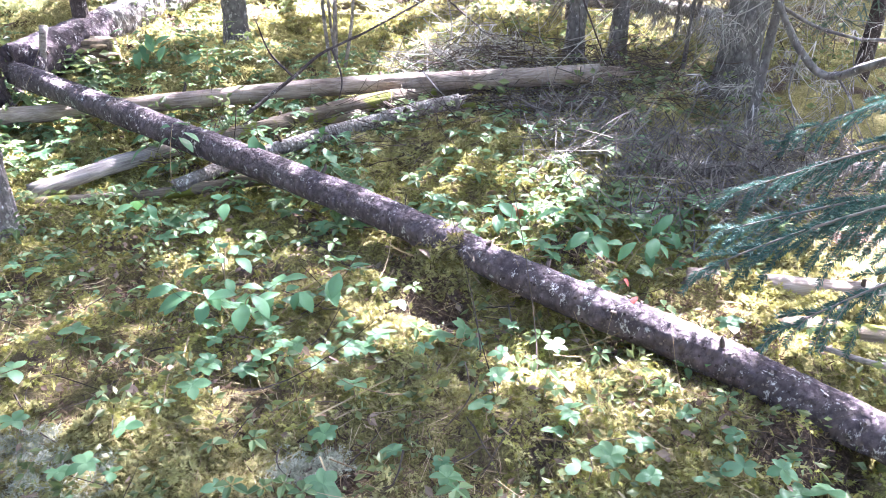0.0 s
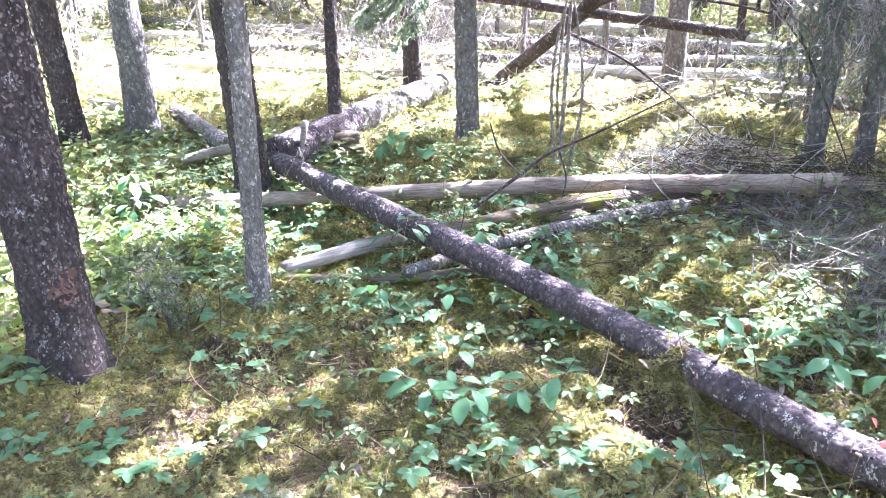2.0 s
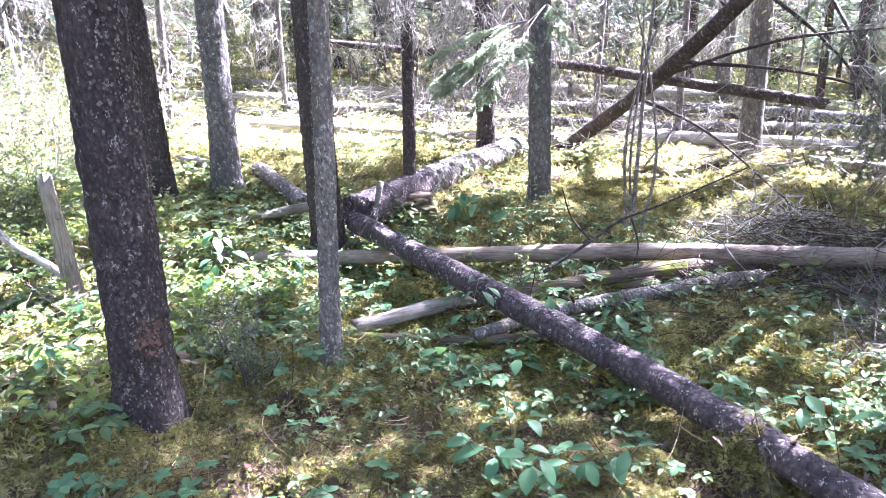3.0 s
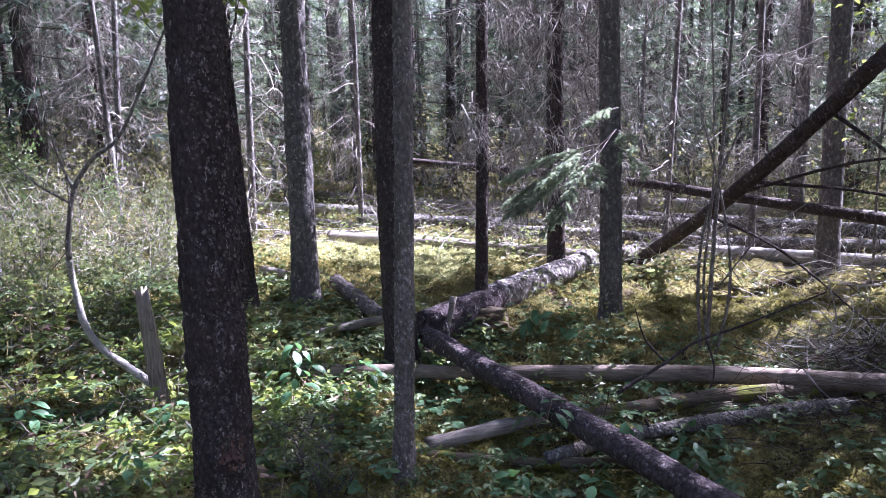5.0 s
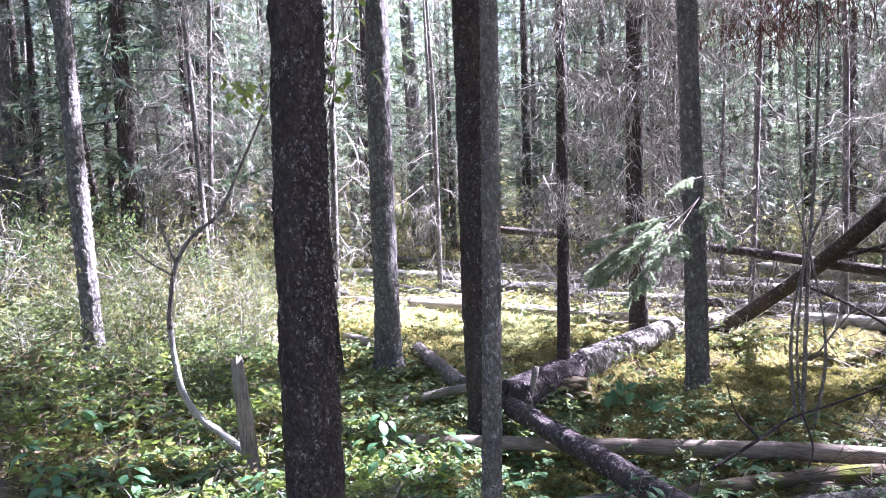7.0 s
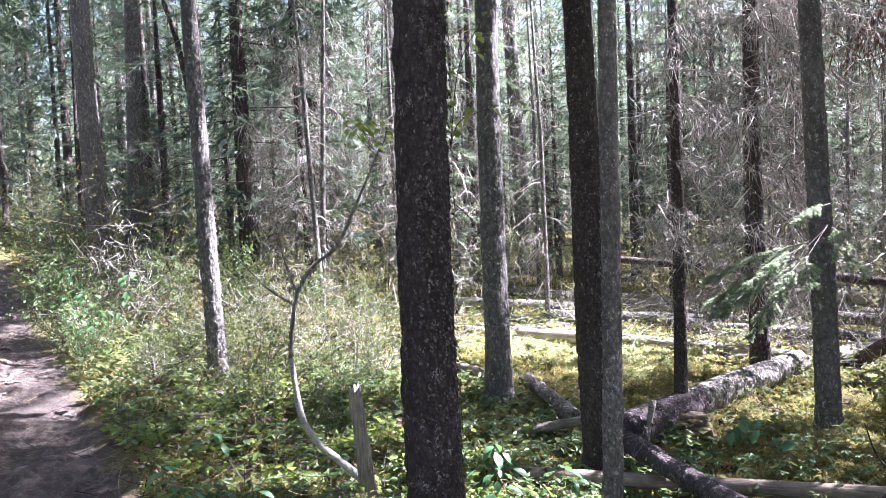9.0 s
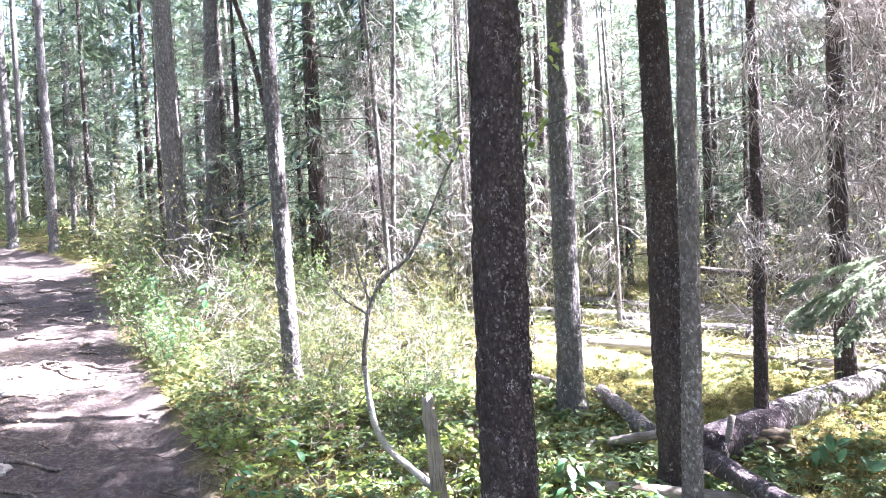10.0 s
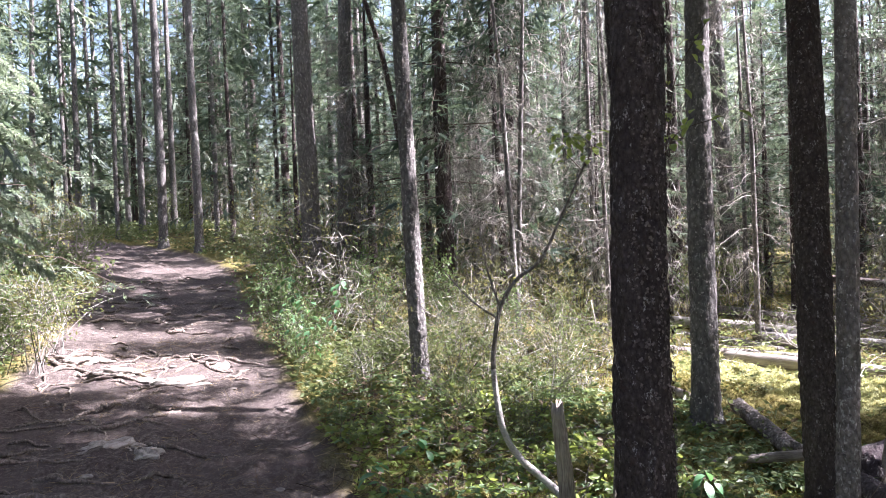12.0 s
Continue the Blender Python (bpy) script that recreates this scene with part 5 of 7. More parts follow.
def moss_mask(x, y):
    return value_noise(x * 2.1, y * 2.1, 21) + 0.6 * value_noise(x * 5.3, y * 5.3, 22) + 0.3 * value_noise(x * 14, y * 14, 23) + 1.7 * cushions(x, y) - 3.0 * in_hollow(x, y)


def moss(name, label, n, box, level, length, material, seed, m=8, green=False, width=0.2, everywhere=False, bare=False, fronds=False):
    """A carpet of fine moss: many single blades in small tufts, or feathered fronds where it is seen from near."""
    rng = np.random.default_rng(seed)
    patch = (lambda x, y: value_noise(x * 1.1, y * 1.1, 31) > 0.1) if green else (lambda x, y: value_noise(x * 1.1, y * 1.1, 31) <= 0.25)
    x, y = scatter(n, *box, lambda x, y: ((moss_mask(x, y) > level + 0.3 * rng.normal(size=len(x))) ^ bare) & (patch(x, y) | everywhere), rng)
    c = np.repeat(np.stack([x, y, 0 * x], -1), m, 0)
    c[:, :2] += rng.normal(size=(len(c), 2)) * length * 0.4
    c[:, 2] = land(c[:, 0], c[:, 1]) - 0.003 + length * 0.5 * rng.random(len(c))
    w = rng.normal(size=c.shape) * np.array([1.0, 1.0, 0.4]) + np.array([0, 0, 0.5])
    s = length * rng.uniform(0.5, 1.3, len(c))
    v, f = (sprays if fronds else spikes)(c, w, s, s * width, rng)
    return solo(name, raw(name, v, f, M[material]), label, "moss", kind="stuff")


moss("feather_moss", "yellow-green feather moss carpeting the hummocks", 84000, (-2.3, 1.4, 1.05, 2.9), -0.5, 0.02, "moss_blade", 41, 2, width=0.36, fronds=True)
moss("dead_moss", "brown dead moss and litter between the green cushions", 26000, (-2.4, 1.6, 1.0, 3.3), -0.3, 0.024, "moss_dead", 39, 4, everywhere=True, bare=True)
for k, (x, y, r) in enumerate(((-0.86, 1.3, 0.11), (-1.0, 1.38, 0.08), (-0.3, 1.33, 0.07), (-0.22, 1.36, 0.05))):
    moss("reindeer_lichen", "clump of grey-green branching lichen in litter", 190, (x - r, x + r, y - r * 0.7, y + r * 0.7), -3.0, 0.026, "lichen", 81 + k, 4, everywhere=True, width=0.16, fronds=True)
# the sunny bed gets its own brighter moss, sunlight painted in
moss("sunlit_moss", "moss bed among the trunks, coloured bright as in full sun", 14000, (-4.6, -2.7, 5.2, 6.8), -1.2, 0.04, "moss_lit", 38, 5, everywhere=True, width=0.3)
for k, (x, y, r) in enumerate(((0.06, 2.28, 0.13), (-0.1, 1.72, 0.22), (0.98, 2.1, 0.26), (0.55, 1.5, 0.34), (-0.3, 2.05, 0.22), (1.2, 2.2, 0.3))):
    moss("moss_hummock", "cushion of yellow-green moss beside the log", 2200, (x - r, x + r, y - r, y + r), -0.6, 0.021, "moss_blade", 46 + k, 2, everywhere=True, width=0.34, fronds=True)
moss("green_moss", "deep green moss between the plants", 26000, (-2.3, 1.4, 1.05, 3.0), -0.6, 0.022, "moss_green", 42, 2, True, 0.36, fronds=True)
moss("moss_carpet", "yellow-green moss carpet under the trees", 46000, (-5.8, 1.9, 2.6, 5.6), -0.4, 0.03, "moss_blade", 43, 6, False, 0.3)
moss("moss_carpet_deep", "deep green moss beyond the fallen log", 40000, (-5.8, 1.9, 2.8, 6.5), -0.3, 0.03, "moss_green", 44, 6, True, 0.25)
moss("moss_mat", "smooth yellow-green moss mats between the logs", 24000, (-5.6, 1.4, 3.0, 7.2), -0.05, 0.034, "moss_blade", 34, 6, everywhere=True, width=0.24)
moss("bank_moss", "feathery yellow-green moss over the bank", 30000, (-6.6, -2.1, 1.3, 4.6), -0.35, 0.042, "moss_blade", 37, 5, everywhere=True, width=0.22)
moss("bank_moss_deep", "dark green moss in the hollows of the bank", 20000, (-6.6, -2.1, 1.3, 4.6), -0.1, 0.042, "moss_green", 36, 5, everywhere=True, bare=True, width=0.22)
moss("bank_litter", "brown litter showing between moss on the bank", 9000, (-6.6, -2.1, 1.3, 4.6), -0.4, 0.04, "moss_dead", 35, 5, everywhere=True, bare=True, width=0.2)
moss("far_moss", "sunlit moss among the far logs", 22000, (-9.0, 3.0, 4.5, 10.5), -0.2, 0.05, "moss_blade", 45, 5, False, 0.3)


def undergrowth(name, label, n, box, material, seed, size=0.035, tall=0.12, m=8, level=0.0, noise_seed=51):
    """Low leafy plants too many to count."""
    rng = np.random.default_rng(seed)
    x, y = scatter(n, *box, lambda x, y: value_noise(x * 1.3, y * 1.3, noise_seed) + 0.4 * value_noise(x * 4, y * 4, noise_seed + 1) > level + 0.2 * rng.normal(size=len(x)), rng)
    hgt = tall * rng.uniform(0.2, 1.0, len(x))
    a = rng.random((len(x), m)) * 6.283
    r = 0.35 * hgt[:, None] * rng.random((len(x), m)) + size * 0.2
    c = np.stack([x[:, None] + np.cos(a) * r, y[:, None] + np.sin(a) * r, (land(x, y) + hgt)[:, None] - hgt[:, None] * 0.7 * rng.random((len(x), m))], -1).reshape(-1, 3)
    w = np.stack([np.cos(a), np.sin(a), 0.1 + 0.3 * rng.normal(size=a.shape)], -1).reshape(-1, 3)
    s = size * rng.uniform(0.5, 1.3, len(c))
    v, f = blades(c, w, s, s * 0.55, rng, 0.15)
    return solo(name, raw(name, v, f, M[material]), label, "undergrowth", kind="stuff")


undergrowth("low_plants", "low green leafy plants on the forest floor", 2600, (-6.5, 1.8, 1.2, 6.0), "leaf_scrub", 52, 0.032, 0.10, 7, 0.05)
undergrowth("bank_plants", "leafy undergrowth on the bank beside the path", 2000, (-7.5, -2.3, 1.3, 4.6), "leaf_scrub", 53, 0.05, 0.2, 8, -0.3)
undergrowth("yellow_plants", "yellowing small leaves scattered in the undergrowth", 450, (-7.5, 1.5, 2.2, 6.0), "leaf_yellow", 54, 0.03, 0.14, 6, 0.3, 61)
undergrowth("far_plants", "pale leafy cover under the farther trees", 8000, (-20.0, 4.0, 3.6, 14.0), "leaf_scrub", 55, 0.05, 0.3, 8, -0.1, 63)
undergrowth("path_plants", "leafy cover on the far side of the path", 3500, (-22.0, -5.0, -4.0, 4.5), "leaf_scrub", 56, 0.08, 0.4, 8, -0.3, 65)
undergrowth("crest_plants", "low leafy cover beside the crest of the path", 2600, (-25.0, -12.5, 3.6, 9.5), "leaf_scrub", 50, 0.07, 0.32, 8, -0.6, 79)
undergrowth("edge_plants", "pale low plants along the trodden edge", 1500, (-11.0, -5.5, -2.5, 1.6), "leaf_scrub", 49, 0.055, 0.22, 8, -0.7, 83)
undergrowth("dry_leaves", "curled brown fallen leaves on litter", 1500, (-4.5, 1.6, 1.0, 4.0), "leaf_dry", 57, 0.03, 0.02, 2, -0.5, 67)

def whorls(name, label, n, box, material, seed, size=0.04, level=-0.1):
    """Low whorls of flat leaves too many to count."""
    rng = np.random.default_rng(seed)
    x, y = scatter(n, *box, lambda x, y: value_noise(x * 1.6, y * 1.6, 71) + 0.5 * value_noise(x * 5, y * 5, 72) > level + 0.3 * rng.normal(size=len(x)), rng)
    m = 5
    a = rng.random(len(x))[:, None] * 6.28 + np.arange(m)[None] * 1.2566 + rng.normal(size=(len(x), m)) * 0.2
    hgt = rng.uniform(0.03, 0.09, len(x))
    c = np.stack([x[:, None] + 0.004 * np.cos(a), y[:, None] + 0.004 * np.sin(a), (land(x, y) + hgt)[:, None] + 0 * a], -1).reshape(-1, 3)
    w = np.stack([np.cos(a), np.sin(a), rng.normal(size=a.shape) * 0.2], -1).reshape(-1, 3)
    s = size * rng.uniform(0.6, 1.2, len(c))
    side = np.cross(w, [0, 0, 1.0])
    mid, far = c + w * (s * 0.35)[:, None], c + w * (s * 0.7)[:, None]
    v = np.stack([c, mid + side * (s * 0.28)[:, None] + [0, 0, 0.004], far + side * (s * 0.24)[:, None], c + w * s[:, None] - np.array([0, 0, 0.2]) * s[:, None], far - side * (s * 0.24)[:, None], mid - side * (s * 0.28)[:, None] + [0, 0, 0.004]], 1).reshape(-1, 3)
    i = np.arange(len(c))[:, None] * 6
    f = np.concatenate([i + np.array([[0, 1, 2, 3]]), i + np.array([[0, 3, 4, 5]])])
    return solo(name, raw(name, v, f, M[material]), label, "undergrowth", kind="stuff")


whorls("whorled_plants", "low whorled green plants beyond the fallen log", 1500, (-2.8, 1.9, 2.5, 4.8), "leaf_cover", 58)
whorls("log_whorls", "low whorled green plants between the crossing logs", 230, (-0.7, 1.0, 2.5, 3.6), "leaf_cover", 66, 0.05, -0.9)
whorls("bank_whorls", "low whorled green plants on the bank", 1500, (-5.5, -1.9, 1.5, 4.4), "leaf_cover", 59, 0.06, -0.25)
undergrowth("bank_dry_leaves", "dry and pale leaves among the bank plants", 420, (-5.5, -2.1, 1.5, 3.4), "leaf_dry", 60, 0.05, 0.14, 4, -0.8, 69)
undergrowth("near_bank_leaves", "small mixed leaves crowding the bank", 950, (-5.0, -2.1, 1.5, 3.4), "leaf_lime", 61, 0.052, 0.14, 7, -0.9, 73)

undergrowth("small_floor_leaves", "small mixed leaves low in the moss", 520, (-2.0, 1.1, 1.15, 2.9), "leaf_scrub", 62, 0.03, 0.06, 6, -0.1, 75)
whorls("small_floor_whorls", "small green whorled plants low in the moss", 120, (-2.0, 1.1, 1.15, 2.9), "leaf_cover", 63, 0.036, -0.2)
undergrowth("floor_dry_leaves", "curled brown leaves in the litter hollows", 420, (-1.8, 1.1, 1.15, 2.8), "leaf_dry", 64, 0.034, 0.02, 2, 0.0, 77)

# ---- counted plants ----
def leaf_mesh(length, width, sag, material):
    """One pointed oval leaf along x, folded at its midrib, arching down."""
    n = 8
    t = np.linspace(0, 1, n)
    half = width * 0.5 * np.sin(np.pi * np.clip(t * 0.98 + 0.015, 0, 1) ** 1.05) ** 0.85
    x, z = t * length, 0.16 * length * t - sag * length * t ** 2
    rows = np.stack([np.stack([x, half, z + half * 0.18], -1), np.stack([x, half * 0.5, z + half * 0.16], -1), np.stack([x, 0 * x, z], -1), np.stack([x, -half * 0.5, z + half * 0.16], -1), np.stack([x, -half, z + half * 0.18], -1)], 1)
    i, j = np.meshgrid(np.arange(n - 1), np.arange(4), indexing="ij")
    return raw("leaf", rows.reshape(-1, 3), np.stack([i * 5 + j, i * 5 + j + 1, (i + 1) * 5 + j + 1, (i + 1) * 5 + j], -1).reshape(-1, 4), M[material], False)


BUNCH = [leaf_mesh(0.050, 0.032, 0.24, "leaf_bunch"), leaf_mesh(0.044, 0.030, 0.32, "leaf_bunch"), leaf_mesh(0.054, 0.033, 0.16, "leaf_bunch")]


def stem_mesh(hgt, material="straw"):
    h = Heap()
    put_tube(h, [(0, 0, -0.01), (0.002, 0.001, hgt * 0.5), (0, 0, hgt)], [0.0014, 0.0012, 0.001], 5, caps=False)
    return h.mesh("stem", M[material], False)


def bunchberry(k, hgt, leaves):
    rng = np.random.default_rng(200 + k)
    ob = thing("bunchberry_plant", (0, 0, 0), "green bunchberry with a whorl of oval leaves in moss", "plant", "bunchberry plants")
    part("stem", stem_mesh(hgt), ob)
    for i in range(leaves):
        a = 360 / leaves * i + rng.uniform(-14, 14)
        part("leaf", BUNCH[int(rng.integers(3))], ob, place=pose(0, 0, hgt, rng.uniform(-12, 12), rng.uniform(-12, 10), a) @ Matrix.Scale(rng.uniform(0.62, 1.1), 4))
    return ob


KEEP = [bunchberry(k, h, n) for k, (h, n) in enumerate(((0.05, 5), (0.07, 6), (0.085, 6), (0.06, 7), (0.045, 4), (0.075, 5), (0.055, 6)))]
PATCH_A = ((-0.2, 1.53), (-0.33, 1.63), (-0.23, 1.66), (-0.25, 1.23), (-0.48, 1.24), (-0.72, 1.39), (-0.62, 1.54), (0.14, 1.49), (0.18, 1.64), (0.05, 1.87), (0.12, 1.87), (0.24, 1.91), (0.36, 1.82), (0.02, 1.82), (-0.25, 1.89), (-1.02, 1.82),
           (0.36, 1.44), (0.51, 1.27), (0.72, 1.27), (0.62, 1.23), (0.91, 1.23), (0.65, 1.47), (-0.61, 1.65), (-0.78, 1.27), (-0.85, 1.26), (-0.74, 1.29), (-0.15, 2.16))
PATCH_B = ((-1.84, 1.42), (-1.78, 1.37), (-1.72, 1.42), (-1.79, 1.46), (-1.88, 1.36), (-1.68, 1.35), (-1.5, 1.46), (-1.45, 1.42), (-1.56, 1.52), (-0.43, 2.57), (-0.28, 2.56), (-0.53, 2.1), (0.47, 2.29), (0.56, 2.11), (0.39, 2.4), (0.33, 2.48), (0.61, 2.19), (0.71, 2.24), (0.49, 2.03), (-1.15, 1.63), (-1.02, 1.4),
           (-1.93, 1.46), (-1.85, 1.26), (-1.63, 1.39), (-1.62, 1.5), (-1.52, 1.4), (-1.31, 1.58), (-1.33, 1.51), (-1.18, 1.61), (-1.75, 2.02), (-1.53, 1.58), (-2.16, 1.67), (-1.05, 1.82), (-1.14, 2.11), (-1.19, 2.55), (-1.58, 1.45))


def plant_bunchberries():
    rng = np.random.default_rng(77)
    spots = list(PATCH_A + PATCH_B)
    while len(spots) < 298:
        x, y = rng.uniform(-2.6, 1.2), rng.uniform(1.2, 3.9)
        dense = 0.5 * value_noise(x * 1.6, y * 1.6, 71) + (0.45 if y > 2.3 else 0.0) + (0.2 if x > 0.2 else 0)
        if rng.random() > dense + 0.12:
            continue
        # a patch of a few plants that share their runners
        for _ in range(int(rng.integers(1, 6))):
            p, q = x + rng.normal() * 0.06, y + rng.normal() * 0.06
            if min((p - a) ** 2 + (q - b) ** 2 for a, b in spots) > 0.0022 and len(spots) < 298:
                spots.append((p, q))
    for k, (x, y) in enumerate(spots):
        m = Matrix.Translation(at(x, y)) @ pose(0, 0, 0, rng.normal() * 9, rng.normal() * 9, rng.uniform(0, 360))
        s = rng.uniform(0.65, 1.1)
        m = m @ Matrix.Diagonal((s, s, s, 1))
        if k < len(KEEP):
            KEEP[k].matrix_basis = m
        else:
            ob = copy_thing(KEEP[k % len(KEEP)], m)
            ob.matrix_basis = m


plant_bunchberries()
BROAD = [leaf_mesh(0.085, 0.046, 0.35, "leaf_broad"), leaf_mesh(0.07, 0.04, 0.5, "leaf_broad"), leaf_mesh(0.10, 0.05, 0.3, "leaf_broad")]
LIGHT = [leaf_mesh(0.056, 0.034, 0.4, "leaf_lime"), leaf_mesh(0.046, 0.03, 0.5, "leaf_lime")]


def leafy(name, label, category, line, leaves, kind_of, r=0.003, seed=0, start=0.3, group="leafy plants", spread_out=0.06, stem="straw"):
    """A stem along line (world) with alternate leaves on short stalks."""
    rng = np.random.default_rng(seed + 300)
    base = Vector(line[0])
    ob = thing(name, base, label, category, group)
    p = bend(line, 16) - np.array(base)
    h = Heap()
    put_tube(h, p, np.linspace(r, r * 0.4, 16), 6)
    part("stem", h.mesh("stem", M[stem], False), ob)
    for i in range(leaves):
        k = int(round((start + (1 - start) * i / max(1, leaves - 1)) * 15))
        a = 360 * rng.random() if spread_out > 0.08 else 137 * i + rng.uniform(-30, 30)
        d = spread_out * rng.random() * (1 if i < leaves - 1 else 0)
        q = p[k] + np.array([math.cos(radians(a)) * d, math.sin(radians(a)) * d, 0.3 * d])
        part("leaf", kind_of[int(rng.integers(len(kind_of)))], ob, place=pose(*q, rng.uniform(-18, 18), rng.uniform(-5, 40), a) @ Matrix.Scale(rng.uniform(0.7, 1.15), 4))
    return ob


def sprout(x, y, hgt, lean_x, lean_y, leaves, seed, name="leafy_sapling", label="green sapling with drooping oval leaves", kind_of=BROAD, spread_out=0.06, r=0.0025):
    b = at(x, y, -0.01)
    return leafy(name, label, "plant", (b, b + Vector((lean_x * 0.4, lean_y * 0.4, hgt * 0.6)), b + Vector((lean_x, lean_y, hgt))), leaves, kind_of, r, seed, 0.35, "leafy plants", spread_out)


for k, (x, y, hgt, lx, ly, n, sp) in enumerate(((-0.62, 1.98, 0.21, -0.13, -0.13, 8, 0.05), (-0.6, 1.99, 0.2, 0.07, -0.14, 6, 0.05), (-0.66, 2.02, 0.24, 0.0, 0.05, 7, 0.07), (-0.5, 2.0, 0.2, 0.24, 0.0, 9, 0.07), (-0.56, 2.0, 0.16, 0.16, -0.1, 6, 0.05), (-0.66, 1.98, 0.15, -0.22, -0.02, 5, 0.04),
                                                (0.52, 2.42, 0.16, 0.02, -0.06, 8, 0.06), (0.68, 2.36, 0.18, 0.10, -0.04, 9, 0.06), (0.6, 2.5, 0.17, -0.1, 0.0, 7, 0.06), (0.82, 2.5, 0.2, 0.04, -0.04, 8, 0.06),
                                                (-0.86, 2.72, 0.12, 0.06, -0.03, 5, 0.04), (-1.1, 2.7, 0.18, -0.05, -0.05, 7, 0.05), (-0.8, 3.05, 0.30, 0.03, 0.02, 12, 0.11), (-1.15, 3.0, 0.3, 0.03, 0.05, 12, 0.11), (-0.55, 3.1, 0.24, 0.08, 0.0, 10, 0.1),
                                                (-1.75, 4.4, 0.26, 0.03, 0.0, 12, 0.1), (-1.5, 4.35, 0.24, -0.03, 0.02, 11, 0.1), (-1.3, 4.2, 0.2, 0.02, 0.0, 9, 0.09), (-2.4, 2.75, 0.28, 0.04, 0.03, 10, 0.08), (-2.6, 3.0, 0.32, 0.06, 0.0, 10, 0.09),
                                                (-2.2, 3.1, 0.25, 0.0, 0.05, 9, 0.09), (-2.75, 2.3, 0.22, 0.05, 0.0, 9, 0.08), (-2.5, 1.9, 0.2, 0.0, -0.05, 8, 0.07), (-3.3, 2.0, 0.22, 0.03, -0.05, 10, 0.09), (-3.9, 2.15, 0.25, 0.0, -0.06, 11, 0.1),
                                                (-0.05, 2.75, 0.12, 0.04, 0.0, 6, 0.05), (0.25, 2.65, 0.12, 0.0, 0.03, 6, 0.05), (-0.3, 2.85, 0.1, 0.03, 0.0, 6, 0.05),
                                                (-7.1, 2.95, 0.5, -0.1, -0.1, 16, 0.14), (-7.0, 3.05, 0.65, 0.1, -0.15, 18, 0.16), (-7.3, 3.1, 0.55, -0.2, -0.05, 16, 0.15), (-6.7, 2.9, 0.4, 0.1, -0.1, 14, 0.13), (-7.6, 3.2, 0.8, 0.0, -0.1, 20, 0.18), (-6.9, 3.2, 0.8, 0.05, 0.1, 18, 0.18),
                                                (-3.5, 1.75, 0.22, 0.05, -0.08, 12, 0.1), (-3.3, 1.65, 0.2, -0.05, -0.05, 11, 0.1), (-3.75, 1.8, 0.2, 0.0, -0.05, 10, 0.1))):
    sprout(x, y, hgt, lx, ly, n, k, spread_out=sp)

# ---- young spruces and boughs ----
def bough_geo(length, seed, size=0.016, twig_gap=0.03, per=170, droop=0.25, width=0.36, broad=0.12, hang=0.7):
    """One spruce bough along x: bare axis, side twigs and single needles. Returns wood and needle heaps."""
    rng = np.random.default_rng(seed)
    wood, leaf = Heap(), Heap()
    t = np.linspace(0, 1, 12)
    axis = np.stack([t * length, 0.03 * length * np.sin(t * 3 + seed), -droop * length * t ** 1.6], -1)
    put_tube(wood, axis, np.linspace(0.0045, 0.0012, 12) * (0.6 + length), 6, caps=False)
    n = int(length / twig_gap)
    lines = []
    for i in range(n):
        u = 0.12 + 0.88 * (i + rng.random()) / n
        p = np.array([np.interp(u, t, axis[:, k]) for k in range(3)])
        side = 1 if i % 2 else -1
        L = width * length * (1.05 - u) ** 0.7 * rng.uniform(0.5, 1.0) + 0.03
        w = np.array([0.8, side * rng.uniform(0.35, 0.8), rng.normal() * 0.12 - hang * rng.random()])
        w /= np.linalg.norm(w)
        lines.append((p, w, L))
    lines.append((axis[-2], axis[-1] - axis[-2], length * 0.12))
    for p, w, L in lines:
        w = w / np.linalg.norm(w)
        end = p + w * L - np.array([0, 0, 0.25 * L])
        put_tube(wood, [p, (p + end) / 2 + np.array([0, 0, 0.05 * L]), end], [0.0018, 0.0014, 0.0008], 4, caps=False)
        m = max(8, int(per * L / 0.06))
        k = rng.random(m)[:, None]
        c = p + (end - p) * k + np.array([0, 0, 0.05 * L]) * 4 * k * (1 - k)
        a = rng.random(m) * 6.283
        e1 = np.cross(w, [0, 0, 1.0])
        e1 /= np.linalg.norm(e1)
        e2 = np.cross(e1, w)
        way = w * 0.75 + np.cos(a)[:, None] * e1 + np.sin(a)[:, None] * e2 * 0.75
        v, f = blades(c, way, size * rng.uniform(0.7, 1.2, m), size * broad, rng, 0.1)
        leaf.put(v, f)
    return wood, leaf


def spruce_bough(place, yaw, pitch, length, seed, label, needle="needle_near", **more):
    ob = thing("spruce_bough", place, label, "branch", "spruce boughs")
    ob.rotation_euler = (0, radians(pitch), radians(yaw))
    wood, leaf = bough_geo(length, seed, **more)
    part("twig", wood.mesh("twig", M["twig_brush"], False), ob)
    tagged(part("needle_cover", leaf.mesh("needle_cover", M[needle]), ob), kind="stuff")
    return ob


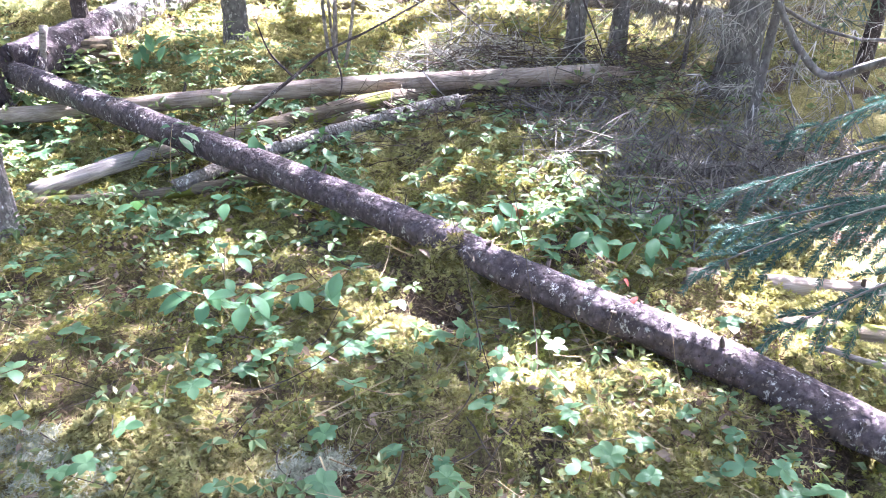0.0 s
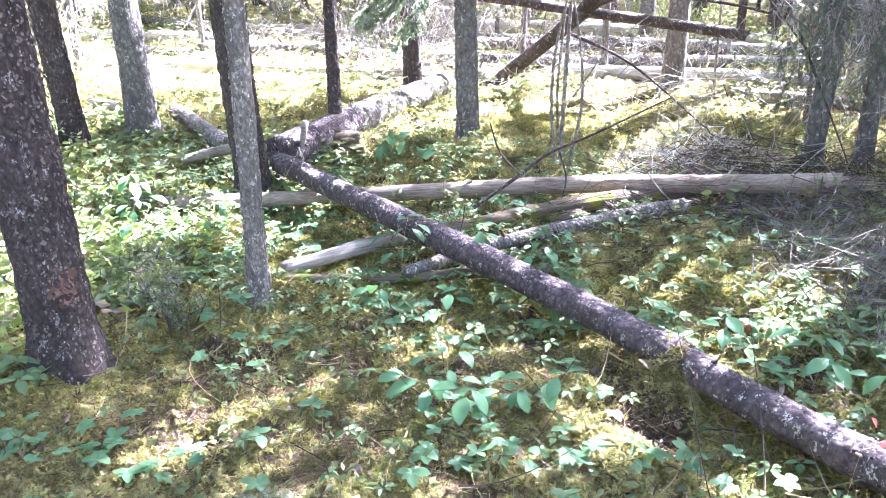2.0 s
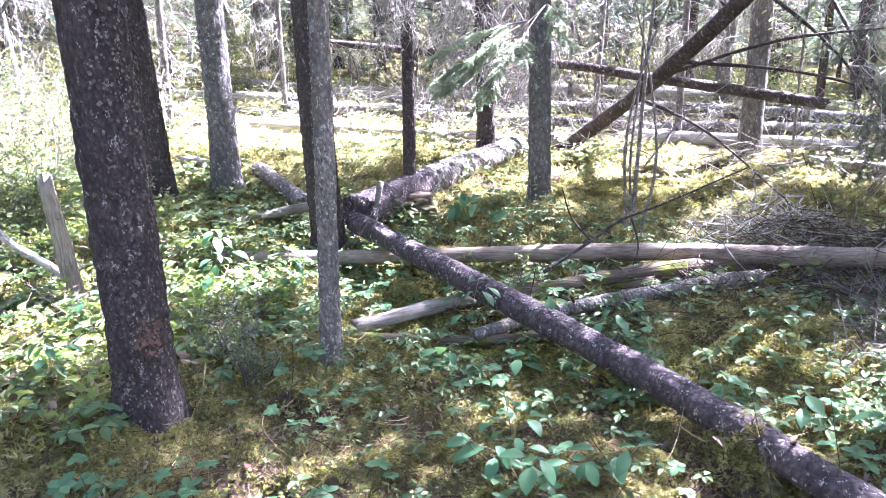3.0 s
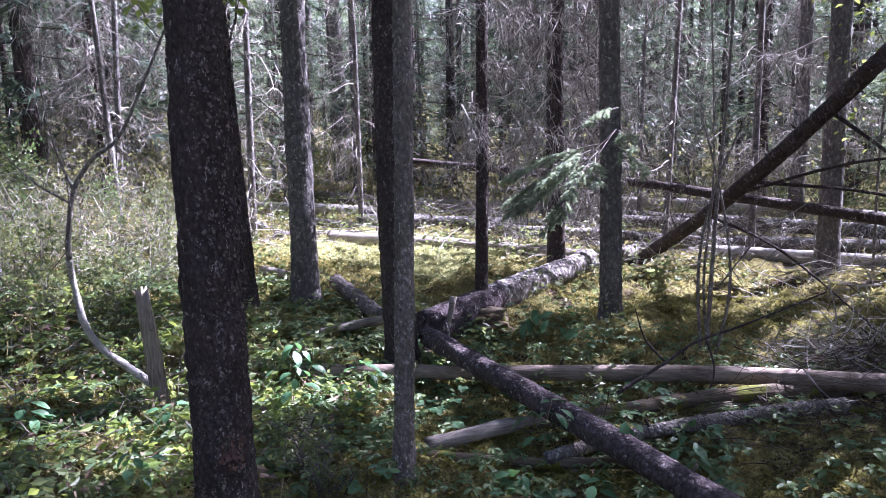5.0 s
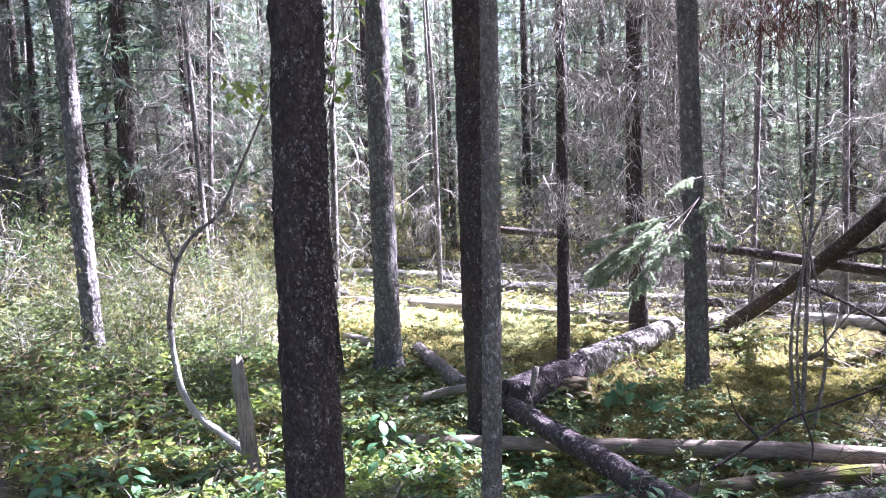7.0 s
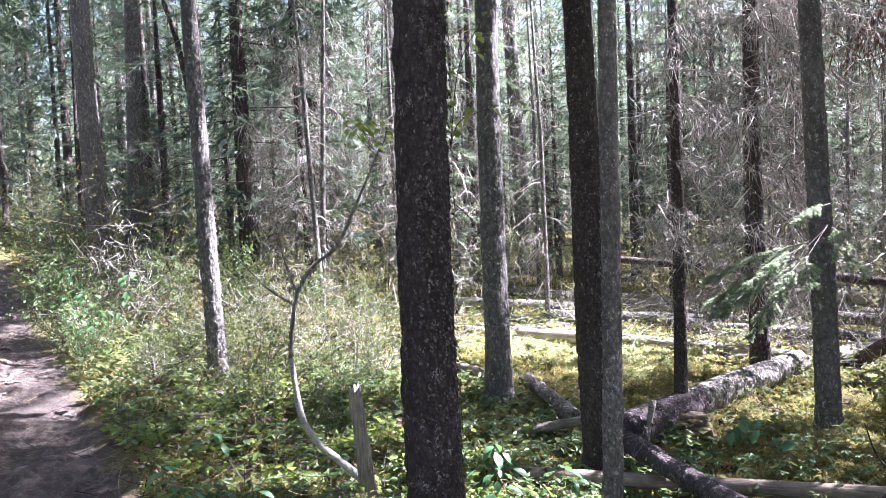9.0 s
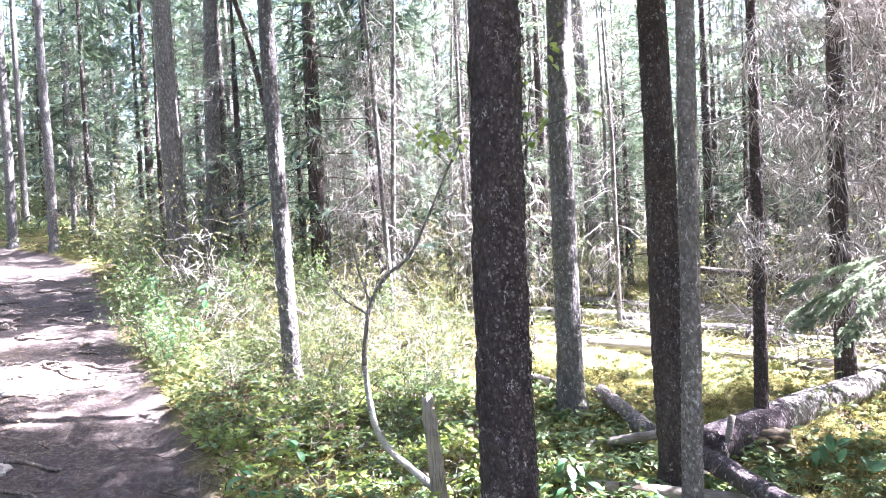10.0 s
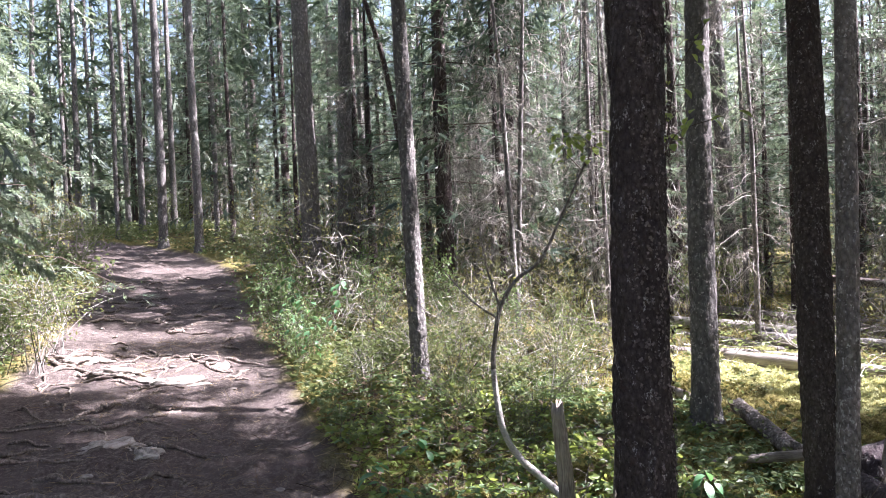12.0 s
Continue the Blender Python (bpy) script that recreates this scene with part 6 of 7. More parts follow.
# the boughs of a spruce that stands outside the first view
tree("spruce_tree", "spruce whose low boughs hang over the logs", 2.05, 1.75, 0.16, 12, (0.0, 0.0), "bark_dark", 35, 1.5, 0.4)
for k, (x, y, z, yaw, pitch, L) in enumerate(((1.30, 1.46, 0.70, 166, 12, 0.72), (1.25, 1.35, 0.62, 172, 16, 0.55), (1.45, 1.66, 0.62, 163, 6, 0.72), (1.5, 1.95, 0.66, 165, 12, 0.7), (1.75, 2.3, 0.72, 165, 14, 0.65))):
    spruce_bough((x, y, z), yaw, pitch, L, 500 + k, "blue-green drooping spruce bough with dense needles")
for k, (x, y, z, yaw, pitch, L) in enumerate(((0.86, 4.6, 1.75, 205, 30, 0.8), (0.84, 4.5, 1.5, 230, 36, 0.75), (0.95, 4.5, 1.3, 200, 34, 0.7), (0.85, 4.45, 1.15, 245, 40, 0.6), (1.1, 4.5, 1.6, 250, 36, 0.7), (0.84, 4.7, 2.0, 190, 26, 0.9), (1.1, 4.5, 1.1, 225, 44, 0.55), (0.8, 4.6, 0.95, 195, 44, 0.5))):
    spruce_bough((x, y, z), yaw, pitch, L, 560 + k, "dark drooping spruce bough over the brush pile", "needle", size=0.022, twig_gap=0.05, per=46, broad=0.16, hang=1.3, droop=0.35)
stems("dead_branch", "thin bare branch carrying pale spruce boughs", "branch", [(((-1.31, 5.02, 1.42), (-1.28, 4.8, 1.4), (-1.3, 4.46, 1.26)), 0.006, 0.003), (((-1.28, 4.8, 1.4), (-1.36, 4.6, 1.28), (-1.5, 4.4, 1.06)), 0.005, 0.002)], "bark_dark", (-1.31, 5.02, 1.36))
# boughs that catch the sun: their pale needle colour carries that light
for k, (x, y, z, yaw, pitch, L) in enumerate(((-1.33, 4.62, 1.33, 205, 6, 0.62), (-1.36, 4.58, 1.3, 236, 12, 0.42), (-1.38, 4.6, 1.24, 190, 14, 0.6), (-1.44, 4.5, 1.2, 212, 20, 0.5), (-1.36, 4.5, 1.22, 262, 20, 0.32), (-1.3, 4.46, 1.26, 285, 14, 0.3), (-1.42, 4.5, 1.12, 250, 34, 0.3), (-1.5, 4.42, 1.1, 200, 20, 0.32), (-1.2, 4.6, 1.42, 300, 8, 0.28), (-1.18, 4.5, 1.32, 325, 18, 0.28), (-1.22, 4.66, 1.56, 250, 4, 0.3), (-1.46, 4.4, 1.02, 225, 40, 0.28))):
    spruce_bough((x, y, z), yaw, pitch, L, 520 + k, "pale green spruce bough before the trunks, coloured as sunlit", "needle_lit_pale", size=0.026, twig_gap=0.04, per=84, broad=0.22, width=0.42, hang=0.3)

# a spruce across the path, sunlight put into the colour of its boughs
tree("spruce_tree", "spruce across the path with pale boughs coloured as sunlit", -7.3, -0.45, 0.13, 9, (0.0, 0.0), "bark_far", 36, 1.2, 0.5)
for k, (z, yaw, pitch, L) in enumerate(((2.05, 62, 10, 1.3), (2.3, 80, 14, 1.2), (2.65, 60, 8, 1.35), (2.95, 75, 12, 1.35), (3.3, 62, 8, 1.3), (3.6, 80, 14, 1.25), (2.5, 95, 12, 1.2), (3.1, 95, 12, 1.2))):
    spruce_bough((-7.28, -0.4, z), yaw, pitch, L, 540 + k, "pale spruce bough across the path, coloured as sunlit", "needle_lit_pale", size=0.042, twig_gap=0.055, per=40, broad=0.24, droop=0.3, width=0.34)


def young_spruce_meshes(h, seed, bare=0.15, boughs=42):
    """Trunk, green boughs and dead twigs of a small spruce."""
    rng = np.random.default_rng(seed)
    leaf, wood = Heap(), Heap()
    for i in range(boughs):
        u = bare + (1 - bare) * (i + rng.random()) / boughs
        z, a = u * h, i * 2.4 + rng.normal() * 0.3
        L = (0.16 + 0.26 * h * (1 - u) ** 0.8) * rng.uniform(0.6, 1.1)
        d = np.array([math.cos(a), math.sin(a), 0])
        s = np.array([-d[1], d[0], 0])
        put_tube(wood, [(0, 0, z), d * L * 0.55 + np.array([0, 0, z - 0.06 * L]), d * L + np.array([0, 0, z - 0.3 * L])], [0.006, 0.004, 0.001], 4, caps=False)
        m = int(11 + 25 * L)
        k = rng.random(m) ** 0.75
        side = rng.normal(size=m) * 0.26 * L * (1.15 - k)
        c = d * (k * L)[:, None] + s * side[:, None] + np.array([0, 0, 1.0]) * (z - 0.3 * L * k ** 1.7 - 0.35 * np.abs(side))[:, None]
        way = d * 0.8 + s * np.sign(side)[:, None] * 0.9 + rng.normal(size=(m, 3)) * 0.45 - np.array([0, 0, 0.25])
        v, f = sprays(c, way, rng.uniform(0.08, 0.18, m), rng.uniform(0.01, 0.018, m), rng)
        leaf.put(v, f)
    tr = tube([(0, 0, -0.1), (0.01, 0, h * 0.4), (0, 0.01, h)], [0.011 * h + 0.012, 0.008 * h + 0.006, 0.003], 9, 0.08, 6, seed, False)
    return raw("trunk", tr[0], tr[1], M["bark_dark"], False), wood.mesh("twigs", M["twig_dark"]), leaf


SPRUCES = []
# two of the five get the lit needle colour instead of more sun
for k, (h, needle) in enumerate(((2.6, "needle"), (3.6, "needle"), (4.6, "needle_lit"), (3.0, "needle_lit"), (5.5, "needle"))):
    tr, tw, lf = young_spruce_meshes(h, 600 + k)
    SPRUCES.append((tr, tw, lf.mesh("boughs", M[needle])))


def young_spruce(x, y, k, s, label="young spruce with feathery green boughs"):
    ob = thing("young_spruce", at(x, y, -0.03), label, "tree", "young spruces")
    ob.rotation_euler, ob.scale = (0, 0, radians(137 * (x * 7 + y * 3))), (s, s, s)
    for name, me in zip(("trunk", "twig_work", "foliage"), SPRUCES[k]):
        ch = part(name, me, ob)
        if name != "trunk":
            tagged(ch, kind="stuff")
    return ob


def plant_spruces():
    rng = np.random.default_rng(88)
    done = []
    for x, y, k, s in ((-9.2, 0.3, 2, 1.35), (-10.6, 0.2, 4, 1.1), (-8.2, -0.6, 2, 1.2), (-6.3, 7.2, 3, 1.0), (-7.6, 7.9, 3, 1.1), (-8.9, 7.4, 2, 1.0), (2.6, 4.6, 1, 1.0), (2.4, 6.2, 4, 0.9), (-12.2, 6.6, 4, 1.2), (-12.6, 5.6, 2, 1.0), (-13.8, 7.4, 4, 1.2), (-10.8, 7.2, 2, 1.1)):
        done.append((x, y))
        young_spruce(x, y, k, s)
    for x, y, k in ((-26.5, 8.4, 2), (-30, 8.2, 2), (-31, 10.2, 2), (-25.5, 8.9, 2), (-27.5, 10.2, 2), (-32, 9.0, 2), (-24.6, 8.4, 2), (-28.2, 8.6, 2), (-29.5, 11, 2), (-33, 11, 2), (-24, 7.5, 2), (-26, 9.5, 2), (-25, 6.0, 1), (-27, 7.8, 2), (-23, 9.2, 2), (-29, 9.0, 2), (-28, 6.2, 2)):
        done.append((x, y))
        young_spruce(x, y, k, 2.0)
    while len(done) < 170:
        yaw, d = radians(rng.uniform(-30, 82)), rng.uniform(10.5, 20.5)
        x, y = -math.sin(yaw) * d, math.cos(yaw) * d
        if path_off(x, y) < 0.7 or sun_lane(x, y) or min(math.hypot(x - a, y - b) for a, b in done) < 0.95:
            continue
        if 58 < math.degrees(yaw) < 76 and d < 24 and y < 5.2 - 0.3 * (x + 10):
            continue
        done.append((x, y))
        young_spruce(x, y, int(rng.choice([0, 1, 2, 2, 3, 4, 4])), rng.uniform(0.9, 1.65))


plant_spruces()

# ---- shrubs ----
def shrub_meshes(h, seed, stems_n=7, leaves=420, size=0.035, spread_out=0.45):
    rng = np.random.default_rng(seed)
    a, r = rng.random(stems_n) * 6.283, rng.random(stems_n) * spread_out
    way = np.stack([np.cos(a) * r, np.sin(a) * r, np.ones(stems_n)], -1)
    L = h * rng.uniform(0.6, 1.1, stems_n)
    v, f = ribbons(np.zeros((stems_n, 3)) + rng.normal(size=(stems_n, 3)) * np.array([0.05, 0.05, 0]), way, L, 0.004 + 0.003 * rng.random(stems_n), rng.uniform(0.0, 0.4, stems_n), 5, 0.3, rng)
    wood = Heap()
    wood.put(v, f)
    m = stems_n * 12
    k = rng.integers(stems_n, size=m)
    t = rng.uniform(0.25, 1.0, m)
    w = way / np.linalg.norm(way, axis=1)[:, None]
    p = w[k] * (t * L[k])[:, None]
    w2 = w[k] * 0.6 + rng.normal(size=(m, 3)) * np.array([0.8, 0.8, 0.35])
    L2 = h * rng.uniform(0.12, 0.35, m)
    v, f = ribbons(p, w2, L2, np.full(m, 0.0026), np.full(m, 0.1), 2, 0.25, rng, 2)
    wood.put(v, f)
    k = rng.integers(m, size=leaves)
    c = p[k] + w2[k] / np.linalg.norm(w2[k], axis=1)[:, None] * (L2[k] * rng.random(leaves))[:, None] + rng.normal(size=(leaves, 3)) * 0.02
    s = size * rng.uniform(0.6, 1.3, leaves)
    return wood, blades(c, rng.normal(size=(leaves, 3)) + np.array([0, 0, -0.2]), s, s * 0.55, rng, 0.2)


SHRUBS = []
for k, (h, lv, size, wood_mat, leaf_mat) in enumerate(((0.8, 700, 0.04, "twig_brush", "leaf_scrub"), (1.1, 760, 0.036, "twig_grey", "leaf_scrub"), (1.4, 620, 0.04, "twig_grey", "leaf_yellow"), (0.55, 520, 0.034, "twig_brush", "leaf_scrub"), (1.6, 560, 0.036, "twig_brush", "leaf_yellow"), (1.0, 420, 0.034, "twig_grey", "leaf_scrub"), (0.3, 260, 0.026, "twig_brush", "leaf_scrub"), (1.2, 620, 0.055, "twig_brush", "leaf_cover"))):
    wd, (v, f) = shrub_meshes(h, 700 + k, 7 + k, lv, size, 0.9 if k == 6 else (0.9, 1.1, 0.9, 0.9, 1.2, 1.3, 0.9, 0.9)[k])
    SHRUBS.append((wd.mesh("stems", M[wood_mat]), raw("leaves", v, f, M[leaf_mat])))


def shrub(x, y, k, s):
    ob = thing("leafy_shrub", at(x, y, -0.02), ("low dense shrub with small green leaves", "grey-stemmed shrub with pale green leaves", "tall shrub with yellowing leaves", "knee-high shrub with green leaves", "thin straggling shrub with a few yellow leaves", "bare twiggy shrub with few leaves", "low twiggy plant with small leaves beside the trunk", "waist-high shrub with broad sunlit green leaves")[k], "shrub", "shrubs")
    ob.rotation_euler, ob.scale = (0, 0, radians(137 * (x * 5 + y * 9))), (s, s, s)
    tagged(part("stem_work", SHRUBS[k][0], ob), kind="stuff")
    tagged(part("foliage", SHRUBS[k][1], ob), kind="stuff")


def plant_shrubs():
    rng = np.random.default_rng(99)
    done = []
    for x, y, k, s in ((-7.45, 2.98, 7, 1.0), (-7.85, 3.2, 7, 1.2), (-7.1, 2.9, 7, 0.8), (-6.8, 2.8, 7, 0.6), (-8.4, 3.3, 7, 1.2), (-8.1, 0.75, 2, 1.0), (-8.9, 1.0, 1, 1.1), (-10.0, 1.25, 0, 1.3), (-7.6, 4.2, 7, 1.0), (-8.4, 4.5, 7, 1.1), (-7.0, 4.7, 7, 0.9), (-9.2, 4.9, 7, 1.2), (-6.5, 4.2, 7, 0.8), (-8.9, 5.5, 7, 1.2), (-7.8, 5.3, 7, 1.1), (-6.2, 5.0, 7, 0.9), (-11.2, 4.7, 7, 1.1), (-2.0, 2.35, 6, 1.0), (-1.8, 2.2, 6, 0.8), (-2.2, 2.6, 6, 0.9), (-6.2, 3.4, 0, 1.0), (-7.2, 3.25, 0, 1.1), (-7.9, 3.5, 1, 1.0), (-8.5, 3.7, 2, 0.9), (-9.2, 3.9, 0, 1.1), (-7.0, 3.9, 4, 1.0), (-9.6, 4.3, 4, 1.2), (-6.0, 4.4, 1, 1.0),
                       (-5.6, 3.65, 4, 0.9), (-4.5, 3.0, 3, 0.8), (-4.1, 3.3, 5, 0.8), (-3.9, 3.0, 3, 0.9), (-4.6, 4.2, 4, 0.9), (-5.4, 4.8, 1, 1.1), (-5.9, 5.4, 2, 1.1), (-4.9, 5.2, 5, 1.1), (-6.8, 5.1, 2, 1.2), (-5.3, 2.6, 5, 0.8), (-5.8, 2.9, 3, 1.0),
                       (-8.2, 0.3, 1, 1.0), (-9.3, 0.7, 0, 1.1), (-10.3, 0.6, 2, 0.9), (-11.5, 1.1, 1, 1.2), (-13.0, 1.6, 0, 1.3), (-9.8, -0.2, 1, 1.3), (-12.0, 0.3, 2, 1.3), (-15.0, 2.3, 1, 1.3), (-16.5, 2.2, 2, 1.5), (-18.0, 3.2, 1, 1.3), (-14.0, 0.8, 0, 1.5),
                       (-12.2, 5.0, 0, 1.2), (-14.0, 5.7, 1, 1.2), (-16.0, 6.4, 2, 1.1), (-21.5, 6.0, 1, 1.5), (-23.0, 7.5, 2, 1.5), (-22.5, 6.8, 0, 1.5), (-19.5, 7.8, 2, 1.3)):
        done.append((x, y))
        shrub(x, y, k, s * (0.7 if -9.3 < x < -3.5 and 2.5 < y < 5.6 else 1.0))
    edge = np.random.default_rng(41)
    for k in range(20):
        # the crowded far edge of the path
        x = edge.uniform(-14.5, -7.4)
        shrub(x, -2.3 - 0.356 * x - edge.uniform(0.05, 1.2), (1, 5, 0, 1, 7)[k % 5], edge.uniform(0.7, 1.15))
    for k in range(10):
        # thin shrubs between the bent sapling and the grey pines
        x = edge.uniform(-7.6, -3.9)
        shrub(x, 1.25 - 0.33 * x + edge.uniform(0.2, 1.7), (5, 1, 0, 5, 4, 3)[k % 6], edge.uniform(0.55, 0.85))
    while len(done) < 150:
        yaw, d = radians(rng.uniform(-30, 85)), rng.uniform(6.6, 17)
        x, y = -math.sin(yaw) * d, math.cos(yaw) * d
        if path_off(x, y) < 0.4 or (x + 2.3) ** 2 + (y - 6.6) ** 2 < 3.5 or x > -3.5 and d < 8.5:
            continue
        done.append((x, y))
        shrub(x, y, int(rng.integers(6)), rng.uniform(0.7, 1.3))


plant_shrubs()

# broad yellow-green leaves high on thin stems
for k, line in enumerate((((-3.2, 2.9, 1.98), (-3.1, 2.85, 2.08), (-2.98, 2.6, 2.12)), ((-3.22, 2.9, 1.95), (-3.3, 2.8, 2.1), (-3.3, 2.7, 2.2)), ((-2.2, 2.3, 1.9), (-2.0, 2.12, 1.97), (-1.8, 2.1, 2.0)), ((-2.2, 2.3, 1.9), (-2.06, 2.2, 2.2), (-1.84, 2.1, 2.36)), ((-2.9, 2.5, 2.0), (-2.75, 2.3, 2.06), (-2.6, 2.2, 2.0)))):
    leafy("leafy_twig", "thin twig with broad yellow-green leaves", "branch", line, 17, LIGHT, 0.003, 40 + k, 0.1, "leafy twigs", 0.14, "twig_dark")
stems("maple_sapling", "thin upright sapling hidden behind the thick trunk", "sapling", [(((-2.62, 2.36, 0.02), (-2.55, 2.36, 0.8), (-2.4, 2.34, 1.5), (-2.2, 2.3, 1.92)), 0.008, 0.004)], "bark_grey", (-2.62, 2.36, 0.02))

for k, (x, y, z) in enumerate(((0.1, 6.75, 2.35), (0.3, 6.9, 1.9), (0.15, 6.7, 1.45), (0.45, 6.6, 2.2), (0.75, 6.8, 2.5), (0.8, 6.9, 2.0), (0.6, 6.7, 2.7))):
    leafy("leafy_twig", "thin twig with broad yellow-green leaves", "branch", ((0.4, 7.0, z - 0.4), (x + 0.1, y, z - 0.1), (x - 0.2, y - 0.2, z)), 34, LIGHT, 0.004, 60 + k, 0.1, "leafy twigs", 0.4, "twig_dark")
stems("aspen_sapling", "thin upright aspen sapling with yellow-green leaves", "sapling", [(((0.4, 7.02, 0.0), (0.38, 7.0, 1.2), (0.42, 7.0, 2.6)), 0.014, 0.006)], "bark_grey", (0.4, 7.02, 0.0))
stems("leaning_pole", "dark dead pole leaning between the grey pines", "snag", [(((-9.35, 6.1, 0.5), (-9.28, 5.53, 3.72), (-9.19, 5.11, 4.91)), 0.05, 0.03)], "bark_dark", (-9.35, 6.1, 0.5))

# ---- roots across the path ----
def roots():
    rng = np.random.default_rng(17)
    fixed = (((-5.95, 0.15), (-5.72, 0.38), (-5.5, 0.5), (-5.42, 0.7)), ((-5.35, 0.3), (-5.24, 0.43), (-5.1, 0.5), (-5.0, 0.8)), ((-8.6, 0.9), (-8.0, 1.1), (-7.5, 1.2), (-7.1, 1.6)), ((-7.6, 1.0), (-7.2, 1.45), (-7.0, 1.5)), ((-5.2, 0.0), (-4.9, 0.4), (-4.75, 0.75)), ((-5.6, -0.1), (-5.7, 0.35), (-5.5, 0.6)), ((-7.9, 1.0), (-7.5, 1.4), (-7.0, 1.9)), ((-7.7, 1.8), (-7.3, 1.6), (-6.8, 1.3)))
    lines = [np.array(f) for f in fixed]
    for k in range(120):
        x = -6.2 - 8 * rng.random() ** 1.2 if k > 14 else -3.8 - 2.6 * rng.random()
        y = -0.95 - 0.338 * x + rng.uniform(-0.95, 0.95)
        a = rng.normal() * 0.8 + 1.25
        L = rng.uniform(0.15, 0.8)
        d = np.array([math.cos(a), math.sin(a)]) * L * 0.5
        p = np.array([x, y])
        lines.append(np.array([p - d, p - d * 0.4 + rng.normal(size=2) * 0.07 * L, p + d * 0.3 + rng.normal(size=2) * 0.09 * L, p + d]))
    for k, l in enumerate(lines):
        q = bend(np.concatenate([l, np.zeros((len(l), 1))], 1), 18)
        t = np.linspace(0, 1, 18)
        q[:, :2] += 0.03 * np.stack([value_noise(t * 6, t * 0 + k, 3), value_noise(t * 6, t * 0 + k, 4)], -1)
        r = rng.uniform(0.008, 0.024) * (1.1 - 0.5 * t)
        q[:, 2] = land(q[:, 0], q[:, 1]) + r * 0.5 - 0.03 * (2 * t - 1) ** 6 + 0.008 * value_noise(t * 5, t * 0 + k, 5)
        h = Heap()
        base = q[0].copy()
        put_tube(h, q - base, r, 8, 0.12, 15, k)
        solo("tree_root", h.mesh("tree_root", M["root"], False), "worn bare root crossing the dirt path", "root", "path roots", place=base)


roots()


def stones():
    rng = np.random.default_rng(18)
    for k in range(16):
        x = -3.8 - 7 * rng.random()
        y = -0.95 - 0.338 * x + rng.uniform(-1.0, 1.0)
        s = rng.uniform(0.02, 0.05)
        bm = bmesh.new()
        bmesh.ops.create_icosphere(bm, subdivisions=2, radius=1)
        for vert in bm.verts:
            vert.co = vert.co * (1 + 0.25 * noise.noise(vert.co * 1.3 + Vector((k, 0, 0)))) * s
            vert.co.z *= 0.35
        me = bpy.data.meshes.new("stone")
        bm.to_mesh(me)
        bm.free()
        me.materials.append(M["stone"])
        solo("stone", me, "small grey stone half sunk in path dirt", "stone", "path stones", place=at(x, y, s * 0.1))


def lit_dirt_mounds():
    """Pale flat mounds added where sun strikes the path dirt, its glare put into their colour."""
    rng = np.random.default_rng(28)
    for k, (x, y, a, b, turn) in enumerate(((-7.55, 1.33, 0.2, 0.13, 30), (-7.0, 1.68, 0.24, 0.14, 60), (-7.3, 1.48, 0.12, 0.09, 10), (-8.4, 1.2, 0.2, 0.12, 40), (-5.6, 0.82, 0.17, 0.11, 50), (-5.35, 0.98, 0.09, 0.07, 20), (-7.4, 2.2, 0.1, 0.07, 80))):
        bm = bmesh.new()
        bmesh.ops.create_icosphere(bm, subdivisions=4, radius=1)
        for vert in bm.verts:
            p = vert.co.copy()
            q = p * (1 + 0.45 * noise.noise(p * 1.6 + Vector((k * 3, 0, 0))) + 0.22 * noise.noise(p * 4.5 + Vector((0, k, 0))))
            vert.co = Vector((q.x * a * 1.2, q.y * b * 1.2, q.z * 0.05 + 0.014 * noise.noise(p * 3.1)))
        me = bpy.data.meshes.new("path_rock")
        bm.to_mesh(me)
        bm.free()
        me.polygons.foreach_set("use_smooth", np.full(len(me.polygons), True))
        me.materials.append(M["lit_dirt"])
        ob = solo("path_rock", me, "pale flat mound added for sunlit dirt in the path", "stone", "path rocks", place=at(x, y, -0.024))
        ob.rotation_euler = (rng.normal() * 0.06, rng.normal() * 0.06, radians(turn))


# much paler than the dirt around: sunlight on the path painted in
n = Nodes("pale path dirt painted sunlit")
M["lit_dirt"] = n.done(n.ramp(n.noise(n.coord(), 14, 8, 0.75), (0.36, (0.13, 0.105, 0.095)), (0.5, (0.36, 0.315, 0.285)), (0.68, (0.55, 0.5, 0.46))), 0.95, n.noise(n.coord(), 45, 6, 0.8), 0.012, 0.8)
lit_dirt_mounds()
n = Nodes("path stone")
M["stone"] = n.done(n.ramp(n.noise(n.coord(), 30, 6), (0.3, (0.12, 0.1, 0.09)), (0.7, (0.32, 0.29, 0.26))), 0.9, n.noise(n.coord(), 60, 5), 0.01, 0.6)
stones()

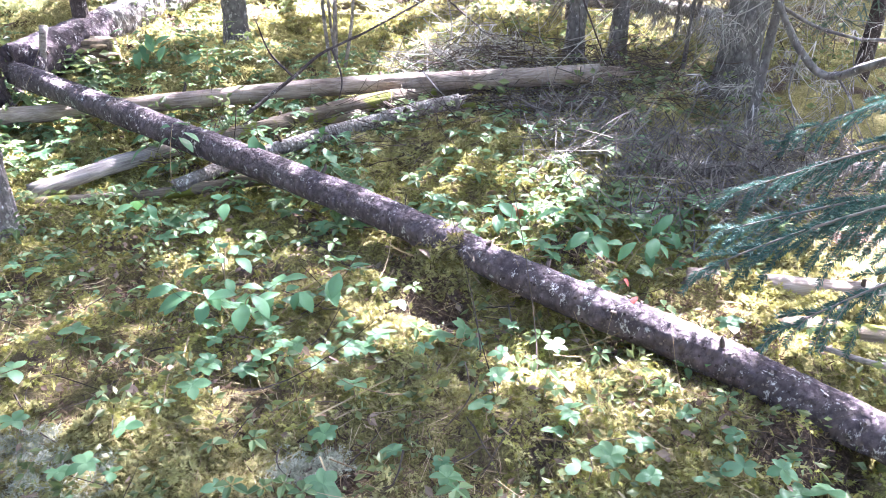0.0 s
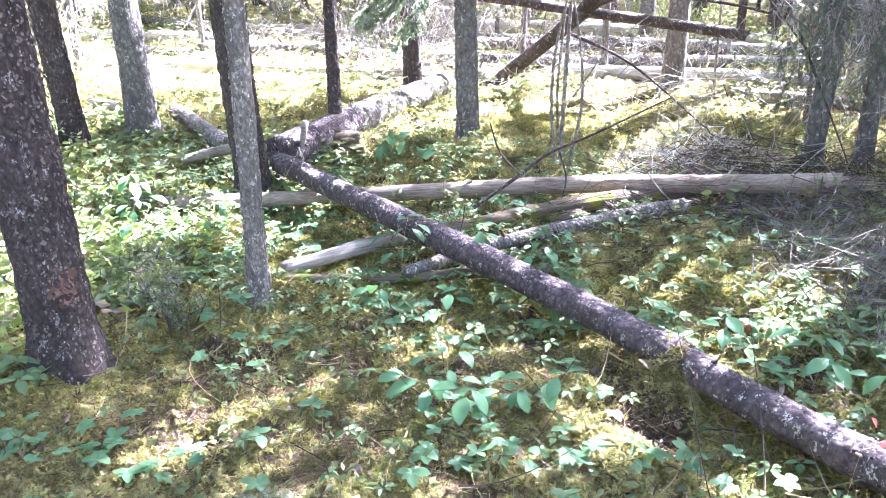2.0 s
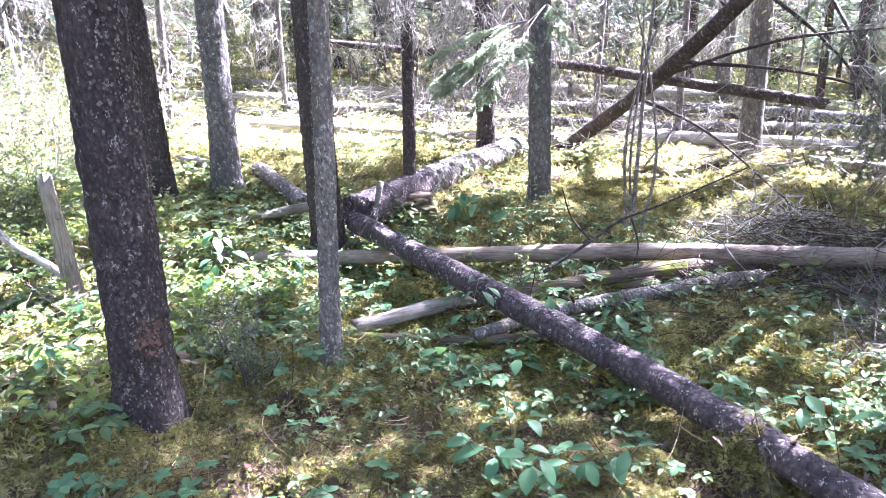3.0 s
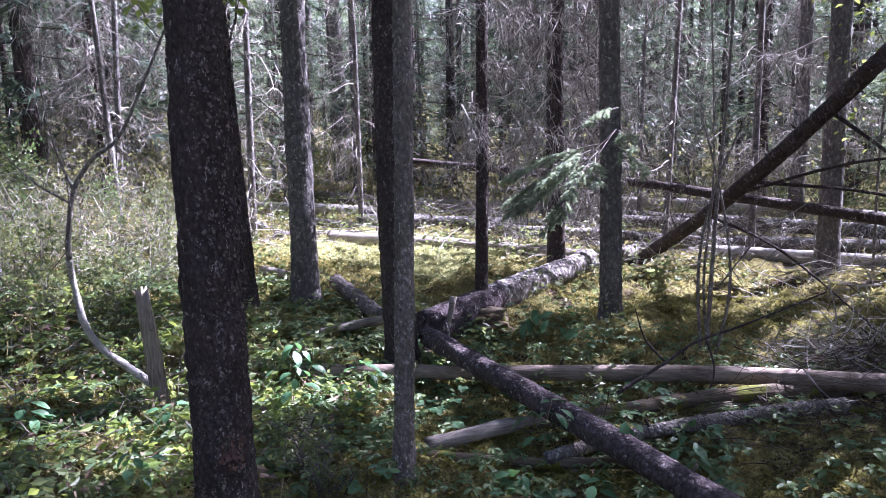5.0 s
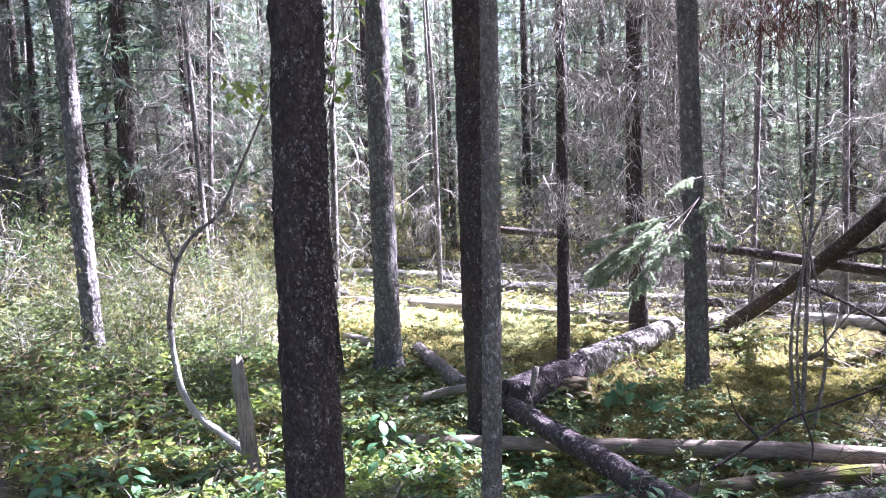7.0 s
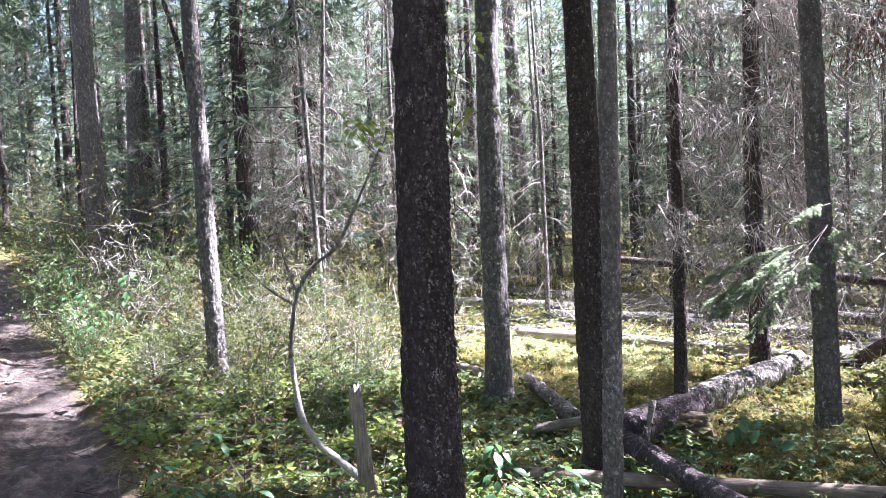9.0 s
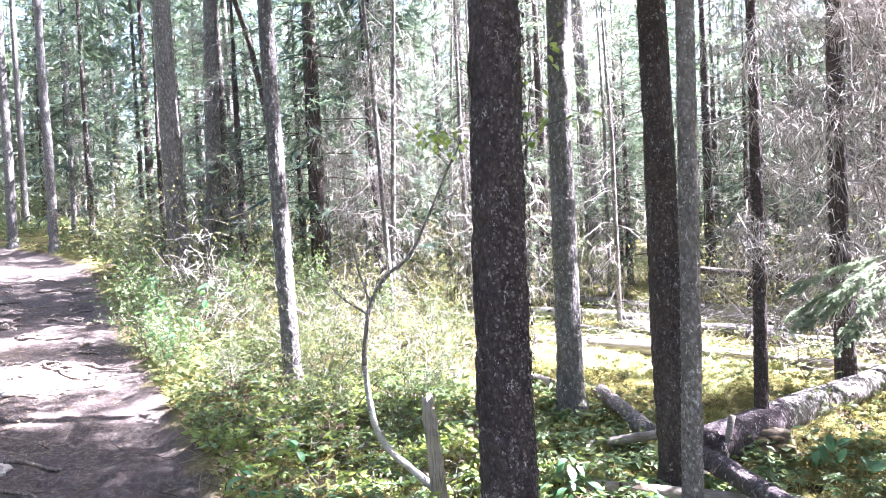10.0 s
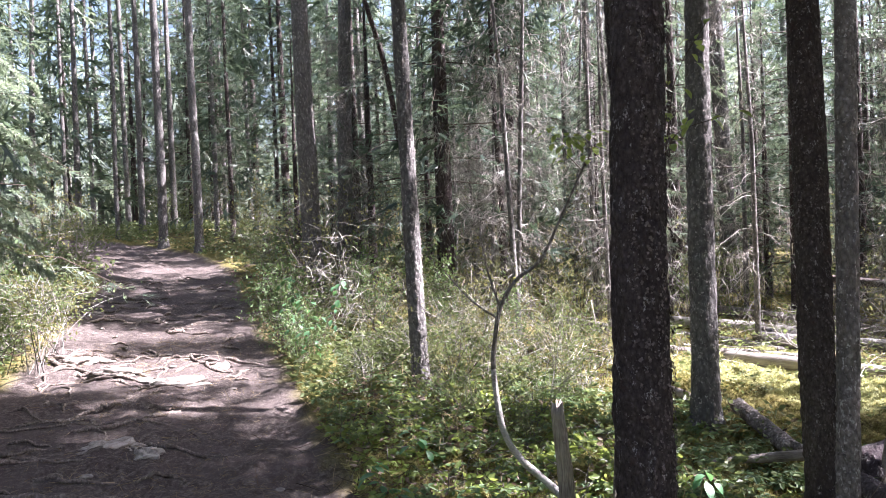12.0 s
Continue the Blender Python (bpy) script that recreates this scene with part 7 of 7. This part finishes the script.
# ---- small things on the forest floor ----
n = Nodes("brown mushroom cap")
M["cap"] = n.done(n.ramp(n.noise(n.coord(), 40, 4), (0.3, (0.13, 0.045, 0.02)), (0.7, (0.3, 0.12, 0.055))), 0.5, n.noise(n.coord(), 90, 3), 0.003, 0.4)
mushroom = thing("mushroom", at(0.33, 2.79, -0.01), "brown rounded mushroom cap among moss", "mushroom")
t = np.linspace(0, 1, 9)
prof_r, prof_z = 0.042 * np.sin(t * np.pi * 0.55) ** 0.7, 0.05 + 0.03 * np.cos(t * np.pi * 0.6)
a = np.linspace(0, 6.283, 24, endpoint=False)
cap_v = np.stack([np.cos(a)[None] * prof_r[:, None], np.sin(a)[None] * prof_r[:, None], prof_z[:, None] + 0 * a[None]], -1)
i, j = np.meshgrid(np.arange(8), np.arange(24), indexing="ij")
part("cap", raw("cap", cap_v.reshape(-1, 3), np.stack([i * 24 + j, (i + 1) * 24 + j, (i + 1) * 24 + (j + 1) % 24, i * 24 + (j + 1) % 24], -1).reshape(-1, 4), M["cap"], False), mushroom)
h = Heap()
put_tube(h, [(0, 0, -0.01), (0, 0, 0.03), (0, 0, 0.07)], [0.014, 0.012, 0.011], 10)
part("stalk", h.mesh("stalk", M["wood_pale"], False), mushroom)
RED, DRY = leaf_mesh(0.036, 0.022, 0.3, "leaf_red"), [leaf_mesh(0.055, 0.034, 0.9, "leaf_dry"), leaf_mesh(0.045, 0.03, 0.2, "leaf_dry")]
for k, (x, y, z) in enumerate(((0.575, 1.97, 0.14), (-1.41, 1.62, 0.05), (0.6, 1.9, 0.12))):
    ob = solo("red_leaf", RED, "single bright red leaf on the moss", "leaf", "red leaves", place=(x, y, max(z, float(land(x, y)) + 0.015)))
    ob.rotation_euler = (0.4, 0.9 if k == 0 else 0.1, 2.1 * k)
rng = np.random.default_rng(12)
for k in range(60):
    x, y = (rng.uniform(-1.6, 0.9), rng.uniform(1.2, 3.0)) if k > 3 else ((-0.08, 2.47), (-0.13, 2.16), (-0.06, 2.3), (-0.5, 1.85))[k]
    ob = solo("dry_leaf", DRY[k % 2], "curled pale brown dry leaf on moss", "leaf", "dry leaves", place=at(x, y, 0.012 if k > 3 else 0.05))
    ob.rotation_euler = (rng.normal() * 0.5, rng.normal() * 0.4, rng.uniform(0, 6.283))
